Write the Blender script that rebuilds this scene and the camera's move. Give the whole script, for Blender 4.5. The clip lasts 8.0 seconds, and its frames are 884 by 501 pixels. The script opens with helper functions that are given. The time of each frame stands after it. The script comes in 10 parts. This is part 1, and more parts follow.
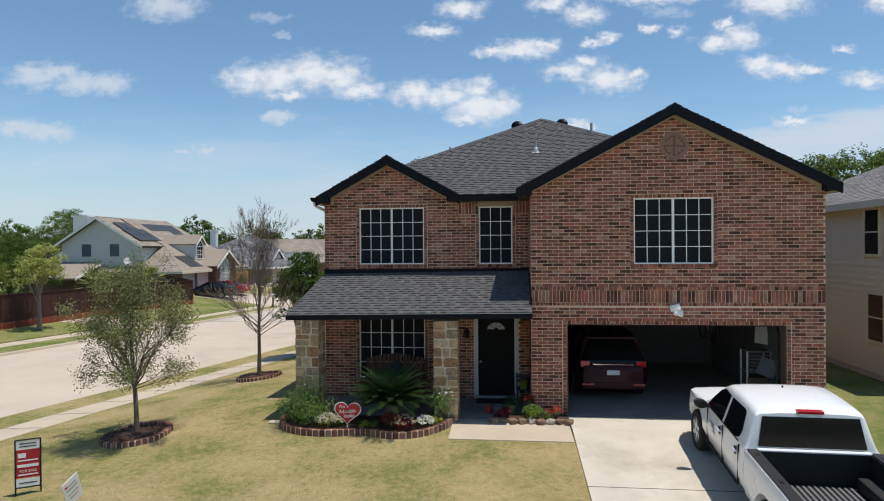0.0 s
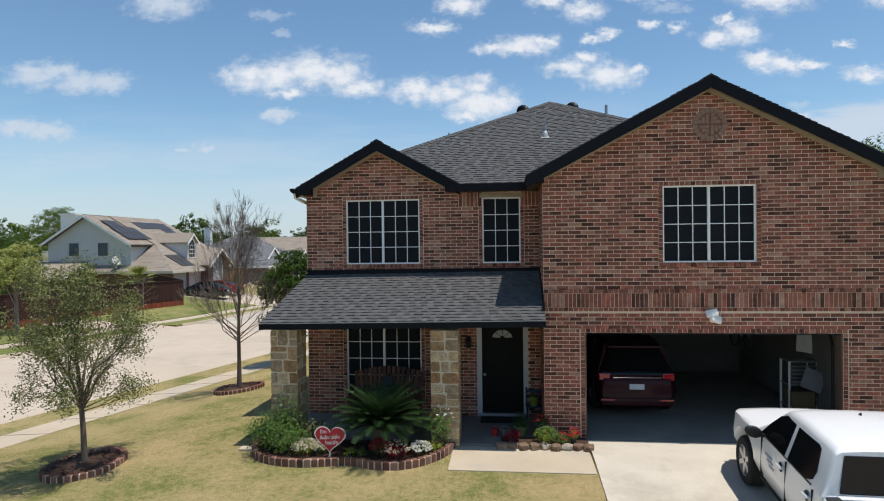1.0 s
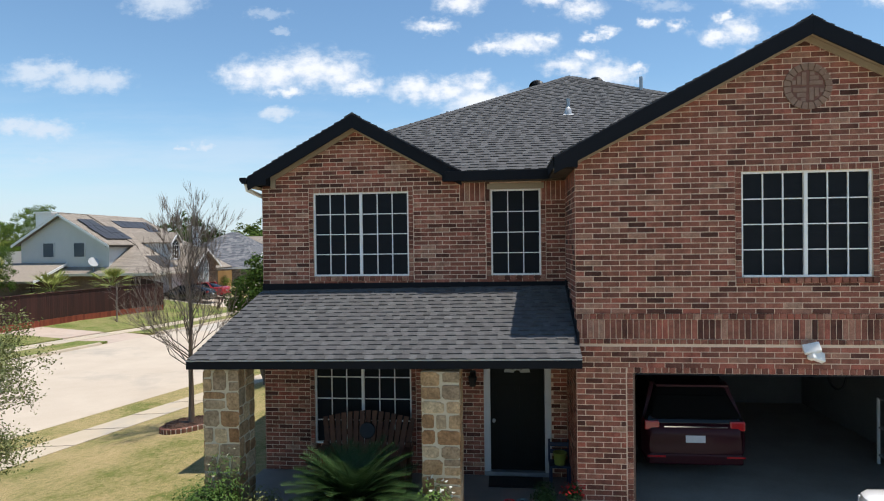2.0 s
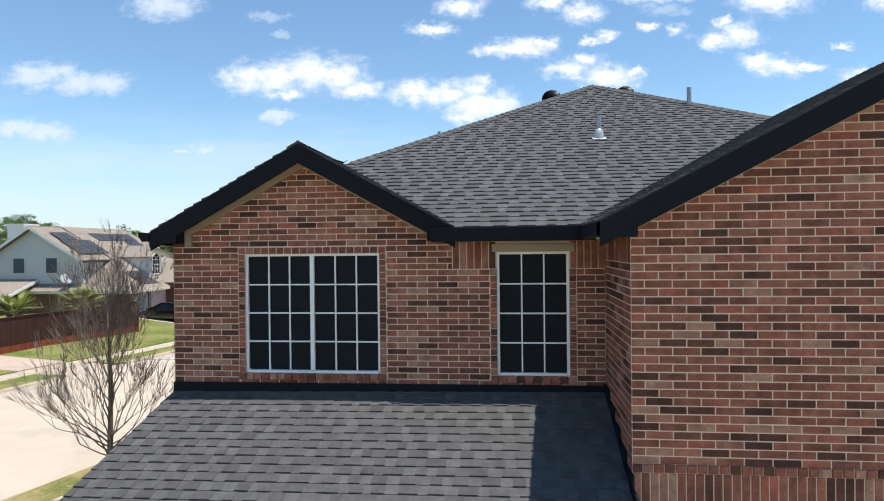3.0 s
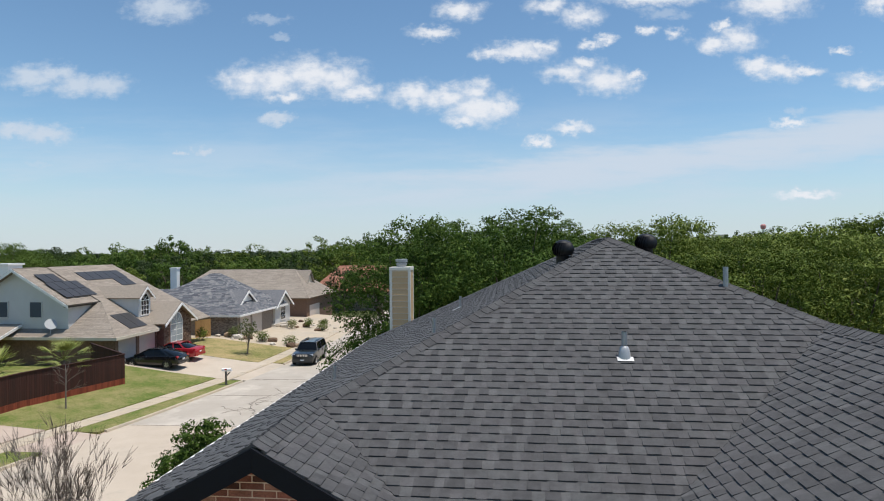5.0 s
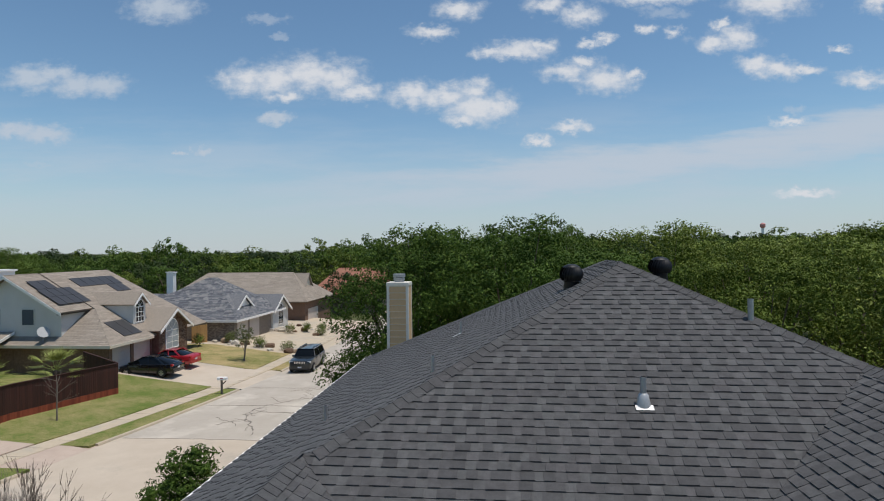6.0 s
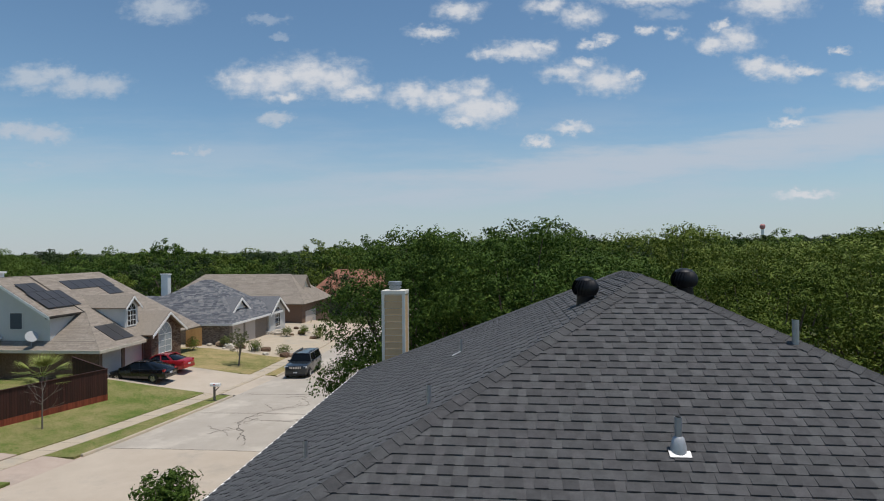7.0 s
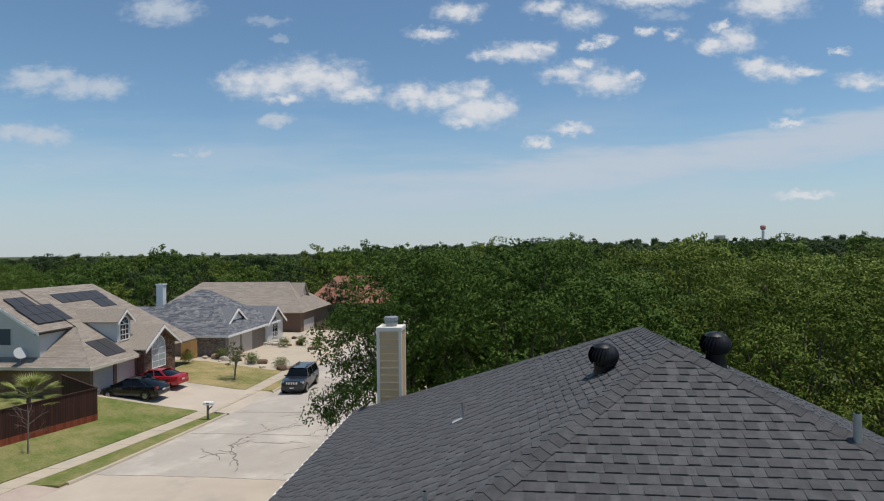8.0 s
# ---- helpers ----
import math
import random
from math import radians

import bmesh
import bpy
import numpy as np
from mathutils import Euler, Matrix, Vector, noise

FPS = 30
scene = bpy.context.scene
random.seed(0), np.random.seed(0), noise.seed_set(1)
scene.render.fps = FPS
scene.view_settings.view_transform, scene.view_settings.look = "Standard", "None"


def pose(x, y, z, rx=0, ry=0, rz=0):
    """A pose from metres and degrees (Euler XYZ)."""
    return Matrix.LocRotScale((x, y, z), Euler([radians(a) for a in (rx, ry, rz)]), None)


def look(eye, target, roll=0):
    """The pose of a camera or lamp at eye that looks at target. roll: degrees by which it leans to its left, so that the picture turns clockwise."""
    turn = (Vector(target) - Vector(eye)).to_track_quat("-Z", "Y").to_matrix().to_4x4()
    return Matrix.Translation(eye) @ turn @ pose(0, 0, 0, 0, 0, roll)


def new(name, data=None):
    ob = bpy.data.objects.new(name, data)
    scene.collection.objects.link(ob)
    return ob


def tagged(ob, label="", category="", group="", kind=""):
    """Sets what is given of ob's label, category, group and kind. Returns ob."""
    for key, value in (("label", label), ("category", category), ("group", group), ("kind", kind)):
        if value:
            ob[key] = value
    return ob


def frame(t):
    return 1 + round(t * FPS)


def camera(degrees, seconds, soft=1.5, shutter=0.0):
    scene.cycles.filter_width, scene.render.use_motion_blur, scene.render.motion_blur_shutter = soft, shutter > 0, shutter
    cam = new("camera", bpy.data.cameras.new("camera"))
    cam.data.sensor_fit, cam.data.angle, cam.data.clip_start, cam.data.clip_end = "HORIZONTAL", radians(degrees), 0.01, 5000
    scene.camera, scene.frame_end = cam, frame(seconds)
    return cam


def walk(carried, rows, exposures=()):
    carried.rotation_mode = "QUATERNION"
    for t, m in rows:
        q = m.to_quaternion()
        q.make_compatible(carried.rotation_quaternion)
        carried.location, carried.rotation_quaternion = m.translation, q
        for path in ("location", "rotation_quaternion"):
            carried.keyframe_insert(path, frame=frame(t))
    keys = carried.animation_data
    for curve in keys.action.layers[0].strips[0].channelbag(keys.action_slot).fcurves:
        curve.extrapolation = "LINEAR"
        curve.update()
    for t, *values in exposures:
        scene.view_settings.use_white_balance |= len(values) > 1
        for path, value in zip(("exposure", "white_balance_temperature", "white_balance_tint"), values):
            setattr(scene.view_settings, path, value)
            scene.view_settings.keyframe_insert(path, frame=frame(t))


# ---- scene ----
# ---------------------------------------------------------------- camera
cam = camera(72.0, 8.0, 1.1)
PATH = [
    (0, (-0.431, 1.861, 4.098), (-0.649, 3.849, 4.089), -0.4),
    (0.5, (-0.459, 2.477, 4.094), (-0.678, 4.465, 4.081), -0.5),
    (1, (-0.591, 3.836, 4.094), (-0.811, 5.823, 4.076), -0.7),
    (1.2, (-0.642, 4.44, 4.113), (-0.863, 6.428, 4.09), -0.8),
    (2.3, (-0.953, 8.248, 4.381), (-1.170, 10.237, 4.358), -0.7),
    (2.5, (-0.968, 8.972, 4.543), (-1.185, 10.96, 4.527), -0.7),
    (3, (-1.066, 10.431, 5.249), (-1.282, 12.419, 5.236), -0.6),
    (3.5, (-1.076, 11.054, 6.262), (-1.291, 13.042, 6.252), -0.6),
    (4, (-1.082, 11.396, 7.171), (-1.297, 13.384, 7.165), -0.5),
    (4.5, (-1.117, 11.727, 7.896), (-1.33, 13.715, 7.892), -0.4),
    (5.8, (-1.219, 12.634, 8.857), (-1.43, 14.623, 8.852), -0.6),
    (6, (-1.233, 12.834, 8.885), (-1.444, 14.823, 8.879), -0.6),
    (6.5, (-1.275, 13.379, 8.947), (-1.486, 15.368, 8.942), -0.6),
    (7, (-1.33, 14.002, 9.037), (-1.54, 15.991, 9.033), -0.5),
    (7.5, (-1.363, 14.595, 9.423), (-1.573, 16.584, 9.419), -0.5),
    (8, (-1.417, 15.161, 9.886), (-1.628, 17.15, 9.886), -0.6),
]
EXPOSURES = [(0, 0.0), (1.2, 0.05), (2.5, 0.42), (3.0, 0.46), (3.5, 0.36), (4.5, 0.16), (6, -0.28), (7, -0.36), (8, -0.28)]
walk(cam, [(t, look(eye, target, roll)) for t, eye, target, roll in PATH], EXPOSURES)
# ---------------------------------------------------------------- sky and sun
SUN_DIR = Vector((0.245, -0.014, 1.0)).normalized()
sun_el = math.asin(SUN_DIR.z)
sun_az = math.atan2(SUN_DIR.x, SUN_DIR.y)

# clouds: place (right, up) and half size, as slopes seen along the street's heading
CLOUDS_HAZY = [
    (-0.672, 0.287, 0.044, 0.019), (-0.632, 0.294, 0.032, 0.014), (-0.598, 0.274, 0.038, 0.018), (-0.556, 0.274, 0.042, 0.017),
    (-0.703, 0.203, 0.042, 0.013), (-0.652, 0.194, 0.044, 0.015), (-0.453, 0.400, 0.050, 0.023), (-0.395, 0.164, 0.019, 0.009),
    (-0.428, 0.161, 0.008, 0.005), (-0.270, 0.217, 0.028, 0.009),
]
CLOUDS_WEST = [
    (-0.318, 0.280, 0.044, 0.026), (-0.268, 0.281, 0.056, 0.028), (-0.216, 0.290, 0.054, 0.031), (-0.170, 0.283, 0.050, 0.028),
    (-0.138, 0.258, 0.048, 0.016), (-0.254, 0.252, 0.034, 0.010),
]
CLOUDS_MIDDLE = [
    (-0.045, 0.254, 0.044, 0.022), (0.006, 0.250, 0.044, 0.022), (0.056, 0.259, 0.034, 0.021), (0.062, 0.231, 0.058, 0.030),
    (0.096, 0.232, 0.032, 0.022), (0.036, 0.212, 0.034, 0.011), (-0.013, 0.356, 0.036, 0.011), (0.033, 0.393, 0.038, 0.017),
    (0.080, 0.321, 0.026, 0.012), (0.131, 0.325, 0.056, 0.016), (0.168, 0.331, 0.022, 0.012), (0.205, 0.289, 0.042, 0.016),
    (0.238, 0.305, 0.024, 0.011), (0.272, 0.274, 0.048, 0.023), (0.316, 0.282, 0.018, 0.010), (0.242, 0.335, 0.018, 0.008),
    (0.272, 0.342, 0.018, 0.008), (0.177, 0.398, 0.038, 0.014), (0.233, 0.382, 0.034, 0.018), (0.214, 0.197, 0.040, 0.011),
]
CLOUDS_EAST = [
    (0.353, 0.410, 0.076, 0.014), (0.339, 0.358, 0.015, 0.008), (0.384, 0.352, 0.017, 0.009), (0.450, 0.333, 0.034, 0.014),
    (0.488, 0.342, 0.038, 0.021), (0.460, 0.365, 0.017, 0.009), (0.543, 0.400, 0.062, 0.025), (0.714, 0.398, 0.026, 0.018),
    (0.520, 0.296, 0.034, 0.017), (0.557, 0.289, 0.040, 0.017), (0.600, 0.286, 0.034, 0.009), (0.696, 0.271, 0.044, 0.015),
    (0.654, 0.321, 0.020, 0.006), (0.161, 0.175, 0.022, 0.009), (0.571, 0.203, 0.034, 0.009), (0.600, 0.085, 0.062, 0.008),
]
FAINT = [(-0.282, 0.380, 0.034, 0.010), (-0.263, 0.351, 0.020, 0.008), (0.367, 0.385, 0.044, 0.012), (0.580, 0.223, 0.018, 0.008), (-0.655, 0.143, 0.045, 0.007), (0.230, 0.094, 0.034, 0.006)]


def make_sky():
    world = bpy.data.worlds.new("sky")
    scene.world = world
    world.use_nodes = True
    nt = world.node_tree
    nt.nodes.clear()
    N, L = nt.nodes.new, nt.links.new

    def math_(op, a, b=0.0, c=None, clamp=False):
        n = N("ShaderNodeMath")
        n.operation, n.use_clamp = op, clamp
        for i, q in enumerate((a, b) if c is None else (a, b, c)):
            if hasattr(q, "is_output"):
                L(q, n.inputs[i])
            else:
                n.inputs[i].default_value = q
        return n.outputs[0]

    def smooth(x, lo, hi):
        n = N("ShaderNodeMapRange")
        n.interpolation_type = "SMOOTHSTEP"
        L(x, n.inputs[0])
        n.inputs[1].default_value, n.inputs[2].default_value = lo, hi
        return n.outputs[0]

    out, bg = N("ShaderNodeOutputWorld"), N("ShaderNodeBackground")
    sky = N("ShaderNodeTexSky")
    sky.sky_type = "NISHITA"
    sky.sun_disc = False
    sky.sun_elevation, sky.sun_rotation = sun_el, sun_az
    sky.air_density, sky.dust_density, sky.ozone_density = 1.0, 0.0, 2.2
    tc = N("ShaderNodeTexCoord")
    sep = N("ShaderNodeSeparateXYZ")
    L(tc.outputs["Generated"], sep.inputs[0])
    dx, dy, dz = sep.outputs
    fwd = math_("MAXIMUM", math_("ADD", math_("MULTIPLY", dx, -0.1055), math_("MULTIPLY", dy, 0.9944)), 0.06)
    rgt = math_("ADD", math_("MULTIPLY", dx, 0.9944), math_("MULTIPLY", dy, 0.1055))
    u, v = math_("DIVIDE", rgt, fwd), math_("DIVIDE", dz, fwd)
    comb = N("ShaderNodeCombineXYZ")
    L(u, comb.inputs[0]), L(v, comb.inputs[1])

    def fbm(scale, detail, rough, offset=0.0, stretch=1.0):
        m = N("ShaderNodeMapping")
        m.inputs["Location"].default_value = (offset, offset * 0.7, 0)
        m.inputs["Scale"].default_value = (1, stretch, 1)
        L(comb.outputs[0], m.inputs[0])
        n = N("ShaderNodeTexNoise")
        n.noise_dimensions = "2D"
        n.inputs["Scale"].default_value, n.inputs["Detail"].default_value, n.inputs["Roughness"].default_value = scale, detail, rough
        L(m.outputs[0], n.inputs["Vector"])
        return n.outputs[0]

    warp_a, warp_b = fbm(34, 6, 0.6, 3.1), fbm(34, 6, 0.6, 7.7, 1.6)
    uu = math_("ADD", u, math_("MULTIPLY", math_("SUBTRACT", warp_a, 0.5), 0.052))
    vv = math_("ADD", v, math_("MULTIPLY", math_("SUBTRACT", warp_b, 0.5), 0.030))
    billow = fbm(44, 6, 0.6, 1.3, 1.7)
    warped = N("ShaderNodeCombineXYZ")
    L(uu, warped.inputs[0]), L(vv, warped.inputs[1])

    def reach_of(cells):
        """0 at a cloud's middle, 1 at its rim."""
        total = None
        for cu, cv, a, b in cells:
            n = N("ShaderNodeVectorMath")
            n.operation = "MULTIPLY_ADD"
            L(warped.outputs[0], n.inputs[0])
            n.inputs[1].default_value, n.inputs[2].default_value = (1 / a, 1 / b, 0), (-cu / a, -cv / b, 0)
            q = N("ShaderNodeVectorMath")
            q.operation = "LENGTH"
            L(n.outputs[0], q.inputs[0])
            total = q.outputs["Value"] if total is None else math_("SMOOTH_MIN", total, q.outputs["Value"], 0.3)
        return total

    body = math_("MINIMUM", math_("MINIMUM", reach_of(CLOUDS_WEST), reach_of(CLOUDS_MIDDLE)), reach_of(CLOUDS_EAST))
    puffs = math_("SUBTRACT", 1.12, math_("ADD", body, math_("MULTIPLY", math_("SUBTRACT", billow, 0.5), 1.1)))
    thick = smooth(puffs, -0.35, 1.1)
    hazy = math_("MULTIPLY", smooth(math_("SUBTRACT", 1.15, math_("ADD", reach_of(CLOUDS_HAZY), math_("MULTIPLY", math_("SUBTRACT", billow, 0.5), 1.1))), -0.4, 1.0), 0.88)
    thin = math_("MULTIPLY", smooth(math_("SUBTRACT", 1.1, math_("ADD", reach_of(FAINT), math_("MULTIPLY", math_("SUBTRACT", billow, 0.5), 1.6))), -0.1, 0.9), 0.4)
    # a high veil that thickens towards the horizon, with one long streak across it
    streak = fbm(2.6, 8, 0.62, 11.0, 6.0)
    low = math_("MULTIPLY", smooth(v, 0.30, 0.10), smooth(v, -0.02, 0.08))
    climb = math_("ADD", 0.104, math_("MULTIPLY", u, math_("ADD", 0.078, math_("MULTIPLY", u, 0.05))))
    band = math_("DIVIDE", math_("SUBTRACT", v, math_("ADD", climb, math_("MULTIPLY", math_("SUBTRACT", streak, 0.5), 0.09))), 0.036)
    band = math_("MULTIPLY", smooth(math_("MULTIPLY", band, band), 1.5, 0.0), smooth(u, -0.62, 0.2))
    veil = math_("MAXIMUM", math_("MULTIPLY", smooth(streak, 0.38, 0.75), math_("MULTIPLY", low, 0.42)), math_("MULTIPLY", math_("MULTIPLY", band, smooth(streak, 0.15, 0.55)), 0.9))
    haze = math_("MULTIPLY", smooth(v, 0.24, -0.02), 0.8)
    cover = math_("MAXIMUM", math_("MAXIMUM", math_("MULTIPLY", thick, 0.97), math_("MAXIMUM", hazy, thin)), veil)
    # bases a little greyer than the tops
    shade = smooth(math_("ADD", puffs, math_("MULTIPLY", billow, 0.7)), 0.15, 1.25)
    white = N("ShaderNodeMixRGB")
    white.inputs[1].default_value = (4.8, 5.45, 6.3, 1)
    white.inputs[2].default_value = (6.5, 6.7, 7.1, 1)
    L(shade, white.inputs[0])
    tint = N("ShaderNodeMixRGB")
    tint.blend_type, tint.inputs[0].default_value = "MULTIPLY", 1.0
    tint.inputs[2].default_value = SKY_TINT
    L(sky.outputs[0], tint.inputs[1])
    far = N("ShaderNodeMixRGB")
    far.inputs[2].default_value = (4.05, 4.7, 5.55, 1)
    L(haze, far.inputs[0]), L(tint.outputs[0], far.inputs[1])
    mix = N("ShaderNodeMixRGB")
    L(cover, mix.inputs[0]), L(far.outputs[0], mix.inputs[1]), L(white.outputs[0], mix.inputs[2])
    L(mix.outputs[0], bg.inputs[0])
    bg.inputs[1].default_value = SKY_STRENGTH
    L(bg.outputs[0], out.inputs[0])


SKY_TINT = (0.865, 0.995, 1.01, 1)
SKY_STRENGTH = 0.125
make_sky()
sun = new("sun", bpy.data.lights.new("sun", "SUN"))
sun.data.energy, sun.data.angle, sun.data.color = 4.4, radians(0.53), (1.0, 0.945, 0.87)
sun.matrix_world = look((40, -10, 120), Vector((40, -10, 120)) - SUN_DIR)
# ---------------------------------------------------------------- mesh and thing helpers
class Geo:
    """Collects faces of one mesh."""

    def __init__(self):
        self.v, self.f, self.m = [], [], []

    def add(self, verts, faces, mi=0):
        k = len(self.v)
        self.v.extend(tuple(p) for p in verts)
        self.f.extend(tuple(i + k for i in f) for f in faces)
        self.m.extend([mi] * len(faces))
        return self

    def box(self, x0, x1, y0, y1, z0, z1, mi=0):
        return self.add([(x0, y0, z0), (x1, y0, z0), (x1, y1, z0), (x0, y1, z0), (x0, y0, z1), (x1, y0, z1), (x1, y1, z1), (x0, y1, z1)],
                        [(0, 3, 2, 1), (4, 5, 6, 7), (0, 1, 5, 4), (1, 2, 6, 5), (2, 3, 7, 6), (3, 0, 4, 7)], mi)

    def beam(self, a, b, w, h, up=(0, 0, 1), mi=0):
        """A bar of width w and height h from a to b, its middle line along the two points."""
        a, b = Vector(a), Vector(b)
        d = (b - a).normalized()
        s = d.cross(Vector(up)).normalized()
        t = s.cross(d)
        ps = [p + s * i * w / 2 + t * j * h / 2 for p in (a, b) for i, j in ((-1, -1), (1, -1), (1, 1), (-1, 1))]
        return self.add(ps, [(3, 2, 1, 0), (4, 5, 6, 7), (0, 1, 5, 4), (1, 2, 6, 5), (2, 3, 7, 6), (3, 0, 4, 7)], mi)

    def prism(self, poly, off, mi=0):
        """A flat polygon given a thickness by the vector off."""
        n, off = len(poly), Vector(off)
        a = [Vector(p) for p in poly]
        b = [p + off for p in a]
        return self.add(a + b, [tuple(reversed(range(n))), tuple(range(n, 2 * n))] + [(i, (i + 1) % n, n + (i + 1) % n, n + i) for i in range(n)], mi)

    def tube(self, pts, radii, n=8, cap=True, mi=0):
        pts = [Vector(p) for p in pts]
        if not hasattr(radii, "__len__"):
            radii = [radii] * len(pts)
        rings, ref = [], None
        for i, p in enumerate(pts):
            d = (pts[min(i + 1, len(pts) - 1)] - pts[max(i - 1, 0)]).normalized()
            if ref is None:
                ref = d.orthogonal().normalized()
            s = (ref - d * ref.dot(d))
            s = s.normalized() if s.length > 1e-6 else d.orthogonal().normalized()
            ref, t = s, d.cross(s)
            rings.append([p + (s * math.cos(2 * math.pi * j / n) + t * math.sin(2 * math.pi * j / n)) * radii[i] for j in range(n)])
        faces = [(i * n + j, i * n + (j + 1) % n, (i + 1) * n + (j + 1) % n, (i + 1) * n + j) for i in range(len(pts) - 1) for j in range(n)]
        if cap:
            faces += [tuple(reversed(range(n))), tuple((len(pts) - 1) * n + j for j in range(n))]
        return self.add([q for r in rings for q in r], faces, mi)

    def lathe(self, prof, n=20, m=None, mi=0, cap=True):
        m = m or Matrix()
        vs = [m @ Vector((r * math.cos(2 * math.pi * j / n), r * math.sin(2 * math.pi * j / n), z)) for r, z in prof for j in range(n)]
        fs = [(i * n + j, i * n + (j + 1) % n, (i + 1) * n + (j + 1) % n, (i + 1) * n + j) for i in range(len(prof) - 1) for j in range(n)]
        if cap and prof[0][0] > 1e-5:
            fs.append(tuple(reversed(range(n))))
        if cap and prof[-1][0] > 1e-5:
            fs.append(tuple((len(prof) - 1) * n + j for j in range(n)))
        return self.add(vs, fs, mi)

    def loft(self, rings, cap=True, mi=0):
        n = len(rings[0])
        fs = [(i * n + j, i * n + (j + 1) % n, (i + 1) * n + (j + 1) % n, (i + 1) * n + j) for i in range(len(rings) - 1) for j in range(n)]
        if cap:
            fs += [tuple(reversed(range(n))), tuple((len(rings) - 1) * n + j for j in range(n))]
        return self.add([p for r in rings for p in r], fs, mi)

    def sheet(self, rows, mi=0):
        """A grid of points, row by row."""
        n = len(rows[0])
        return self.add([p for r in rows for p in r], [(i * n + j, i * n + j + 1, (i + 1) * n + j + 1, (i + 1) * n + j) for i in range(len(rows) - 1) for j in range(n - 1)], mi)

    def mesh(self, name, mats, smooth=False, bevel=0.0):
        me = bpy.data.meshes.new(name)
        me.from_pydata(self.v, [], self.f)
        for q in mats if isinstance(mats, (list, tuple)) else [mats]:
            me.materials.append(q)
        me.polygons.foreach_set("material_index", self.m)
        if bevel:
            bm = bmesh.new()
            bm.from_mesh(me)
            bmesh.ops.recalc_face_normals(bm, faces=bm.faces)
            bmesh.ops.bevel(bm, geom=[e for e in bm.edges if len(e.link_faces) == 2 and e.calc_face_angle(0) > 0.5], offset=bevel, segments=2, profile=0.6, affect="EDGES", clamp_overlap=True)
            bm.to_mesh(me)
            bm.free()
        if smooth:
            me.polygons.foreach_set("use_smooth", [True] * len(me.polygons))
            if smooth != "all":
                me.set_sharp_from_angle(angle=radians(38))
        me.update()
        return me


INVERSE = {}


def thing(name, label, category, at=(0, 0, 0), rz=0.0, group="", kind="", world=False, pitch=0.0):
    """A top-level Empty at the base of a thing. world: its parts are given in the world's coordinates."""
    ob = new(name)
    ob.empty_display_size = 0.2
    ob.matrix_basis = pose(*at, pitch, 0, rz)
    if world:
        INVERSE[ob.name] = ob.matrix_basis.inverted()
    return tagged(ob, label, category, group, kind)


def part(name, geo, material, parent, label="", smooth=False, bevel=0.0, kind=""):
    """One mesh object under a thing or a part."""
    ob = new(name, geo.mesh(name, material, smooth, bevel) if isinstance(geo, Geo) else geo)
    ob.parent = parent
    if parent.name in INVERSE:
        ob.matrix_parent_inverse = INVERSE[parent.name]
    if label or kind:
        tagged(ob, label, kind=kind)
    return ob


def solo(name, geo, material, label, category="", group="", kind="", smooth=False, bevel=0.0, at=None):
    """A top-level thing of one mesh."""
    ob = new(name, geo.mesh(name, material, smooth, bevel) if isinstance(geo, Geo) else geo)
    if at is not None:
        ob.matrix_basis = at
    return tagged(ob, label, category, group, kind)


def lerp(a, b, t):
    return a + (b - a) * t
# ---------------------------------------------------------------- materials
def nodes_of(name):
    m = bpy.data.materials.new(name)
    m.use_nodes = True
    nt = m.node_tree
    return m, nt, nt.nodes.new, nt.links.new, nt.nodes["Principled BSDF"]


def ramp(N, stops, interp="LINEAR"):
    r = N("ShaderNodeValToRGB")
    r.color_ramp.interpolation = interp
    while len(r.color_ramp.elements) < len(stops):
        r.color_ramp.elements.new(0.5)
    for e, (p, c) in zip(r.color_ramp.elements, stops):
        e.position, e.color = p, (*c, 1)
    return r


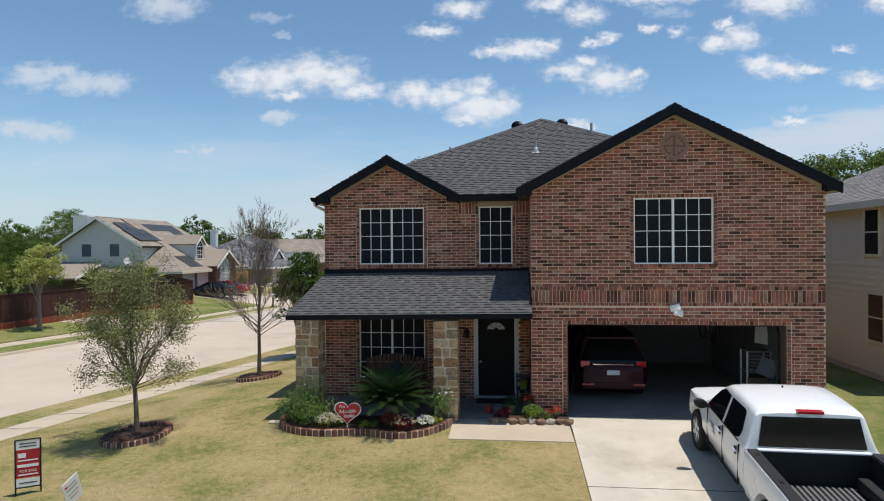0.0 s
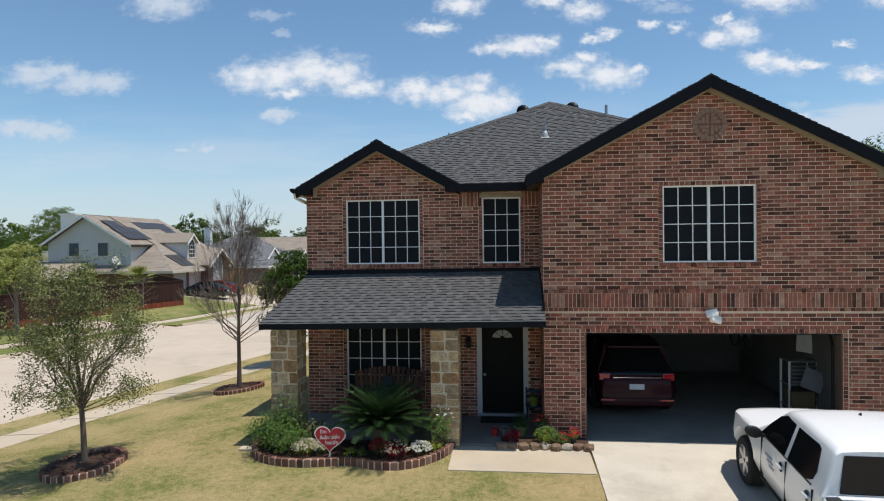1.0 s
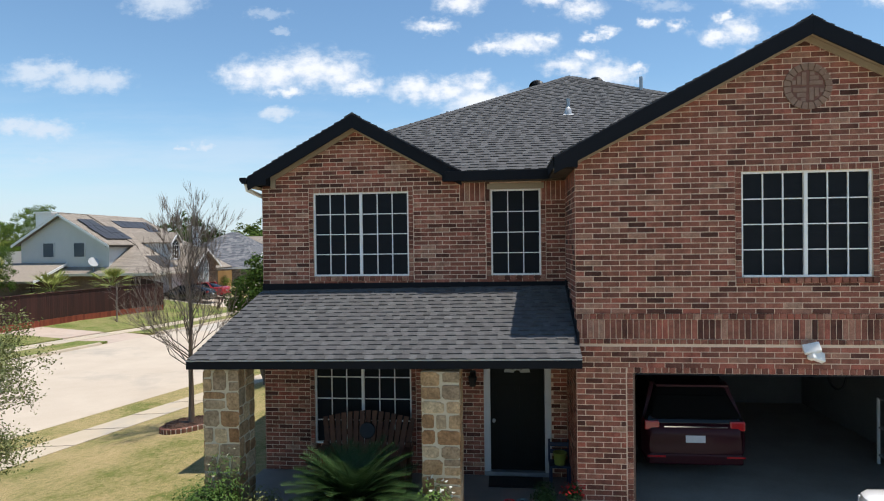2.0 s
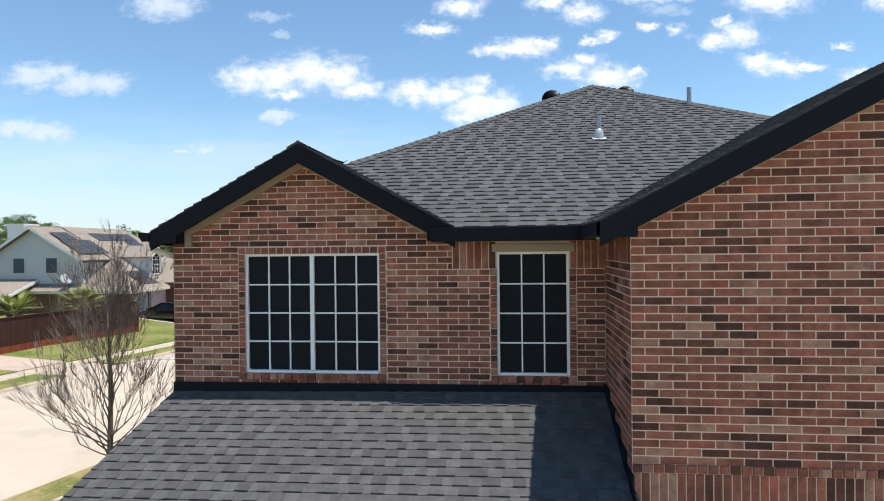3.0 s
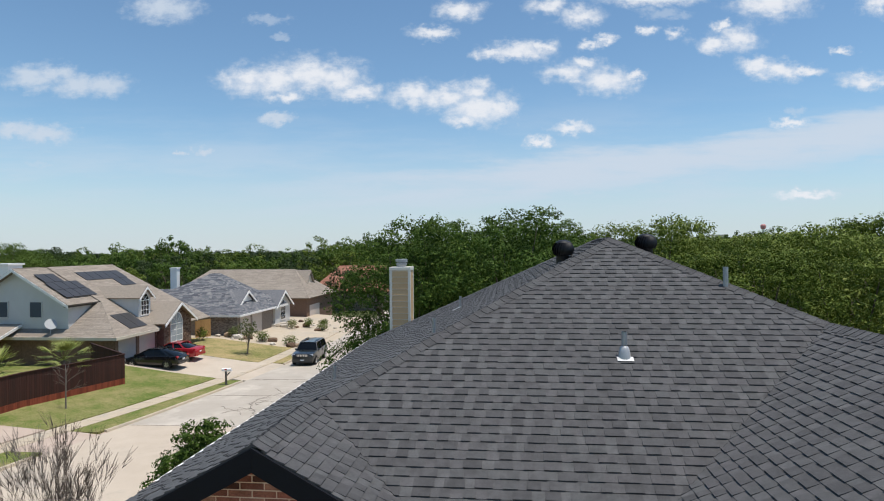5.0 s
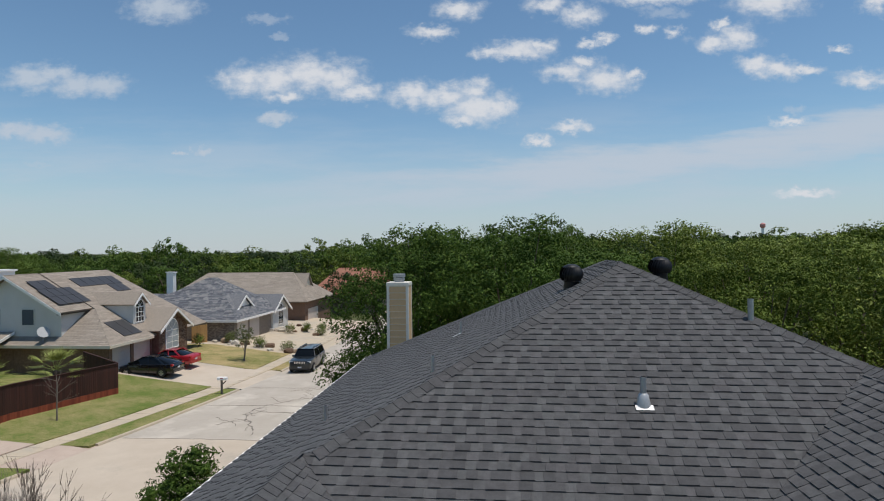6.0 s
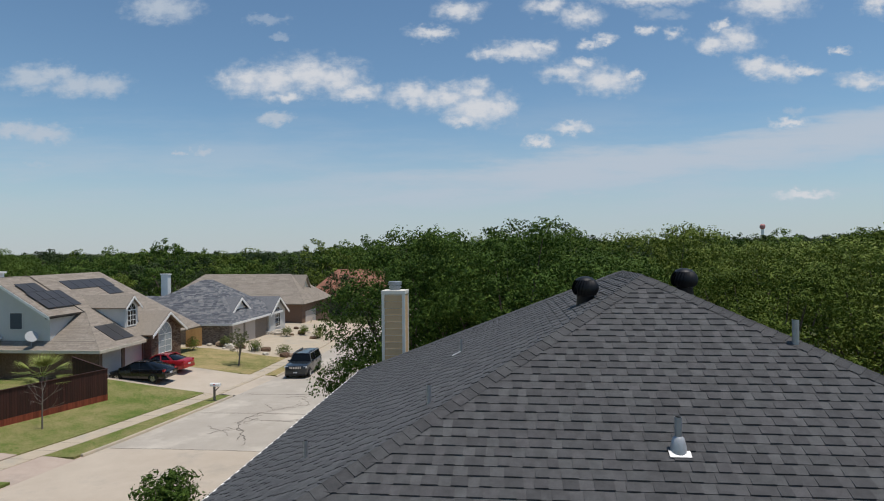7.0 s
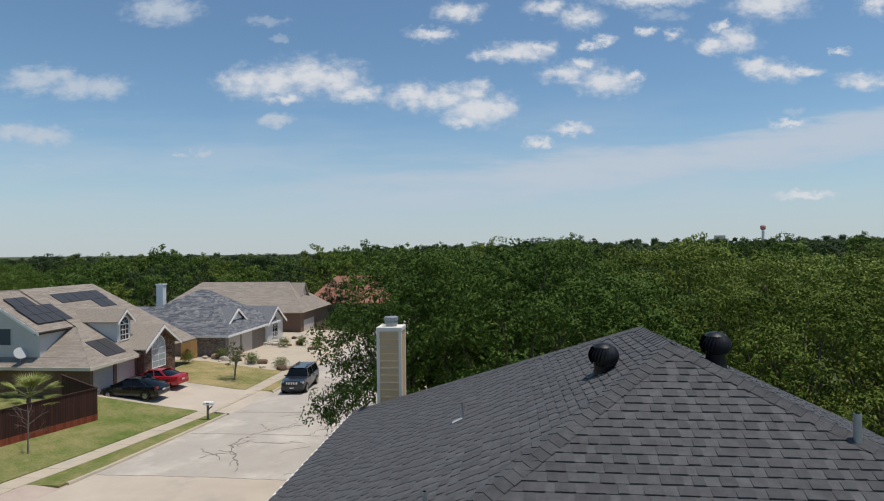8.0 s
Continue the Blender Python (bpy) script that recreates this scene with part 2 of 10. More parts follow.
def surf(name, dark, light, scale=6.0, fine=60.0, rough=0.8, bump=0.15, metal=0.0, spec=0.4, mid=None, wear=None, stretch=(1, 1, 1), coat=0.0, random_amount=0.0, island=False):
    """A weathered surface: large stains and fine grain between two colours, with relief. wear: a third colour in patches."""
    m, nt, N, L, b = nodes_of(name)
    tc, mp = N("ShaderNodeTexCoord"), N("ShaderNodeMapping")
    mp.inputs["Scale"].default_value = stretch
    L(tc.outputs["Object"], mp.inputs[0])
    big, small = N("ShaderNodeTexNoise"), N("ShaderNodeTexNoise")
    for n, s, d in ((big, scale, 6), (small, fine, 4)):
        n.inputs["Scale"].default_value, n.inputs["Detail"].default_value, n.inputs["Roughness"].default_value = s, d, 0.62
        L(mp.outputs[0], n.inputs["Vector"])
    add = N("ShaderNodeMath")
    add.operation = "MULTIPLY_ADD"
    add.inputs[1].default_value = 0.6
    half = N("ShaderNodeMath")
    half.operation, half.inputs[1].default_value = "MULTIPLY", 0.4
    L(small.outputs[0], half.inputs[0]), L(big.outputs[0], add.inputs[0]), L(half.outputs[0], add.inputs[2])
    fac = add.outputs[0]
    if random_amount:
        src = N("ShaderNodeNewGeometry").outputs["Random Per Island"] if island else N("ShaderNodeObjectInfo").outputs["Random"]
        k = N("ShaderNodeMath")
        k.operation, k.inputs[1].default_value, k.inputs[2].default_value = "MULTIPLY_ADD", random_amount, -random_amount / 2
        L(src, k.inputs[0])
        k2 = N("ShaderNodeMath")
        k2.operation = "ADD"
        L(k.outputs[0], k2.inputs[0]), L(fac, k2.inputs[1])
        fac = k2.outputs[0]
    r = ramp(N, [(0.3, dark), (0.7, light)] if mid is None else [(0.28, dark), (0.5, mid), (0.72, light)])
    L(fac, r.inputs[0])
    col = r.outputs[0]
    if wear is not None:
        wn = N("ShaderNodeTexNoise")
        wn.inputs["Scale"].default_value, wn.inputs["Detail"].default_value, wn.inputs["Roughness"].default_value = scale * 0.37, 8, 0.68
        L(mp.outputs[0], wn.inputs["Vector"])
        wr = ramp(N, [(0.52, (0, 0, 0)), (0.66, (1, 1, 1))])
        L(wn.outputs[0], wr.inputs[0])
        mx = N("ShaderNodeMixRGB")
        mx.inputs[2].default_value = (*wear, 1)
        L(wr.outputs[0], mx.inputs[0]), L(col, mx.inputs[1])
        col = mx.outputs[0]
    L(col, b.inputs["Base Color"])
    b.inputs["Metallic"].default_value, b.inputs["Specular IOR Level"].default_value = metal, spec
    rr = N("ShaderNodeMapRange")
    L(big.outputs[0], rr.inputs[0])
    rr.inputs[3].default_value, rr.inputs[4].default_value = max(rough - 0.1, 0.02), min(rough + 0.1, 1)
    L(rr.outputs[0], b.inputs["Roughness"])
    if coat:
        b.inputs["Coat Weight"].default_value, b.inputs["Coat Roughness"].default_value = coat, 0.05
    if bump:
        bp = N("ShaderNodeBump")
        bp.inputs["Strength"].default_value, bp.inputs["Distance"].default_value = bump, 0.02
        L(small.outputs[0], bp.inputs["Height"])
        L(bp.outputs[0], b.inputs["Normal"])
    return m


def pieces(name, stops, rough=0.9, island=True, fine=90.0, bump=0.35, blotch=0.5, spec=0.2, dust=0.0):
    """Masonry or shingles: each piece takes its own tone from the stops; grain and blotches lie over it."""
    m, nt, N, L, b = nodes_of(name)
    src = N("ShaderNodeNewGeometry").outputs["Random Per Island"] if island else N("ShaderNodeObjectInfo").outputs["Random"]
    r = ramp(N, stops)
    L(src, r.inputs[0])
    tc = N("ShaderNodeTexCoord")
    place = N("ShaderNodeNewGeometry").outputs["Position"]
    grain, stain = N("ShaderNodeTexNoise"), N("ShaderNodeTexNoise")
    for n, s, d in ((grain, fine, 5), (stain, 7.0, 6)):
        n.inputs["Scale"].default_value, n.inputs["Detail"].default_value, n.inputs["Roughness"].default_value = s, d, 0.65
        L(place, n.inputs["Vector"])
    f = N("ShaderNodeMath")
    f.operation = "MULTIPLY"
    L(grain.outputs[0], f.inputs[0]), L(stain.outputs[0], f.inputs[1])
    g = N("ShaderNodeMapRange")
    g.inputs[1].default_value, g.inputs[2].default_value, g.inputs[3].default_value, g.inputs[4].default_value = 0.12, 0.4, 1 - blotch, 1 + blotch * 0.8
    L(f.outputs[0], g.inputs[0])
    mx = N("ShaderNodeVectorMath")
    mx.operation = "SCALE"
    L(r.outputs[0], mx.inputs[0]), L(g.outputs[0], mx.inputs["Scale"])
    L(mx.outputs[0], b.inputs["Base Color"])
    b.inputs["Roughness"].default_value, b.inputs["Specular IOR Level"].default_value = rough, spec
    bp = N("ShaderNodeBump")
    bp.inputs["Strength"].default_value, bp.inputs["Distance"].default_value = bump, 0.01
    L(grain.outputs[0], bp.inputs["Height"]), L(bp.outputs[0], b.inputs["Normal"])
    b.inputs["Sheen Weight"].default_value, b.inputs["Sheen Roughness"].default_value = dust, 0.45
    return m


def leaf_mat(name, stops, through_=0.13, rough=0.6, gloss=0.15):
    m, nt, N, L, b = nodes_of(name)
    geo_ = N("ShaderNodeNewGeometry")
    info = N("ShaderNodeObjectInfo")
    a = N("ShaderNodeMath")
    a.operation, a.inputs[1].default_value = "MULTIPLY", 0.58
    L(geo_.outputs["Random Per Island"], a.inputs[0])
    c = N("ShaderNodeMath")
    c.operation, c.inputs[1].default_value = "MULTIPLY_ADD", 0.42
    L(info.outputs["Random"], c.inputs[0]), L(a.outputs[0], c.inputs[2])
    r = ramp(N, stops)
    L(c.outputs[0], r.inputs[0])
    L(r.outputs[0], b.inputs["Base Color"])
    b.inputs["Roughness"].default_value, b.inputs["Specular IOR Level"].default_value = rough, gloss
    tr = N("ShaderNodeBsdfTranslucent")
    L(r.outputs[0], tr.inputs[0])
    mx = N("ShaderNodeMixShader")
    mx.inputs[0].default_value = through_
    L(b.outputs[0], mx.inputs[1]), L(tr.outputs[0], mx.inputs[2])
    L(mx.outputs[0], nt.nodes["Material Output"].inputs[0])
    return m


def plain(name, col, rough=0.5, metal=0.0, spec=0.5, coat=0.0):
    m, nt, N, L, b = nodes_of(name)
    b.inputs["Base Color"].default_value = (*col, 1)
    b.inputs["Roughness"].default_value, b.inputs["Metallic"].default_value, b.inputs["Specular IOR Level"].default_value = rough, metal, spec
    b.inputs["Coat Weight"].default_value = coat
    return m


def lawn_mat(name, dry, green, bias):
    """Mown grass: clumps and blades of straw and green, with bare worn patches."""
    m, nt, N, L, b = nodes_of(name)
    place = N("ShaderNodeNewGeometry").outputs["Position"]
    outs = []
    for s, d, ro in ((0.55, 8, 0.65), (9.0, 6, 0.7), (70.0, 4, 0.7)):
        n = N("ShaderNodeTexNoise")
        n.inputs["Scale"].default_value, n.inputs["Detail"].default_value, n.inputs["Roughness"].default_value = s, d, ro
        L(place, n.inputs["Vector"])
        outs.append(n.outputs[0])

    def madd(x, k, y):
        q = N("ShaderNodeMath")
        q.operation, q.inputs[1].default_value = "MULTIPLY_ADD", k
        L(x, q.inputs[0])
        if hasattr(y, "is_output"):
            L(y, q.inputs[2])
        else:
            q.inputs[2].default_value = y
        return q.outputs[0]

    fac = madd(outs[0], 1.35, madd(outs[1], 1.0, madd(outs[2], 0.8, -1.08 + bias)))
    dk = tuple(c * 0.72 for c in green)
    r = ramp(N, [(0.12, dk), (0.38, green), (0.62, tuple(lerp(a, c, 0.55) for a, c in zip(green, dry))), (0.9, dry)])
    L(fac, r.inputs[0])
    shade = N("ShaderNodeMapRange")
    shade.inputs[1].default_value, shade.inputs[2].default_value, shade.inputs[3].default_value, shade.inputs[4].default_value = 0.3, 0.7, 0.6, 1.32
    L(outs[2], shade.inputs[0])
    sc = N("ShaderNodeVectorMath")
    sc.operation = "SCALE"
    L(r.outputs[0], sc.inputs[0]), L(shade.outputs[0], sc.inputs["Scale"])
    L(sc.outputs[0], b.inputs["Base Color"])
    b.inputs["Roughness"].default_value, b.inputs["Specular IOR Level"].default_value = 0.95, 0.1
    bp = N("ShaderNodeBump")
    bp.inputs["Strength"].default_value, bp.inputs["Distance"].default_value = 0.7, 0.03
    L(outs[2], bp.inputs["Height"]), L(bp.outputs[0], b.inputs["Normal"])
    return m


BRICK_STOPS = [(0, (0.085, 0.037, 0.028)), (0.1, (0.125, 0.051, 0.037)), (0.24, (0.217, 0.083, 0.058)), (0.5, (0.292, 0.108, 0.073)), (0.68, (0.307, 0.127, 0.087)), (0.8, (0.366, 0.112, 0.076)), (0.92, (0.371, 0.178, 0.123)), (1, (0.424, 0.239, 0.167))]
M_brick = pieces("brick_mixed", BRICK_STOPS, island=True, blotch=0.55)
M_brick_one = pieces("brick_single", BRICK_STOPS, island=False, blotch=0.55)
M_mortar = surf("mortar", (0.64, 0.475, 0.35), (0.78, 0.595, 0.45), 9, 120, 0.95, 0.3, spec=0.1)
SHINGLE_STOPS = [(0.0, (0.066, 0.064, 0.0645)), (0.35, (0.076, 0.074, 0.0745)), (0.55, (0.082, 0.078, 0.079)), (0.8, (0.082, 0.0815, 0.081)), (1.0, (0.092, 0.090, 0.090))]
M_shingle = pieces("asphalt_shingle", SHINGLE_STOPS, rough=0.88, fine=110, blotch=0.34, bump=0.5, spec=0.3, dust=0.08)
SHINGLE_LOW = [(p, tuple(1.2 * q for q in c)) for p, c in SHINGLE_STOPS]
M_shingle_low = pieces("asphalt_shingle_recess", SHINGLE_LOW, rough=0.88, fine=110, blotch=0.34, bump=0.5, spec=0.3, dust=0.08)
M_shingle_low_one = pieces("asphalt_shingle_recess_single", SHINGLE_LOW, rough=0.88, island=False, fine=110, blotch=0.34, bump=0.5, spec=0.3, dust=0.08)
M_shingle_one = pieces("asphalt_shingle_single", SHINGLE_STOPS, rough=0.88, island=False, fine=110, blotch=0.34, bump=0.5, spec=0.3, dust=0.08)
M_underlay = surf("roof_underlay", (0.03, 0.03, 0.033), (0.055, 0.055, 0.06), 12, 150, 0.9, 0.4)
M_fascia = surf("charcoal_paint", (0.006, 0.007, 0.010), (0.010, 0.0115, 0.016), 3, 40, 0.7, 0.05, spec=0.15)
M_trim = surf("tan_trim_paint", (0.31, 0.24, 0.165), (0.39, 0.305, 0.215), 3, 40, 0.65, 0.05)
M_white = surf("white_window_paint", (0.82, 0.795, 0.76), (0.89, 0.87, 0.84), 4, 50, 0.5, 0.03)
M_screen = surf("dark_solar_screen", (0.008, 0.010, 0.013), (0.014, 0.016, 0.020), 3, 400, 0.6, 0.05, spec=0.12)
M_door = surf("dark_door_paint", (0.006, 0.007, 0.007), (0.010, 0.012, 0.011), 3, 60, 0.65, 0.05, spec=0.15)
M_concrete = surf("pale_concrete", (0.47, 0.42, 0.345), (0.62, 0.565, 0.475), 1.1, 45, 0.9, 0.12, wear=(0.42, 0.37, 0.30), spec=0.2)
M_path = surf("path_concrete", (0.43, 0.355, 0.26), (0.54, 0.455, 0.345), 1.3, 45, 0.9, 0.12, wear=(0.42, 0.37, 0.30), spec=0.2)
M_road = surf("road_concrete", (0.44, 0.365, 0.285), (0.555, 0.475, 0.38), 0.5, 30, 0.92, 0.12, wear=(0.38, 0.335, 0.28), spec=0.2)
M_road_old = surf("worn_grey_road_concrete", (0.38, 0.335, 0.28), (0.48, 0.43, 0.365), 0.7, 30, 0.92, 0.15, wear=(0.54, 0.485, 0.41), spec=0.2)
M_paver = surf("pinkish_driveway_concrete", (0.40, 0.31, 0.25), (0.52, 0.42, 0.345), 0.9, 30, 0.92, 0.12, wear=(0.36, 0.30, 0.25), spec=0.2)
M_crack = surf("crack_sealant", (0.07, 0.06, 0.05), (0.16, 0.14, 0.115), 2.0, 30, 0.85, 0.1)
M_lawn = lawn_mat("dry_lawn", (0.43, 0.325, 0.165), (0.155, 0.172, 0.048), 0.13)
M_lawn2 = lawn_mat("greener_lawn", (0.32, 0.265, 0.125), (0.125, 0.17, 0.038), 0.04)
M_land = lawn_mat("far_land", (0.12, 0.12, 0.06), (0.05, 0.075, 0.022), 0.1)
M_stone_joint = surf("stone_mortar", (0.56, 0.47, 0.34), (0.68, 0.58, 0.43), 9, 120, 0.95, 0.3)
M_siding = surf("cream_siding", (0.64, 0.56, 0.44), (0.73, 0.645, 0.52), 1.5, 40, 0.75, 0.05)
M_glass = plain("dark_window_glass", (0.012, 0.016, 0.02), 0.06, 0.0, 0.5)
M_metal = surf("galvanised_pipe", (0.30, 0.31, 0.32), (0.45, 0.46, 0.48), 8, 80, 0.5, 0.05, metal=0.7)
M_black = surf("black_metal", (0.008, 0.008, 0.009), (0.016, 0.016, 0.018), 8, 60, 0.45, 0.05, metal=0.3)
M_bark = surf("bark", (0.085, 0.062, 0.047), (0.19, 0.145, 0.115), 6, 40, 0.95, 0.8, stretch=(1, 1, 0.25))
M_bark_pale = surf("pale_bark", (0.14, 0.115, 0.095), (0.27, 0.23, 0.195), 6, 40, 0.95, 0.6, stretch=(1, 1, 0.25))
M_mulch = surf("bark_mulch", (0.025, 0.014, 0.009), (0.11, 0.055, 0.032), 25, 90, 0.95, 1.0)
M_leaf = leaf_mat("oak_leaf", [(0, (0.028, 0.056, 0.009)), (0.45, (0.062, 0.108, 0.018)), (0.8, (0.125, 0.180, 0.034)), (1, (0.22, 0.27, 0.07))], 0.03, gloss=0.08)
M_leaf_far = leaf_mat("far_leaf", [(0, (0.018, 0.034, 0.010)), (0.5, (0.036, 0.058, 0.017)), (1, (0.068, 0.096, 0.030))])
M_leaf2 = leaf_mat("elm_leaf", [(0, (0.045, 0.068, 0.010)), (0.45, (0.100, 0.138, 0.021)), (0.8, (0.180, 0.225, 0.042)), (1, (0.28, 0.32, 0.095))], 0.03, gloss=0.08)
M_leaf_yellow = leaf_mat("yellow_green_leaf", [(0, (0.17, 0.19, 0.04)), (0.5, (0.33, 0.35, 0.09)), (1, (0.52, 0.52, 0.22))], 0.25)
M_leaf_pale = leaf_mat("olive_leaf", [(0, (0.07, 0.085, 0.026)), (0.5, (0.145, 0.162, 0.052)), (0.85, (0.23, 0.245, 0.10)), (1, (0.36, 0.36, 0.22))])
M_fence = surf("red_stained_cedar", (0.17, 0.036, 0.018), (0.30, 0.07, 0.035), 5, 40, 0.75, 0.15, stretch=(1, 1, 0.2), random_amount=0.35)
M_fence_top = surf("dark_stained_cedar", (0.034, 0.012, 0.009), (0.066, 0.022, 0.016), 5, 40, 0.7, 0.15, stretch=(1, 1, 0.2), random_amount=0.3)
# ---------------------------------------------------------------- ground, street, paths
def smoothstep(a, b, x):
    t = min(max((x - a) / (b - a), 0.0), 1.0)
    return t * t * (3 - 2 * t)


def kerb_far(y):
    return float(np.interp(y, [-60, 0, 27.6, 41.5, 54, 61, 75, 95, 140], [-37, -28.0, -23.8, -22.25, -20.4, -19.7, -19.3, -19.6, -24]))


def kerb_near(y):
    return float(np.interp(y, [-60, 0, 17.2, 32, 45, 60, 95, 140], [-32, -18.2, -14.4, -11.2, -10.0, -9.4, -9.2, -12]))


def road_z(y):
    return float(np.interp(y, [-60, 0, 16, 45, 90, 140], [-1.2, -0.85, -0.58, -1.13, -1.15, -1.6]))


def yard_z(x, y):
    """The front yard: level by the house, falling to the street in front and beside it."""
    flat = 0.07 - 0.085 * max(0.0, 15.3 - y) if y < 15.3 else 0.07 - 0.02 * max(0.0, y - 32)
    edge = road_z(y) + 0.13
    k = kerb_near(y)
    t = smoothstep(k + 1.0, k + 8.0, x)
    return lerp(edge, max(flat, edge), t)


def far_lot_z(x, y):
    k = kerb_far(y)
    rise = float(np.interp(y, [30, 45, 52, 70, 78], [0.05, 0.08, 0.13, 0.12, 0.07]))
    return road_z(y) + 0.13 + 0.02 * min(max(k - x, 0), 3) + rise * min(max(k - 3 - x, 0), 7)


def ribbon(x0, x1, ys, z, nx=6, skirt=0.35):
    """A strip of ground between two lines x0(y) and x1(y) with its height from z(x, y), and sides that go down."""
    g = Geo()
    rows = []
    for y in ys:
        a, b = x0(y), x1(y)
        rows.append([(lerp(a, b, i / nx), y, z(lerp(a, b, i / nx), y)) for i in range(nx + 1)])
    g.sheet(rows)
    edge = [r[0] for r in rows] + rows[-1][1:] + [r[-1] for r in reversed(rows[:-1])] + list(reversed(rows[0][1:-1]))
    n = len(edge)
    g.add(edge + [(p[0], p[1], p[2] - skirt) for p in edge], [(i, n + i, n + (i + 1) % n, (i + 1) % n) for i in range(n)])
    return g


def steps(a, b, d):
    n = max(1, int(round((b - a) / d)))
    return [lerp(a, b, i / n) for i in range(n + 1)]


# the land below everything, to the horizon
g = Geo()
xs = [-4000, -1500, -600, -250, -120, -60, 0, 60, 120, 250, 600, 1500, 4000]
ys_ = [-3000, -800, -200, -60, 0, 60, 120, 250, 600, 1500, 4500]
g.sheet([[(x, y, -1.75 - 6.0 * smoothstep(150, 700, math.hypot(x, y)) + 9.0 * smoothstep(700, 3000, math.hypot(x, y)) * smoothstep(-900, 900, x)) for x in xs] for y in ys_])
solo("ground", g, M_land, "green land that runs out to the horizon", "ground", kind="structure")

Y0, Y1 = -55.0, 135.0
YS = steps(Y0, Y1, 2.5)
road_top = lambda x, y: road_z(y) + 0.06 * (1 - ((x - (kerb_far(y) + kerb_near(y)) / 2) / 6.2) ** 2)
SEAM = 43.4
solo("road", ribbon(kerb_far, kerb_near, steps(Y0, SEAM, 2.5), road_top, 10), M_road, "pale beige concrete residential street", "road", kind="structure")
solo("road", ribbon(kerb_far, kerb_near, steps(SEAM, Y1, 2.5), road_top, 10), M_road_old, "worn grey concrete stretch of street with dark cracks", "road", kind="structure")


def kerb(name, line, side, y0, y1, label):
    g = Geo()
    ring = [(0.0, -0.06), (0.015, 0.10), (0.04, 0.13), (0.16, 0.135), (0.16, -0.3)]
    rings = []
    for y in steps(y0, y1, 2.0):
        rings.append([(line(y) + side * o, y, road_z(y) + h) for o, h in (ring if side < 0 else ring)])
    g.loft(rings)
    return solo(name, g, M_path, label, "kerb", kind="structure", smooth=True)


kerb("kerb", kerb_far, -1, 10, 37.6, "pale concrete kerb along the far lawn")
kerb("kerb", kerb_far, -1, 42.0, 54.6, "pale concrete kerb along the far lawn")
kerb("kerb", kerb_far, -1, 61.2, 68.5, "short pale concrete kerb beside a parked car")
kerb("kerb", kerb_near, 1, Y0, 75, "pale concrete kerb along the corner lawn")


def verge_w(y):
    return float(np.interp(y, [0, 40, 54, 62, 80], [1.9, 1.75, 0.95, 1.0, 1.0]))


FAR_WALK = 1.25
far_spans = ((-55, 38.2), (41.6, 54.6), (61.4, 69.0))
for a, b in far_spans:
    yy = steps(a, b, 2.0)
    solo("verge", ribbon(lambda y: kerb_far(y) - 0.16 - verge_w(y), lambda y: kerb_far(y) - 0.16, yy, lambda x, y: road_z(y) + 0.125), M_lawn if a > 60 else M_lawn2, "strip of mown grass between kerb and pavement", "grass", kind="structure")
solo("pavement", ribbon(lambda y: kerb_far(y) - 0.16 - verge_w(y) - FAR_WALK, lambda y: kerb_far(y) - 0.16 - verge_w(y), steps(-55, 86, 2.0), lambda x, y: road_z(y) + 0.14), M_path, "pale concrete pavement across the street", "pavement", kind="structure")
far_in = lambda y: kerb_far(y) - 0.16 - verge_w(y) - FAR_WALK
for a, b in ((-55, 38.6), (41.5, 55.0)):
    solo("lawn", ribbon(lambda y: -75, far_in, steps(a, b, 2.5), far_lot_z, 14), M_lawn2, "green and straw coloured mown lawn by a red fence", "lawn", kind="structure")
solo("driveway", ribbon(lambda y: -75, lambda y: kerb_far(y) - 0.16 - verge_w(y) - FAR_WALK, steps(38.6, 41.5, 0.75), far_lot_z, 14), M_paver, "pinkish concrete drive that runs to a red fence", "driveway", kind="structure")
solo("driveway", ribbon(lambda y: kerb_far(y) - 0.16 - verge_w(y), lambda y: kerb_far(y) + 0.12, steps(37.6, 42.0, 0.55), lambda x, y: road_z(y) + 0.12 * smoothstep(0.0, 1.6, kerb_far(y) - x), 8), M_paver, "pinkish concrete apron that slopes to the street", "driveway", kind="structure")
solo("lawn", ribbon(lambda y: -34.2, far_in, steps(61.4, 69.0, 1.5), far_lot_z, 10), M_lawn, "small dry lawn with a young tree in it", "lawn", kind="structure")
solo("driveway", ribbon(lambda y: -34.5, lambda y: kerb_far(y) + 0.1, steps(55.0, 61.4, 1.6), lambda x, y: far_lot_z(x, y) - 0.02 if x < kerb_far(y) - 1.2 else road_z(y) + 0.12 * smoothstep(0, 1.2, kerb_far(y) - x), 18), M_road, "pale concrete driveway with two parked cars", "driveway", kind="structure")
solo("driveway", ribbon(lambda y: -75, lambda y: kerb_far(y) + 0.1, steps(69.0, 96.0, 2.7), lambda x, y: far_lot_z(x, y) if x < kerb_far(y) - 1.5 else road_z(y) + 0.13 * smoothstep(0, 1.5, kerb_far(y) - x), 18), M_path, "bright concrete and gravel forecourt with rocks", "driveway", kind="structure")
solo("lawn", ribbon(lambda y: -75, lambda y: -34.5, steps(55.0, 69.0, 2.0), far_lot_z, 6), M_lawn2, "grass beside and behind a neighbour's house", "lawn", kind="structure")

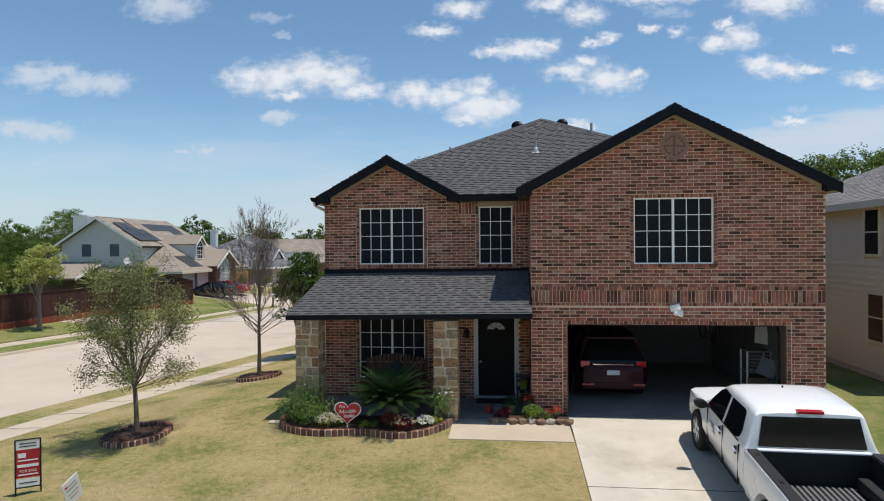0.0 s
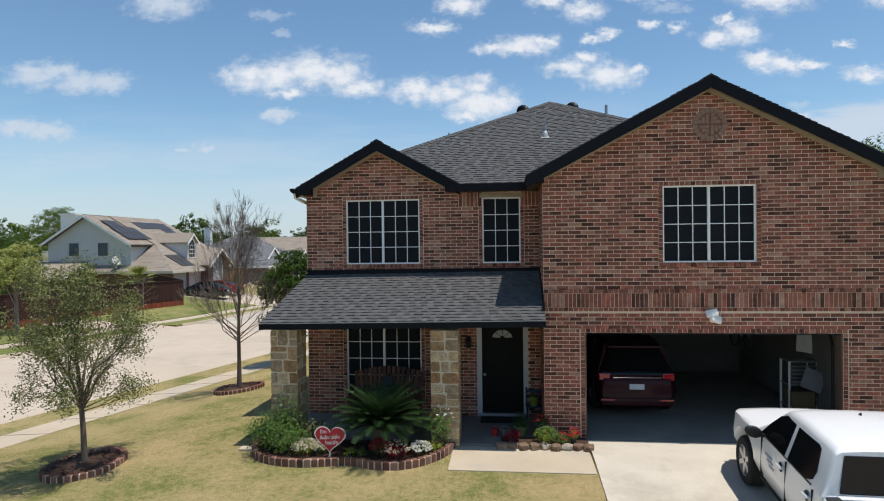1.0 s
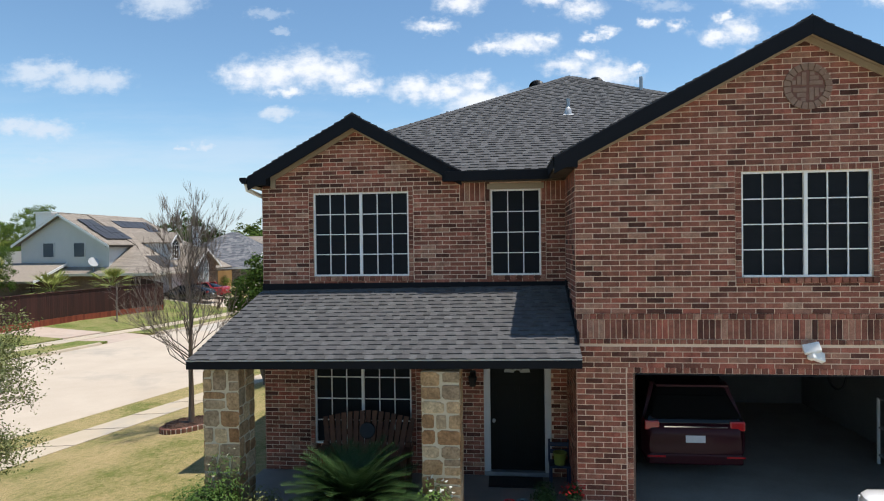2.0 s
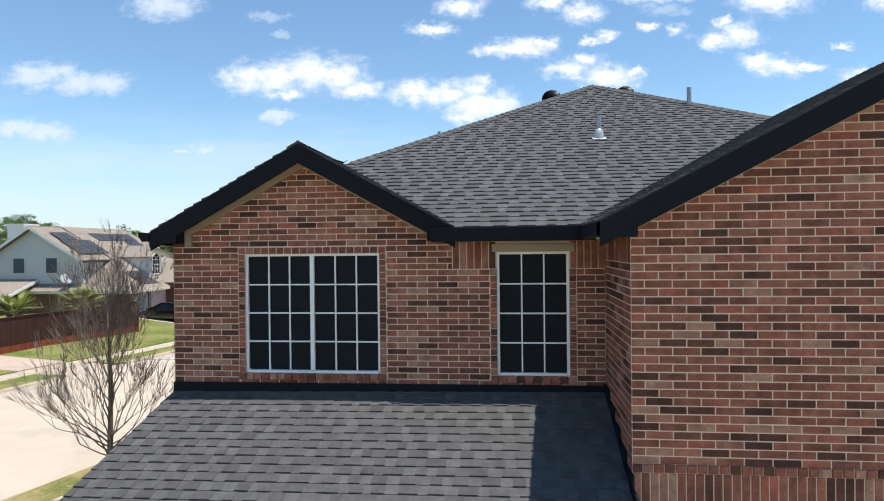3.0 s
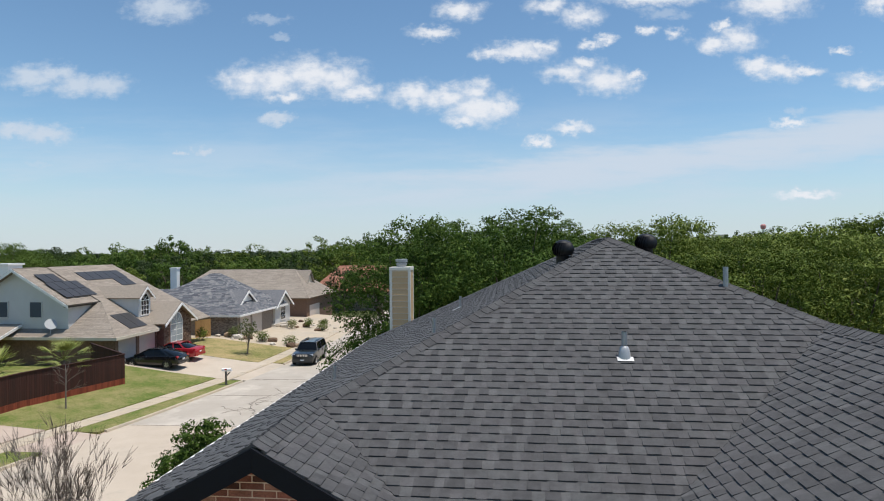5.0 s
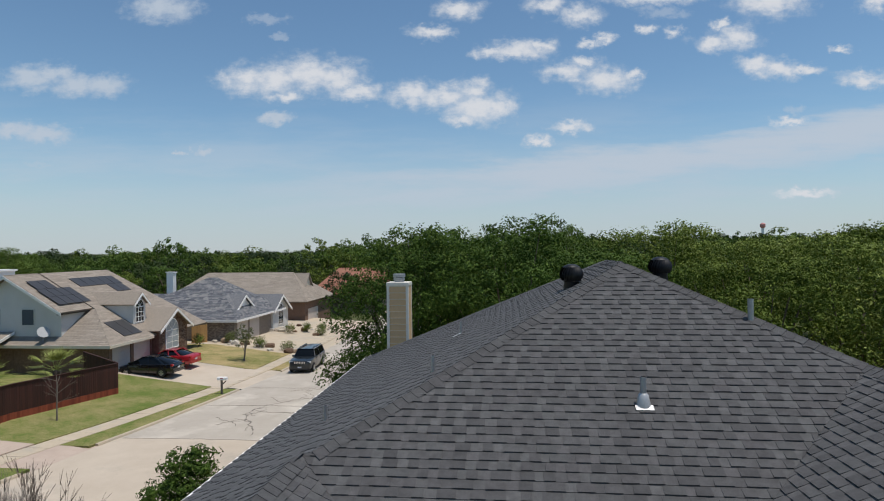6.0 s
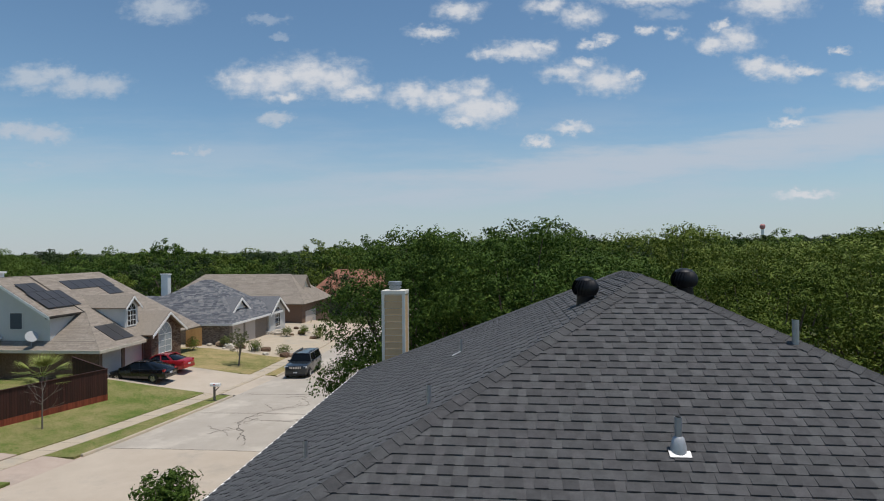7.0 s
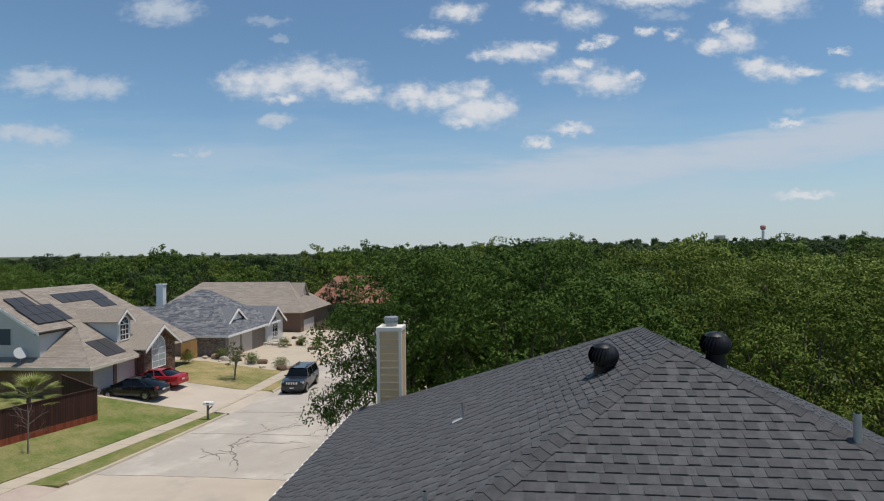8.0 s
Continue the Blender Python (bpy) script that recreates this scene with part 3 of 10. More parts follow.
# near side: verge, pavement, corner lawn
NEAR_VERGE, NEAR_WALK = 1.15, 1.15
solo("verge", ribbon(lambda y: kerb_near(y) + 0.16, lambda y: kerb_near(y) + 0.16 + NEAR_VERGE, YS, lambda x, y: yard_z(x, y)), M_lawn, "dry grass verge beside the kerb", "grass", kind="structure")
solo("pavement", ribbon(lambda y: kerb_near(y) + 0.16 + NEAR_VERGE, lambda y: kerb_near(y) + 0.16 + NEAR_VERGE + NEAR_WALK, YS, lambda x, y: yard_z(x, y) + 0.012), M_path, "pale concrete pavement beside the corner lawn", "pavement", kind="structure")
DRIVE_L, DRIVE_R = 0.93, 6.25
near_in = lambda y: kerb_near(y) + 0.16 + NEAR_VERGE + NEAR_WALK
solo("lawn", ribbon(near_in, lambda y: DRIVE_L, steps(-3, 60, 1.5), yard_z, 24), M_lawn, "dry straw and green front lawn of the corner house", "lawn", kind="structure")
solo("lawn", ribbon(lambda y: DRIVE_R, lambda y: 45, steps(-3, 60, 1.5), yard_z, 20), M_lawn2, "mown grass between two houses", "lawn", kind="structure")
solo("driveway", ribbon(lambda y: DRIVE_L, lambda y: DRIVE_R, steps(-3, 16.3, 1.0), lambda x, y: yard_z(3, y) + 0.03 + (0.03 * smoothstep(14.5, 16.3, y)), 8), M_concrete, "pale concrete driveway before an open garage", "driveway", kind="structure")
g = Geo()
g.sheet([[(x, y, yard_z(x, y) - 0.0) for x in (-80, -40, -18, 0, 20, 45, 80)] for y in (-55, -40, -20, -3)])
solo("street_in_front", g, M_road, "concrete street in front of the corner house", "road", kind="structure")
# expansion joints of the driveway and pavements
g = Geo()
for y in (12.75, 9.6, 6.4, 3.2):
    z = yard_z(3, y) + 0.032
    g.beam((DRIVE_L, y, z), (DRIVE_R, y, z), 0.014, 0.006)
solo("expansion_joint", g, M_crack, "dark joints across a concrete driveway", "joint", kind="structure")
g = Geo()
for i in range(46):
    y = -8 + i * 1.5
    a = kerb_near(y) + 0.16 + NEAR_VERGE
    g.beam((a, y, yard_z(a, y) + 0.014), (a + NEAR_WALK, y + 0.02, yard_z(a + NEAR_WALK, y) + 0.014), 0.016, 0.005)
for i in range(56):
    y = 10 + i * 1.35
    a = far_in(y)
    g.beam((a, y, road_z(y) + 0.142), (a + FAR_WALK, y, road_z(y) + 0.142), 0.018, 0.005)
solo("pavement_joint", g, plain("joint_shadow", (0.20, 0.175, 0.14), 0.9), "joints between pavement slabs", "joint", kind="structure")


def crack_line(g, x, y, heading, length, w, rnd, depth=0):
    pts = [(x, y)]
    n = int(length / 0.22)
    for i in range(n):
        turn_ = rnd.uniform(-0.7, 0.7)
        heading += turn_ * 0.35
        x += math.cos(heading + turn_) * 0.22
        y += math.sin(heading + turn_) * 0.22
        if not kerb_far(y) + 0.3 < x < kerb_near(y) - 0.3:
            break
        pts.append((x, y))
        if depth < 2 and rnd.random() < 0.035:
            crack_line(g, x, y, heading + rnd.choice((-1.1, 1.1)), length * 0.4, w * 0.7, rnd, depth + 1)
    for (ax, ay), (bx, by) in zip(pts, pts[1:]):
        za, zb = (road_z(q) + 0.06 * (1 - ((p - (kerb_far(q) + kerb_near(q)) / 2) / 6.2) ** 2) + 0.006 for p, q in ((ax, ay), (bx, by)))
        g.beam((ax, ay, za), (bx, by, zb), w * rnd.uniform(0.5, 1.3), 0.006)


rnd = random.Random(11)
g = Geo()
for x, y, h, ln, w in ((-17.9, 46.1, 0.75, 2.0, 0.04), (-16.6, 47.0, 1.5, 3.0, 0.045), (-16.9, 49.8, 1.25, 5.0, 0.03), (-16.6, 47.0, -0.75, 3.6, 0.05), (-17.3, 48.3, 0.2, 1.8, 0.035), (-17.4, 47.4, -0.3, 1.6, 0.035), (-16.9, 49.3, 0.12, 4.6, 0.03), (-13.6, 50.3, 1.2, 5.0, 0.026), (-16.5, 54.4, 0.4, 5.0, 0.026), (-12.4, 44.0, 0.9, 3.2, 0.035), (-18.6, 47.6, -0.2, 3.0, 0.03), (-13.8, 47.2, 0.9, 2.0, 0.02)):
    crack_line(g, x, y, h, ln, w, rnd)
for y in (43.4, 50.4, 55.4, 65.0):
    z = road_z(y) + 0.05
    for i in range(20):
        xa, xb = lerp(kerb_far(y) + 0.2, kerb_near(y) - 0.2, i / 20), lerp(kerb_far(y) + 0.2, kerb_near(y) - 0.2, (i + 1) / 20)
        cz = [road_z(y) + 0.06 * (1 - ((q - (kerb_far(y) + kerb_near(y)) / 2) / 6.2) ** 2) + 0.006 for q in (xa, xb)]
        g.beam((xa, y + rnd.uniform(-0.04, 0.04), cz[0]), (xb, y + rnd.uniform(-0.04, 0.04), cz[1]), 0.02, 0.006)
solo("road_crack", g, M_crack, "branching dark cracks in the concrete street", "crack", kind="structure")
# ---------------------------------------------------------------- the brick house
FY, LY = 16.37, 17.89            # front faces of the garage block and of the set-back wing
GX0, GX1, LX0 = 0.09, 6.64, -5.38
FLOOR = 0.13
PITCH = 0.489
EAVE_Z = 5.48
GS, FS = 0.52, 0.527          # rise over run of the gables and of the front slope
BL, BH, JOINT = 0.2555, 0.0797, 0.0122   # brick with its joint, and the joint

house = thing("house", "two-storey red-brown brick house with charcoal shingle roofs and an open garage", "house", (0.66, 23.0, 0.05), world=True)


def cut_intervals(a, b, holes):
    """The parts of a..b that no hole covers."""
    out = [(a, b)]
    for h0, h1 in holes:
        nxt = []
        for p, q in out:
            if h1 <= p or h0 >= q:
                nxt.append((p, q))
            else:
                if h0 > p:
                    nxt.append((p, h0))
                if h1 < q:
                    nxt.append((h1, q))
        out = nxt
    return out


def brick_face(wall_part, u0, u1, z0, z1, holes, at, near, top=None, seed=1, skip=(), bl=BL, bh=BH):
    """Running-bond bricks on a wall. at(u, z, d): the place d metres out of the mortar. near: (u0, u1, z0, z1), whose whole bricks are single pieces.
    top(z): the u range that a gable leaves at the height z. skip: z ranges laid otherwise."""
    rnd = random.Random(seed)
    rest, single, shared = Geo(), 0, {}
    row, z = 0, z0
    while z + bh <= z1 + 0.02:
        if any(a < z + bh / 2 < b for a, b in skip):
            row, z = row + 1, z + bh
            continue
        lo, hi = (u0, u1) if top is None else top(z + bh)
        lo, hi = max(lo, u0), min(hi, u1)
        met = [h for h in holes if h[2] < z + bh - 0.012 and h[3] > z + 0.012]
        clear = cut_intervals(lo, hi, [(h[0], h[1]) for h in met]) if hi - lo > 0.1 else []
        bands = [(p, q, z, z + bh) for p, q in clear]
        for h in met if hi - lo > 0.1 else ():
            p, q = max(lo, h[0]), min(hi, h[1])
            if q - p > 0.03:
                for za, zb in ((z, h[2]), (h[3], z + bh)):
                    if zb - za > 0.012:
                        bands += [(c, d, za, zb) for c, d in cut_intervals(p, q, [(k[0], k[1]) for k in met if k[2] < (za + zb) / 2 < k[3]])]
        for p, q, za, zb in bands:
            zm0, zm1 = za + (JOINT / 2 if za == z else 0.001), zb - (JOINT / 2 if zb == z + bh else 0.001)
            if zm1 - zm0 < 0.008:
                continue
            k = math.floor((p - u0 - (row % 2) * bl / 2) / bl)
            while True:
                a = u0 + (row % 2) * bl / 2 + k * bl
                k += 1
                if a >= q:
                    break
                b0, b1 = max(a, p) + JOINT / 2, min(a + bl, q) - JOINT / 2
                if b1 - b0 < 0.03:
                    continue
                d = 0.0034 + rnd.uniform(-0.0008, 0.0012)
                tz = rnd.uniform(-0.0012, 0.0012)
                whole = b1 - b0 > bl - JOINT - 0.0001 and zb - za > bh - 0.0001
                if whole and near and near[0] < a and a + bl < near[1] and near[2] < z and z + bh < near[3] and single < 300:
                    if "me" not in shared:
                        gg = Geo()
                        c = [Vector(at(0, 0, 0)), Vector(at(1, 0, 0)), Vector(at(0, 1, 0)), Vector(at(0, 0, 1))]
                        eu, ez, ed = c[1] - c[0], c[2] - c[0], c[3] - c[0]
                        brick_shape(gg, Vector((0, 0, 0)), eu * (bl - JOINT), ez * (bh - JOINT), ed * 0.0034)
                        shared["me"] = gg.mesh("brick", M_brick_one)
                    ob = part("brick", shared["me"], None, wall_part)
                    ob.location = at(b0, zm0 + tz, d - 0.0034)
                    single += 1
                else:
                    c0 = Vector(at(b0, zm0 + tz, 0))
                    brick_shape(rest, c0, Vector(at(b1, zm0 + tz, 0)) - c0, Vector(at(b0, zm1 + tz, 0)) - c0, Vector(at(b0, zm0 + tz, d)) - c0)
        row, z = row + 1, z + bh
    return rest


def brick_shape(g, o, eu, ez, ed):
    """One brick: a low block with slightly drawn-in front edges."""
    i, j = eu * (0.004 / max(eu.length, 0.01)), ez * (0.004 / max(ez.length, 0.01))
    k = ed * 0.7
    g.add([o, o + eu, o + eu + ez, o + ez, o + k, o + eu + k, o + eu + ez + k, o + ez + k, o + i + j + ed, o + eu - i + j + ed, o + eu + ez - i - j + ed, o + ez + i - j + ed],
          [(0, 1, 5, 4), (1, 2, 6, 5), (2, 3, 7, 6), (3, 0, 4, 7), (4, 5, 9, 8), (5, 6, 10, 9), (6, 7, 11, 10), (7, 4, 8, 11), (8, 9, 10, 11)])


def upright_bricks(g, u0, u1, z0, z1, at, w=0.0833, d=0.008, seed=3):
    """A row of bricks set side by side, on end or on edge."""
    rnd = random.Random(seed)
    n = max(1, round((u1 - u0) / w))
    w = (u1 - u0) / n
    for i in range(n):
        a, b = u0 + i * w + JOINT / 2, u0 + (i + 1) * w - JOINT / 2
        dd = d + rnd.uniform(-0.002, 0.002)
        c = Vector(at(a, z0 + 0.004, 0))
        brick_shape(g, c, Vector(at(b, z0 + 0.004, 0)) - c, Vector(at(a, z1 - 0.004, 0)) - c, Vector(at(a, z0 + 0.004, dd)) - c)


def edge_bricks(g, u, w, z0, z1, at, seed=3):
    """Brick ends stacked up a jamb."""
    rnd = random.Random(seed)
    n = max(1, round((z1 - z0) / BH))
    h = (z1 - z0) / n
    for i in range(n):
        c = Vector(at(u + 0.004, z0 + i * h + 0.004, 0))
        dd = 0.008 + rnd.uniform(-0.002, 0.002)
        brick_shape(g, c, Vector(at(u + w - 0.004, z0 + i * h + 0.004, 0)) - c, Vector(at(u + 0.004, z0 + (i + 1) * h - 0.004, 0)) - c, Vector(at(u + 0.004, z0 + i * h + 0.004, dd)) - c)


def holed_wall(g, u0, u1, z0, z1, holes, place, thick):
    """Blocks that leave the holes free. place(u, z, d): d into the wall."""
    us = sorted({u0, u1, *[h[0] for h in holes], *[h[1] for h in holes]})
    zs = sorted({z0, z1, *[h[2] for h in holes], *[h[3] for h in holes]})
    us, zs = [u for u in us if u0 <= u <= u1], [z for z in zs if z0 <= z <= z1]
    solid = lambda i, j: 0 <= i < len(us) - 1 and 0 <= j < len(zs) - 1 and not any(h[0] < (us[i] + us[i + 1]) / 2 < h[1] and h[2] < (zs[j] + zs[j + 1]) / 2 < h[3] for h in holes)
    verts, faces, seen = [], [], {}

    def at(i, j, t):
        if (i, j, t) not in seen:
            seen[i, j, t] = len(verts)
            verts.append(place(us[i], zs[j], t * thick))
        return seen[i, j, t]

    for i in range(len(us) - 1):
        for j in range(len(zs) - 1):
            if not solid(i, j):
                continue
            faces += [(at(i, j, 0), at(i + 1, j, 0), at(i + 1, j + 1, 0), at(i, j + 1, 0)), (at(i, j + 1, 1), at(i + 1, j + 1, 1), at(i + 1, j, 1), at(i, j, 1))]
            for di, dj, (p, q) in ((0, -1, ((i, j), (i + 1, j))), (1, 0, ((i + 1, j), (i + 1, j + 1))), (0, 1, ((i + 1, j + 1), (i, j + 1))), (-1, 0, ((i, j + 1), (i, j)))):
                if not solid(i + di, j + dj):
                    faces.append((at(*p, 0), at(*p, 1), at(*q, 1), at(*q, 0)))
    g.add(verts, faces)


# openings: u0, u1, z0, z1
W_GAR = (2.457, 4.232, 3.69, 5.217)
GARAGE = (0.91, 5.815, 0.0, 2.285)
W_UP = (-4.42, -2.67, 3.665, 5.175)
W_SLIM = (-1.205, -0.335, 3.665, 5.175)
W_LOW = (-4.44, -2.66, 0.62, 2.25)
DOOR = (-1.36, -0.19, 0.15, 2.40)

# garage block, front
at_g = lambda u, z, d: (u, FY + 0.011 - d, z)
place_g = lambda u, z, t: (u, FY + 0.011 + t, z)
APEX_X, APEX_Z = 3.33, 7.33
gable = lambda z: (APEX_X - (APEX_Z - 0.20 - z + 0.05) / GS, APEX_X + (APEX_Z - 0.20 - z + 0.05) / GS)
g = Geo()
holed_wall(g, GX0, GX1, -0.1, EAVE_Z, [GARAGE, W_GAR], place_g, 0.22)
g.prism([(GX0, FY + 0.011, EAVE_Z), (GX1, FY + 0.011, EAVE_Z), (APEX_X, FY + 0.011, 7.12)], (0, 0.22, 0))
wall_gar = part("wall", g, M_mortar, house, "brick garage front with a gable and a soldier-course band")
edge = 0.10
holes_g = [(GARAGE[0] - edge, GARAGE[1] + edge, -1, GARAGE[3] + 0.085), (W_GAR[0] - 0.085, W_GAR[1] + 0.085, W_GAR[2] - 0.09, W_GAR[3] + 0.085)]
BAND = (2.715, 3.165)
ROSE = (3.365, 6.41, 0.33)
BZ0 = -0.03
bricks = brick_face(wall_gar, GX0, GX1, BZ0, 7.05, holes_g + [(ROSE[0] - 0.24, ROSE[0] + 0.24, ROSE[1] - 0.24, ROSE[1] + 0.24)], at_g, (GX0, 2.4, 3.2, 5.35), gable, 5, (BAND,))
upright_bricks(bricks, GX0, GX1, BAND[0], BAND[0] + 0.075, at_g, 0.1, 0.014, 5)
upright_bricks(bricks, GX0, GX1, BAND[0] + 0.075, BAND[1] - 0.085, at_g, 0.0833, 0.007, 6)
upright_bricks(bricks, GX0, GX1, BAND[1] - 0.085, BAND[1], at_g, 0.1, 0.018, 7)
for i, h in enumerate((GARAGE, W_GAR)):
    upright_bricks(bricks, h[0] - edge * 0.85, h[1] + edge * 0.85, h[3], h[3] + 0.085, at_g, 0.1, 0.009, 8 + i)
    edge_bricks(bricks, h[0] - 0.09, 0.09, max(h[2], 0.0), h[3], at_g, 10 + i)
    edge_bricks(bricks, h[1], 0.09, max(h[2], 0.0), h[3], at_g, 12 + i)
upright_bricks(bricks, W_GAR[0] - 0.085, W_GAR[1] + 0.085, W_GAR[2] - 0.09, W_GAR[2], at_g, 0.1, 0.03, 14)
part("brickwork", bricks, M_brick, wall_gar, kind="stuff")
for x in (GARAGE[0] - 0.002, GARAGE[1] - 0.028):
    part("door_jamb", Geo().box(x, x + 0.03, FY + 0.02, FY + 0.24, 0.0, GARAGE[3]), surf("brown_jamb_paint", (0.10, 0.062, 0.045), (0.15, 0.095, 0.07), 3, 40, 0.7, 0.05), wall_gar, "brown painted door jamb")
part("door_head", Geo().box(GARAGE[0] + 0.028, GARAGE[1] - 0.028, FY + 0.02, FY + 0.24, GARAGE[3] - 0.03, GARAGE[3] + 0.002), M_fascia, wall_gar, "dark painted door head")
# a round rose of bricks in the gable
g = Geo()
for i in range(20):
    a, b = 2 * math.pi * (i + 0.07) / 20, 2 * math.pi * (i + 0.93) / 20
    r0, r1 = 0.235, 0.33
    q = [(ROSE[0] + r * math.cos(t), FY + 0.009, ROSE[1] + r * math.sin(t)) for r, t in ((r0, a), (r1, a), (r1, b), (r0, b))]
    g.prism(q, (0, -0.022, 0))
for i in range(4):
    for j in range(3):
        t = math.pi / 2 * i
        c, s = math.cos(t), math.sin(t)
        ps = [(0.02 + j * 0.005, 0.02 + j * 0.07), (0.2 - j * 0.055, 0.02 + j * 0.07), (0.2 - j * 0.055, 0.078 + j * 0.07), (0.02 + j * 0.005, 0.078 + j * 0.07)]
        g.prism([(ROSE[0] + p * c - q * s, FY + 0.009, ROSE[1] + p * s + q * c) for p, q in ps], (0, -0.014, 0))
part("brick_rose", g, surf("tan_ring_brick", (0.22, 0.125, 0.09), (0.36, 0.24, 0.18), 9, 90, 0.9, 0.4), wall_gar, "round ornament of bricks in the gable")
part("rose_field", Geo().lathe([(0.30, 0.0), (0.30, 0.005), (0.0, 0.005)], 32, pose(ROSE[0], FY + 0.0105, ROSE[1], 90)), surf("dark_rose_brick", (0.16, 0.075, 0.055), (0.25, 0.12, 0.09), 14, 90, 0.9, 0.4), wall_gar, "dark brick field of the gable ornament")

# garage block, sides
g = Geo()
holed_wall(g, FY + 0.231, 31.2, -0.1, EAVE_Z, [], lambda u, z, t: (GX1 - t, u, z), 0.22)
wall_r = part("wall", g, M_mortar, house, "brick side wall of the house")
part("brickwork", brick_face(wall_r, FY, 31.2, BZ0, EAVE_Z, [], lambda u, z, d: (GX1 + d, u, z), None, None, 21), M_brick, wall_r, kind="stuff")
g = Geo()
holed_wall(g, FY + 0.231, LY, -0.1, EAVE_Z, [], lambda u, z, t: (GX0 + t, u, z), 0.22)
wall_s = part("wall", g, M_mortar, house, "short brick return wall beside the porch")
RET_TOP = BZ0 + 64 * BH
ret = brick_face(wall_s, FY + 0.002, LY, BZ0, RET_TOP, [], lambda u, z, d: (GX0 - d, u, z), None, None, 22)
upright_bricks(ret, FY, LY, RET_TOP, EAVE_Z - 0.15, lambda u, z, d: (GX0 - d, u, z), 0.0833, 0.008, 3)
part("brickwork", ret, M_brick, wall_s, kind="stuff")

# wing, front
at_l = lambda u, z, d: (u, LY + 0.011 - d, z)
place_l = lambda u, z, t: (u, LY + 0.011 + t, z)
L_APEX, L_APEX_Z = -3.62, 6.54
gable_l = lambda z: (L_APEX - (L_APEX_Z - 0.15 - z) / GS, 0.1 if z < 5.33 else L_APEX + (L_APEX_Z - 0.15 - z) / GS)
g = Geo()
holed_wall(g, LX0, GX0, -0.1, 5.31, [W_UP, W_SLIM, W_LOW, DOOR], place_l, 0.22)
g.prism([(LX0, LY + 0.011, 5.31), (-1.75, LY + 0.011, 5.31), (L_APEX, LY + 0.011, 6.36)], (0, 0.22, 0))
wall_l = part("wall", g, M_mortar, house, "brick front of the set-back wing above the porch")
holes_l = [(h[0] - 0.085, h[1] + 0.085, h[2] - 0.09, h[3] + 0.085) for h in (W_UP, W_LOW)] + [(W_SLIM[0] - 0.085, W_SLIM[1] + 0.085, W_SLIM[2] - 0.02, 5.3), (DOOR[0], DOOR[1], -1, DOOR[3]), (-1.75, 0.1, 4.97, 5.32)]
bricks = brick_face(wall_l, LX0, GX0 - 0.0, BZ0, 6.36, holes_l, at_l, (LX0, GX0, 3.5, 5.1), gable_l, 7, (), 0.255, 0.0757)
for i, h in enumerate((W_UP, W_LOW)):
    upright_bricks(bricks, h[0] - 0.085, h[1] + 0.085, h[3], h[3] + 0.085, at_l, 0.1, 0.009, 8 + i)
    upright_bricks(bricks, h[0] - 0.085, h[1] + 0.085, h[2] - 0.09, h[2], at_l, 0.1, 0.03, 15 + i)
    edge_bricks(bricks, h[0] - 0.085, 0.085, h[2], h[3], at_l, 10 + i)
    edge_bricks(bricks, h[1], 0.085, h[2], h[3], at_l, 12 + i)
edge_bricks(bricks, W_SLIM[0] - 0.085, 0.085, W_SLIM[2], 4.97, at_l, 10)
edge_bricks(bricks, W_SLIM[1], 0.085, W_SLIM[2], 4.97, at_l, 12)
upright_bricks(bricks, W_SLIM[0] - 0.085, W_SLIM[1] + 0.085, W_SLIM[2] - 0.09, W_SLIM[2], at_l, 0.1, 0.03, 13)
upright_bricks(bricks, -1.75, W_SLIM[0] - 0.01, 4.97, 5.305, at_l, 0.0833, 0.008, 13)
upright_bricks(bricks, W_SLIM[1] + 0.01, GX0, 4.97, 5.305, at_l, 0.0833, 0.008, 14)
part("brickwork", bricks, M_brick, wall_l, kind="stuff")
# wing, outer side and back
g = Geo()
holed_wall(g, LY + 0.231, 31.2, -0.3, 5.25, [], lambda u, z, t: (LX0 + t, u, z), 0.22)
wall_w = part("wall", g, M_mortar, house, "brick side wall facing the street")
part("brickwork", brick_face(wall_w, LY, 31.2, BZ0, 5.25, [], lambda u, z, d: (LX0 - d, u, z), None, None, 31), M_brick, wall_w, kind="stuff")
g = Geo()
g.box(LX0, GX1, 30.98, 31.2, -0.4, 5.3)
part("wall", g, M_mortar, house, "brick back wall of the house")


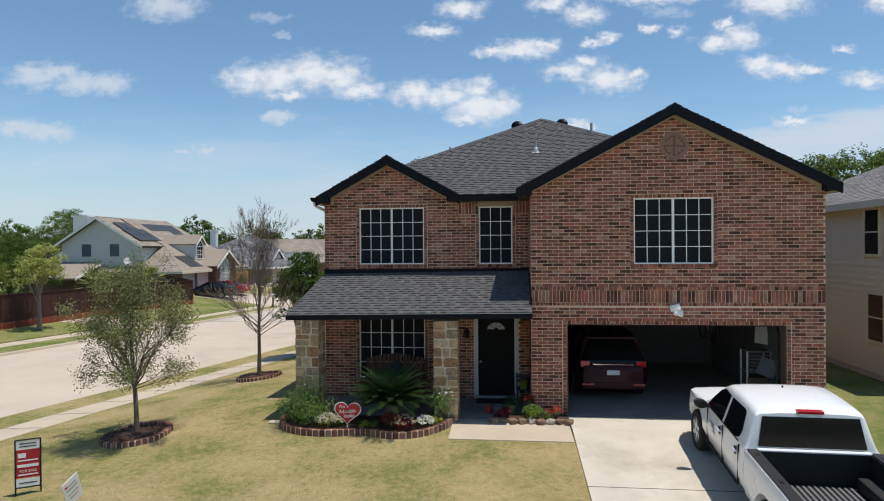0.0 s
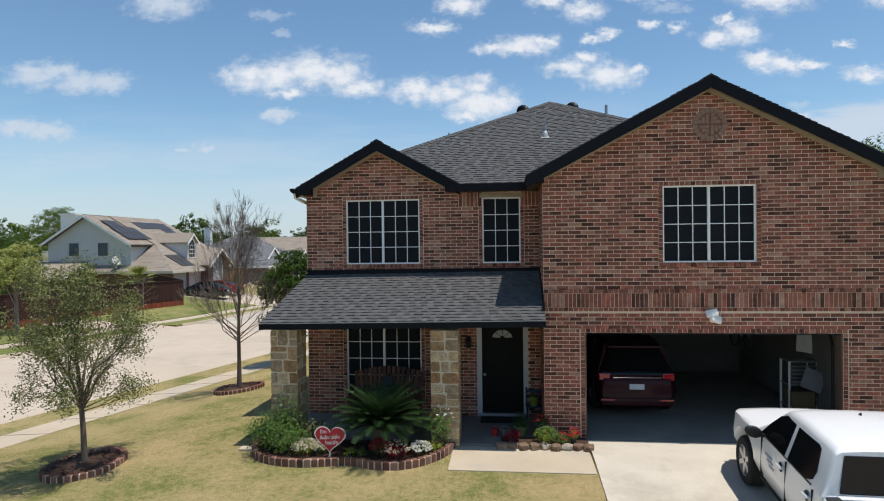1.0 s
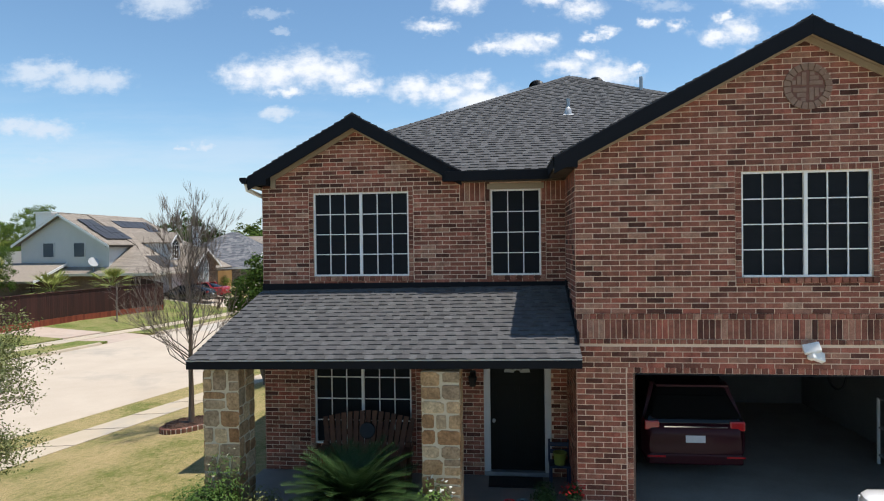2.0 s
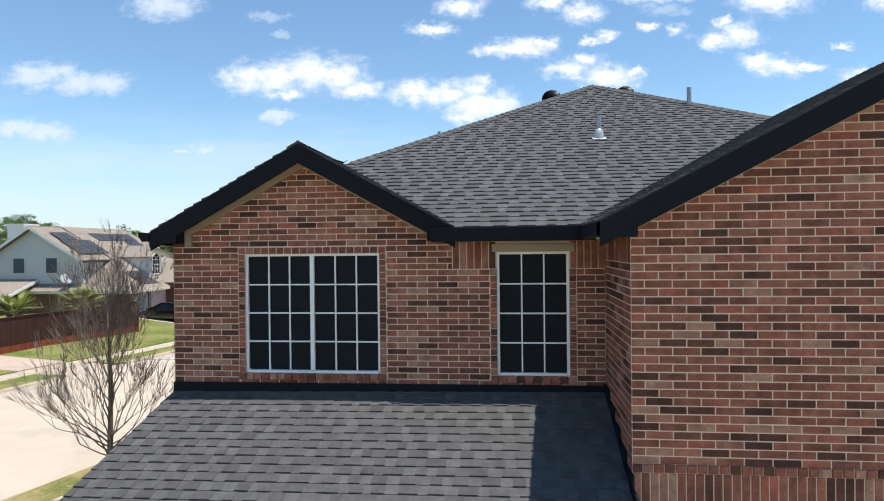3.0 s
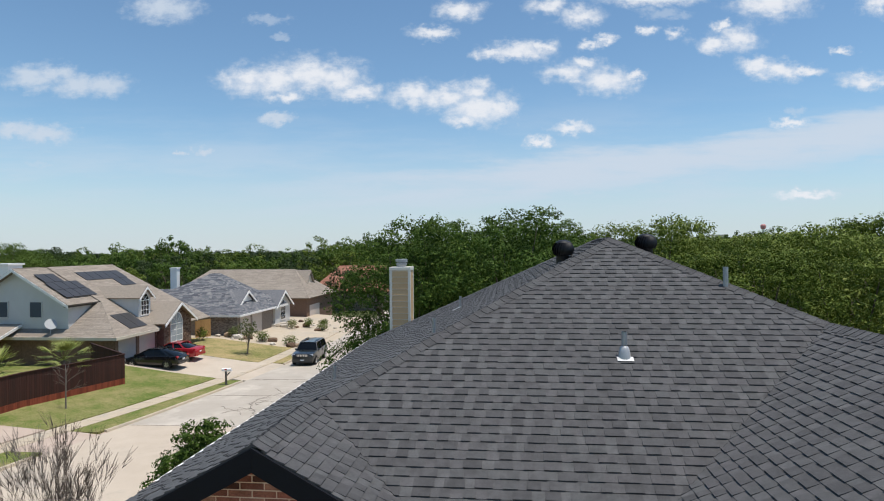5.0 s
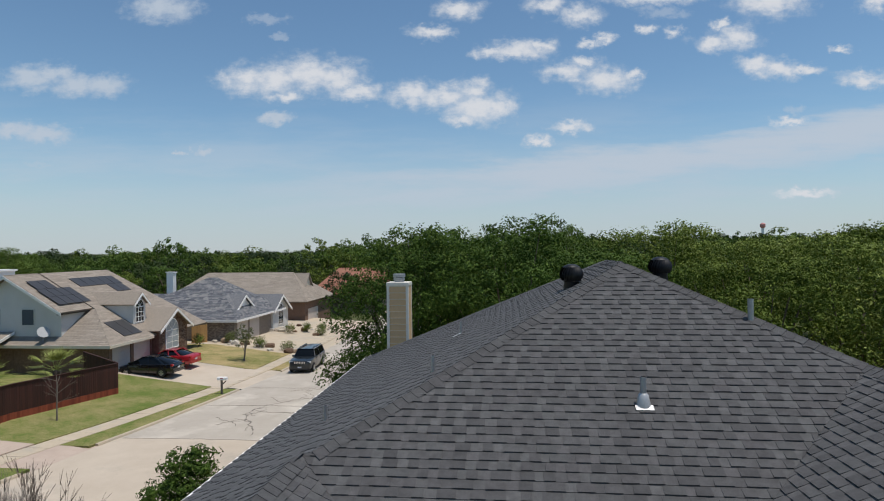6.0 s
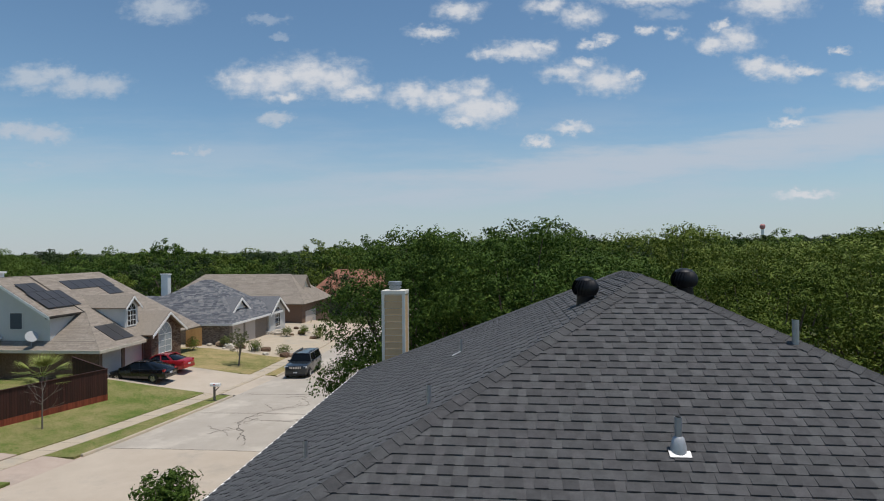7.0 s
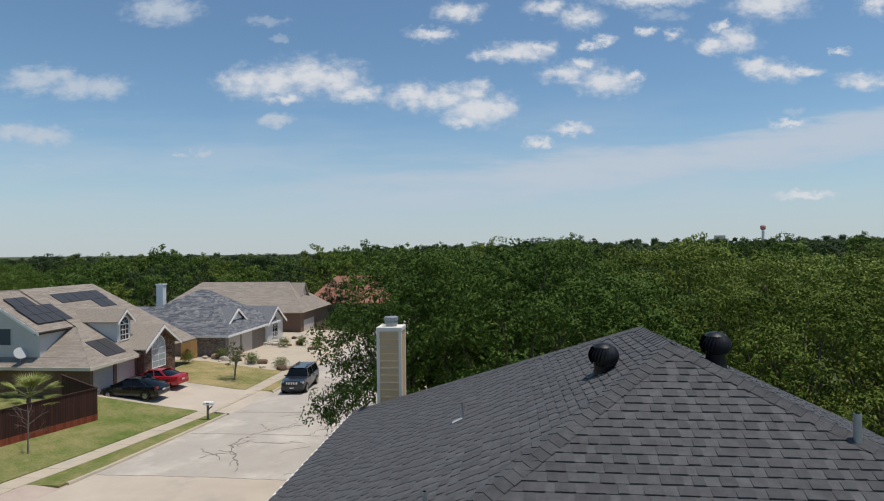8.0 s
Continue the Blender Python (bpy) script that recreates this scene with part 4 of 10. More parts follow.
# ------------------------------------------------ windows and door of the house
def grid_window(h, y, cols, rows, mull, label, header=0.0):
    """A white window in an opening: frame, sashes, bars and dark panes."""
    x0, x1, z0, z1 = h
    w = Geo()
    fw = 0.03
    yy0, yy1 = y + 0.035, y + 0.11
    top = z1 - header
    w.box(x0, x0 + fw, yy0, yy1, z0, top), w.box(x1 - fw, x1, yy0, yy1, z0, top)
    w.box(x0 + fw, x1 - fw, yy0, yy1, top - fw, top), w.box(x0 + fw, x1 - fw, yy0 - 0.02, yy1, z0, z0 + fw)
    win = part("window", w, M_white, house, label, bevel=0.004)
    bays = [(x0 + fw, x1 - fw)]
    if mull:
        xm = (x0 + x1) / 2
        bays = [(x0 + fw, xm - 0.026), (xm + 0.026, x1 - fw)]
        part("mullion", Geo().box(xm - 0.026, xm + 0.026, yy0 - 0.006, yy1, z0 + fw, top - fw), M_white, win, bevel=0.004)
    for a, b in bays:
        bars = Geo()
        cw, ch = (b - a) / cols, (top - z0 - 2 * fw) / rows
        bw = 0.017
        for i in range(1, cols):
            bars.box(a + i * cw - bw / 2, a + i * cw + bw / 2, yy0 + 0.012, yy0 + 0.034, z0 + fw, top - fw)
        for j in range(1, rows):
            zc = z0 + fw + j * ch
            for i in range(cols):
                bars.box(a + i * cw + (bw / 2 if i else 0), a + (i + 1) * cw - (bw / 2 if i < cols - 1 else 0), yy0 + 0.012, yy0 + 0.032, zc - bw / 2, zc + bw / 2)
        part("glazing_bar", bars, M_white, win)
        for i in range(cols):
            for j in range(rows):
                q = Geo().box(a + i * cw, a + (i + 1) * cw, yy0 + 0.036, yy0 + 0.044, z0 + fw + j * ch, z0 + fw + (j + 1) * ch)
                part("pane", q, M_screen, win)
    return win


grid_window(W_GAR, FY, 3, 4, True, "white double window with dark screened panes")
grid_window(W_UP, LY, 3, 4, True, "white double window with dark screened panes")
grid_window(W_LOW, LY, 3, 4, True, "white double window under the porch roof")
slim = grid_window(W_SLIM, LY, 3, 4, False, "tall narrow white window under the eave", 0.0)
part("head_board", Geo().box(W_SLIM[0] - 0.06, W_SLIM[1] + 0.06, LY - 0.02, LY + 0.02, W_SLIM[3] + 0.002, W_SLIM[3] + 0.1), M_trim, slim, "cream head board", bevel=0.004)

g = Geo()
yd = LY + 0.09
g.box(DOOR[0] + 0.11, DOOR[1] - 0.11, yd, yd + 0.05, 0.2, 2.24)
door = part("door", g, M_door, house, "dark front door with a small fanlight", bevel=0.004)
g = Geo()
for a, b in ((DOOR[0], DOOR[0] + 0.11), (DOOR[1] - 0.11, DOOR[1])):
    g.box(a, b, LY - 0.01, LY + 0.16, 0.15, 2.4)
g.box(DOOR[0] + 0.11, DOOR[1] - 0.11, LY - 0.01, LY + 0.16, 2.25, 2.4)
part("door_frame", g, surf("grey_white_paint", (0.5, 0.5, 0.5), (0.62, 0.62, 0.62), 4, 50, 0.6, 0.03), door, "pale painted door frame", bevel=0.006)
part("threshold", Geo().box(DOOR[0], DOOR[1], LY - 0.03, LY + 0.2, 0.13, 0.2), M_metal, door)
xc = (DOOR[0] + DOOR[1]) / 2
g = Geo()
for k in range(2):
    for i in range(2):
        g.box(xc - 0.36 + i * 0.4, xc - 0.04 + i * 0.4, yd - 0.006, yd + 0.001, 0.35 + k * 0.75, 0.95 + k * 0.75)
part("door_panel", g, M_door, door, bevel=0.004)
for i in range(4):
    a, b = math.pi * i / 4 + 0.05, math.pi * (i + 1) / 4 - 0.05
    q = [(xc + r * math.cos(t), yd - 0.003, 1.93 + r * math.sin(t) * 0.8) for r, t in ((0.06, a), (0.23, a), (0.23, (a + b) / 2), (0.23, b), (0.06, b))]
    part("pane", Geo().prism(q, (0, -0.006, 0)), plain("pale_glass", (0.30, 0.33, 0.35), 0.1), door, "pale fanlight pane")
g = Geo().lathe([(0.0, 0), (0.03, 0), (0.03, 0.012), (0.012, 0.02), (0.012, 0.045), (0.028, 0.055), (0.028, 0.075), (0, 0.085)], 12, pose(DOOR[0] + 0.17, yd, 1.08, 90))
part("door_handle", g, M_metal, door, "metal door knob", smooth=True)

# ------------------------------------------------ roofs
SL = 0.132


def inside_u(poly, v):
    """The u range of a convex polygon at the height v."""
    us = []
    n = len(poly)
    for i in range(n):
        (u0, v0), (u1, v1) = poly[i], poly[(i + 1) % n]
        if (v0 - v) * (v1 - v) <= 0 and abs(v1 - v0) > 1e-9:
            us.append(u0 + (u1 - u0) * (v - v0) / (v1 - v0))
    return (min(us), max(us)) if len(us) > 1 else None


def shingle_plane(name, pts, label, singles=0, seed=1, parent=None, lift=0.0):
    """A roof plane: deck below, courses of shingle tabs above. pts: corners; the first two run along the eave."""
    P = [Vector(p) for p in pts]
    eu = (P[1] - P[0]).normalized()
    nrm = (P[1] - P[0]).cross(P[-1] - P[0]).normalized()
    if nrm.z < 0:
        nrm = -nrm
    ev = nrm.cross(eu)
    if ev.z < 0:
        ev = -ev
    uv = [((p - P[0]).dot(eu), (p - P[0]).dot(ev)) for p in P]
    g = Geo().prism([p - nrm * 0.03 for p in P], nrm * 0.028)
    roof = part("roof", g, M_underlay, parent or house, label)
    rnd = random.Random(seed)
    rest, n_single = Geo(), 0
    vmin, vmax = min(v for _, v in uv), max(v for _, v in uv)
    row, v = 0, vmin - 0.012
    while v < vmax - 0.01:
        v1 = min(v + SL + 0.03, vmax - 0.001)
        r0, r1 = inside_u(uv, max(v, vmin + 0.001)), inside_u(uv, v1)
        if r0 and r1:
            lo, hi = min(r0[0], r1[0]), max(r0[1], r1[1])
            u, tooth = lo - rnd.uniform(0.0, 0.3), bool(row % 2)
            while u < hi:
                tooth = not tooth
                w = rnd.uniform(0.10, 0.23) if tooth else rnd.uniform(0.09, 0.15)
                a0, b0 = max(u, r0[0]), min(u + w, r0[1])
                a1, b1 = max(u, r1[0]), min(u + w, r1[1])
                if b0 - a0 > 0.01 or b1 - a1 > 0.01:
                    if b0 < a0:
                        a0 = b0 = min(max((a0 + b0) / 2, r0[0]), r0[1])
                    if b1 < a1:
                        a1 = b1 = min(max((a1 + b1) / 2, r1[0]), r1[1])
                    th = (0.0212 if tooth else 0.0108) + rnd.uniform(0, 0.001)
                    dv = rnd.uniform(-0.003, 0.003)
                    quad = [(a0, v + dv, th), (b0, v + dv, th), (b1, v1, 0.002), (a1, v1, 0.002)]
                    top = [eu * p + ev * q + nrm * (t + lift) for p, q, t in quad]
                    low = [eu * p + ev * q - nrm * 0.002 for p, q, t in quad]
                    fs = [(4, 5, 6, 7), (0, 1, 5, 4), (1, 2, 6, 5), (3, 0, 4, 7)]
                    if singles and n_single < singles and abs((a0 + b0) / 2 - (uv[0][0] + uv[1][0]) / 2) < 2.3 and v > 0.8:
                        gg = Geo().add(low + top, fs)
                        ob = part("shingle", gg, M_shingle_one if tooth else M_shingle_low_one, roof)
                        ob.location = P[0]
                        n_single += 1
                    else:
                        rest.add([P[0] + p for p in low + top], fs, 0 if tooth else 1)
                u += w
        row, v = row + 1, v + SL
    part("shingles", rest, [M_shingle, M_shingle_low], roof, kind="stuff")
    return roof


def ridge_caps(roof, a, b, na, nb, seed=1, w=0.15, lift=0.008):
    """Overlapping bent caps from the low end a to the high end b; na, nb: the two slopes' normals."""
    a, b = Vector(a), Vector(b)
    d = (b - a).normalized()
    na, nb = Vector(na).normalized(), Vector(nb).normalized()
    up = (na + nb).normalized()
    sa, sb = d.cross(na).normalized(), d.cross(nb).normalized()
    if sa.dot(nb) > 0:
        sa = -sa
    if sb.dot(na) > 0:
        sb = -sb
    # down each slope, away from the ridge
    n = int((b - a).length / 0.145)
    g, rnd = Geo(), random.Random(seed)
    for i in range(n):
        p0, p1 = a + d * (i * 0.145), a + d * min(i * 0.145 + 0.21, (b - a).length)
        t0, t1 = lift + 0.013 + rnd.uniform(0, 0.003), lift + 0.003
        ww = w + rnd.uniform(-0.006, 0.006)
        pts = []
        for p, t in ((p0, t0), (p1, t1)):
            pts += [p + sa * ww + na * t, p + sa * 0.03 + up * t + na * 0.004, p + up * (t + 0.012), p + sb * 0.03 + up * t + nb * 0.004, p + sb * ww + nb * t]
        low = [p0 + sa * ww - na * 0.004, p0 + up * 0.0, p0 + sb * ww - nb * 0.004]
        g.add(pts + low, [(j, j + 1, j + 6, j + 5) for j in range(4)] + [(10, 11, 2, 1, 0), (11, 12, 4, 3, 2)])
    part("ridge_cap", g, M_shingle, roof, "bent shingle caps along a roof edge", kind="stuff")


OV = 0.22                                  # overhang before the gables
RX, RZ = 0.74, 8.60                        # main ridge
EL, ER = RX - (RZ - EAVE_Z) / PITCH, RX + (RZ - EAVE_Z) / PITCH
FE = 17.62                                 # front eave line
RY0, RY1 = FE + (RZ - EAVE_Z) / FS, 25.3
BE = RY1 + (RZ - EAVE_Z) / 0.5
GRY = FE + (APEX_Z - EAVE_Z) / FS        # where the garage ridge meets the front slope
LRY = FE + (L_APEX_Z - EAVE_Z) / FS
GE0, GE1 = APEX_X - (APEX_Z - EAVE_Z) / GS, APEX_X + (APEX_Z - EAVE_Z) / GS
LE0, LE1 = L_APEX - (L_APEX_Z - EAVE_Z) / 0.55, L_APEX + (L_APEX_Z - EAVE_Z) / 0.55
t_l = (L_APEX_Z - EAVE_Z) / (RZ - EAVE_Z)
hipl = (lerp(EL, RX, t_l), lerp(FE, RY0, t_l), L_APEX_Z)
t_g = (APEX_Z - EAVE_Z) / (RZ - EAVE_Z)
hipr = (lerp(ER, RX, t_g), lerp(FE, RY0, t_g), APEX_Z)

roof_f = shingle_plane("roof_front", [(LE1, FE, EAVE_Z), (GE0, FE, EAVE_Z), (APEX_X, GRY, APEX_Z), hipr, (RX, RY0, RZ), hipl, (L_APEX, LRY, L_APEX_Z)], "front slope of the main roof in charcoal shingles", 300, 3)
roof_s = shingle_plane("roof_street", [(EL, FE + 0.4, EAVE_Z), (EL, BE, EAVE_Z), (RX, RY1, RZ), (RX, RY0, RZ), hipl], "street-side slope of the main roof", 0, 4)
roof_e = shingle_plane("roof_east", [(ER, BE, EAVE_Z), (ER, FE + 0.4, EAVE_Z), hipr, (RX, RY0, RZ), (RX, RY1, RZ)], "far side slope of the main roof", 0, 5)
shingle_plane("roof_back", [(ER, BE, EAVE_Z), (EL, BE, EAVE_Z), (RX, RY1, RZ)], "back slope of the main roof", 0, 6)
roof_g = shingle_plane("roof_garage_inner", [(GE0, FY - OV, EAVE_Z), (GE0, FE, EAVE_Z), (APEX_X, GRY, APEX_Z), (APEX_X, FY - OV, APEX_Z)], "slope of the garage gable roof", 300, 7)
shingle_plane("roof_garage_outer", [(GE1, GRY + 2.5, EAVE_Z), (GE1, FY - OV, EAVE_Z), (APEX_X, FY - OV, APEX_Z), (APEX_X, GRY, APEX_Z)], "outer slope of the garage gable roof", 0, 8)
roof_k = shingle_plane("roof_wing_inner", [(LE1, FE, EAVE_Z), (LE1, LY - OV, EAVE_Z), (L_APEX, LY - OV, L_APEX_Z), (L_APEX, LRY, L_APEX_Z)], "inner slope of the small gable roof", 0, 9)
shingle_plane("roof_wing_outer", [(LE0, LY - OV, EAVE_Z), (LE0, LRY + 0.3, EAVE_Z), hipl, (L_APEX, LRY, L_APEX_Z), (L_APEX, LY - OV, L_APEX_Z)], "outer slope of the small gable roof", 0, 10)
NF, NS, NE_, NB = (0, -FS, 1), (-PITCH, 0, 1), (PITCH, 0, 1), (0, 0.5, 1)
NG0, NG1 = (-GS, 0, 1), (GS, 0, 1)
ridge_caps(roof_f, hipl, (RX, RY0, RZ), NF, NS, 1)
ridge_caps(roof_f, hipr, (RX, RY0, RZ), NF, NE_, 2)
ridge_caps(roof_s, (RX, RY0, RZ), (RX, RY1, RZ), NS, NE_, 3)
ridge_caps(roof_s, (EL, BE, EAVE_Z), (RX, RY1, RZ), NS, NB, 4)
ridge_caps(roof_g, (APEX_X, FY - OV, APEX_Z), (APEX_X, GRY, APEX_Z), NG0, NG1, 5)
ridge_caps(roof_k, (L_APEX, LY - OV, L_APEX_Z), (L_APEX, LRY - 0.08, L_APEX_Z), NG0, NG1, 6)

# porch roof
# Darker than the tan trim: shade under the roofs put into the colour.
M_soffit_shade = surf("brown_soffit_shade", (0.055, 0.042, 0.03), (0.085, 0.066, 0.048), 3, 40, 0.7, 0.05)
PY, PZ, PT, PTZ = 15.64, 2.565, LY, 3.415
PX0, PX0T, PX1 = -5.62, -5.38, GX0
TILT = 0.07                                # the eave climbs a little towards the garage
pz = lambda x: TILT * (x - PX0) / (PX1 - PX0)
roof_p = shingle_plane("roof_porch", [(PX0, PY, PZ), (PX1, PY, PZ + TILT), (PX1, PT, PTZ + TILT), (PX0T, PT, PTZ + pz(PX0T))], "porch roof in charcoal shingles", 300, 12)
g = Geo()
g.prism([(PX0 + 0.05, PY + 0.03, PZ - 0.03), (PX0T + 0.0, PT, PTZ - 0.03), (PX0T, PT, PZ - 0.1), (PX0 + 0.05, PY + 0.03, PZ - 0.1)], (0.03, 0, 0))
part("porch_gable_end", g, M_fascia, roof_p)


def along_eave(y0, y1, z0, z1, x0=PX0 - 0.02, x1=PX1):
    """A board under the tilted eave."""
    return Geo().prism([(x0, y0, PZ + pz(x0) + z0), (x1, y0, PZ + pz(x1) + z0), (x1, y0, PZ + pz(x1) + z1), (x0, y0, PZ + pz(x0) + z1)], (0, y1 - y0, 0))


part("fascia", along_eave(PY - 0.02, PY + 0.02, -0.14, -0.012), M_fascia, roof_p, "charcoal fascia board", bevel=0.005)
part("drip_edge", along_eave(PY - 0.03, PY - 0.021, -0.022, -0.006), M_metal, roof_p, "grey metal drip edge")
part("soffit", along_eave(PY + 0.022, LY, -0.125, -0.10, PX0 + 0.05), M_soffit_shade, roof_p, "porch ceiling with its shade put into a dark brown")
part("flashing", Geo().prism([(LX0, LY - 0.03, PTZ - 0.02), (GX0, LY - 0.03, PTZ + TILT - 0.02), (GX0, LY - 0.03, PTZ + TILT + 0.07), (LX0, LY - 0.03, PTZ + 0.12)], (0, 0.03, 0)), M_fascia, roof_p, "dark flashing where roof meets wall")
g = Geo()
for i in range(6):
    y = lerp(PY + 0.5, LY - 0.1, i / 5)
    z = TILT + lerp(PZ, PTZ, (y - PY) / (PT - PY))
    part("step_flashing", Geo().box(GX0 - 0.025, GX0 + 0.0, y - 0.2, y + 0.2, z - 0.05, z + 0.13), M_fascia, roof_p)


def rake(p0, p1, y, mirror, parent_roof):
    """Barge board and frieze up a gable edge from p0 (eave) to p1 (apex), both (x, z)."""
    (x0, z0), (x1, z1) = p0, p1
    f = Geo().prism([(x0, y, z0 - 0.01), (x1, y, z1 - 0.01), (x1, y, z1 - 0.25), (x0, y, z0 - 0.25)], (0, 0.025, 0))
    part("barge_board", f, M_fascia, parent_roof, "charcoal barge board", bevel=0.004)


for roof_, ax, az, e0, e1, fy in ((roof_g, APEX_X, APEX_Z, GE0, GE1, FY), (roof_k, L_APEX, L_APEX_Z, LE0, LE1, LY)):
    for e in (e0, e1):
        rake((e, EAVE_Z), (ax, az), fy - OV - 0.02, False, roof_)
        # soffit under the overhang and frieze on the wall
        s = 1 if e > ax else -1
        sf = Geo().prism([(e, fy - OV, EAVE_Z - 0.16), (ax, fy - OV, az - 0.16), (ax, fy - OV, az - 0.18), (e, fy - OV, EAVE_Z - 0.18)], (0, OV + 0.02, 0))
        part("soffit", sf, M_trim, roof_)
        fr = Geo().prism([(e - s * 0.33, fy - 0.03, EAVE_Z - 0.185 + 0.33 * GS), (ax, fy - 0.03, az - 0.185), (ax, fy - 0.03, az - 0.275), (e - s * 0.33, fy - 0.03, EAVE_Z - 0.275 + 0.33 * GS)], (0, 0.045, 0))
        part("frieze_board", fr, M_trim, roof_, "tan frieze board")
        # boxed eave return
        xa, xb = sorted((e, e - s * 0.34))
        bx = Geo().prism([(xa, fy - OV - 0.022, EAVE_Z - 0.02 + (0.34 * GS if s > 0 else 0)), (xb, fy - OV - 0.022, EAVE_Z - 0.02 + (0 if s > 0 else 0.34 * GS)), (xb, fy - OV - 0.022, EAVE_Z - 0.16), (xa, fy - OV - 0.022, EAVE_Z - 0.16)], (0, OV + 0.0, 0))
        part("eave_return", bx, M_fascia, roof_, "boxed charcoal eave end", bevel=0.004)
        if e in (LE1, GE0):
            continue
        part("corner_board", Geo().box(*sorted((e - s * 0.345, e - s * 0.43)), fy - 0.035, fy + 0.01, EAVE_Z - 0.2, EAVE_Z + 0.02), M_trim, roof_, "tan corner board")
# eave between the gables
g = Geo().box(LE1 - 0.28, GE0 + 0.03, FE - 0.03, FE, EAVE_Z - 0.175, EAVE_Z - 0.008)
part("fascia", g, M_fascia, roof_f, "charcoal fascia board", bevel=0.004)
part("soffit", Geo().box(LE1 + 0.02, GX0, FE, LY, EAVE_Z - 0.175, EAVE_Z - 0.155), M_soffit_shade, roof_f)
g = Geo().box(GE0, GE0 + 0.03, FY - OV, FE, EAVE_Z - 0.14, EAVE_Z - 0.012)
part("fascia", g, M_fascia, roof_g, "charcoal fascia board")
part("soffit", Geo().box(GE0 + 0.03, GX0, FY - OV, LY, EAVE_Z - 0.155, EAVE_Z - 0.13), M_soffit_shade, roof_g)
g = Geo().box(LE0 - 0.02, LE0 + 0.01, LY - OV, BE, EAVE_Z - 0.2, EAVE_Z - 0.012)
part("fascia", g, M_fascia, roof_s, "charcoal fascia board")
part("soffit", Geo().box(LE0, LX0, LY - OV + 0.02, BE, EAVE_Z - 0.2, EAVE_Z - 0.18), M_trim, roof_s)
part("drip_edge", Geo().box(EL - 0.03, EL + 0.02, LY + 1.5, BE, EAVE_Z - 0.005, EAVE_Z + 0.012), M_white, roof_s, "pale metal drip edge along the eave")
for xe, ya, yb in ((GE1, FY - OV, GRY + 0.5), (ER, GRY + 0.5, BE)):
    part("fascia", Geo().box(xe - 0.01, xe + 0.02, ya, yb, EAVE_Z - 0.2, EAVE_Z - 0.012), M_fascia, roof_e, "charcoal fascia board")
    part("soffit", Geo().box(GX1, xe, ya, yb, EAVE_Z - 0.2, EAVE_Z - 0.18), M_trim, roof_e)
# gutter at the street corner with its pale elbow
g = Geo().loft([[(LE0 - 0.03 + p, y, EAVE_Z - 0.02 + q) for p, q in ((0, 0), (-0.11, 0), (-0.12, -0.04), (-0.07, -0.11), (0, -0.11))] for y in (LY - OV - 0.04, 31.0)])
gut = part("gutter", g, M_fascia, house, "charcoal rain gutter")
part("downspout", Geo().tube([(LE0 - 0.08, LY - 0.12, EAVE_Z - 0.12), (LE0 - 0.07, LY - 0.1, EAVE_Z - 0.22), (LE0 + 0.06, LY + 0.12, EAVE_Z - 0.31), (LX0 - 0.07, LY + 0.6, EAVE_Z - 0.36), (LX0 - 0.06, LY + 0.66, EAVE_Z - 0.5), (LX0 - 0.06, LY + 0.66, 0.2)], 0.04, 8), M_white, gut, "pale downpipe elbow", smooth=True)
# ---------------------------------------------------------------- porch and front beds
# Grey concrete, coloured darker than the paths to deepen the porch shade.
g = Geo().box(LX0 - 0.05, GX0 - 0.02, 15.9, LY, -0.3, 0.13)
solo("porch_floor", g, surf("grey_porch_concrete_shade", (0.17, 0.155, 0.135), (0.27, 0.25, 0.22), 1.4, 45, 0.85, 0.12, spec=0.2), "grey concrete porch floor, darkened for the porch shade", "porch", kind="structure", bevel=0.01)
g = Geo()
g.prism([(-1.74, 14.72, -0.25), (-1.74, 15.88, -0.25), (-1.74, 15.88, 0.095), (-1.74, 14.72, 0.04)], (2.64, 0, 0))
solo("front_path", g, M_path, "pale concrete path before the porch", "path", kind="structure", bevel=0.01)


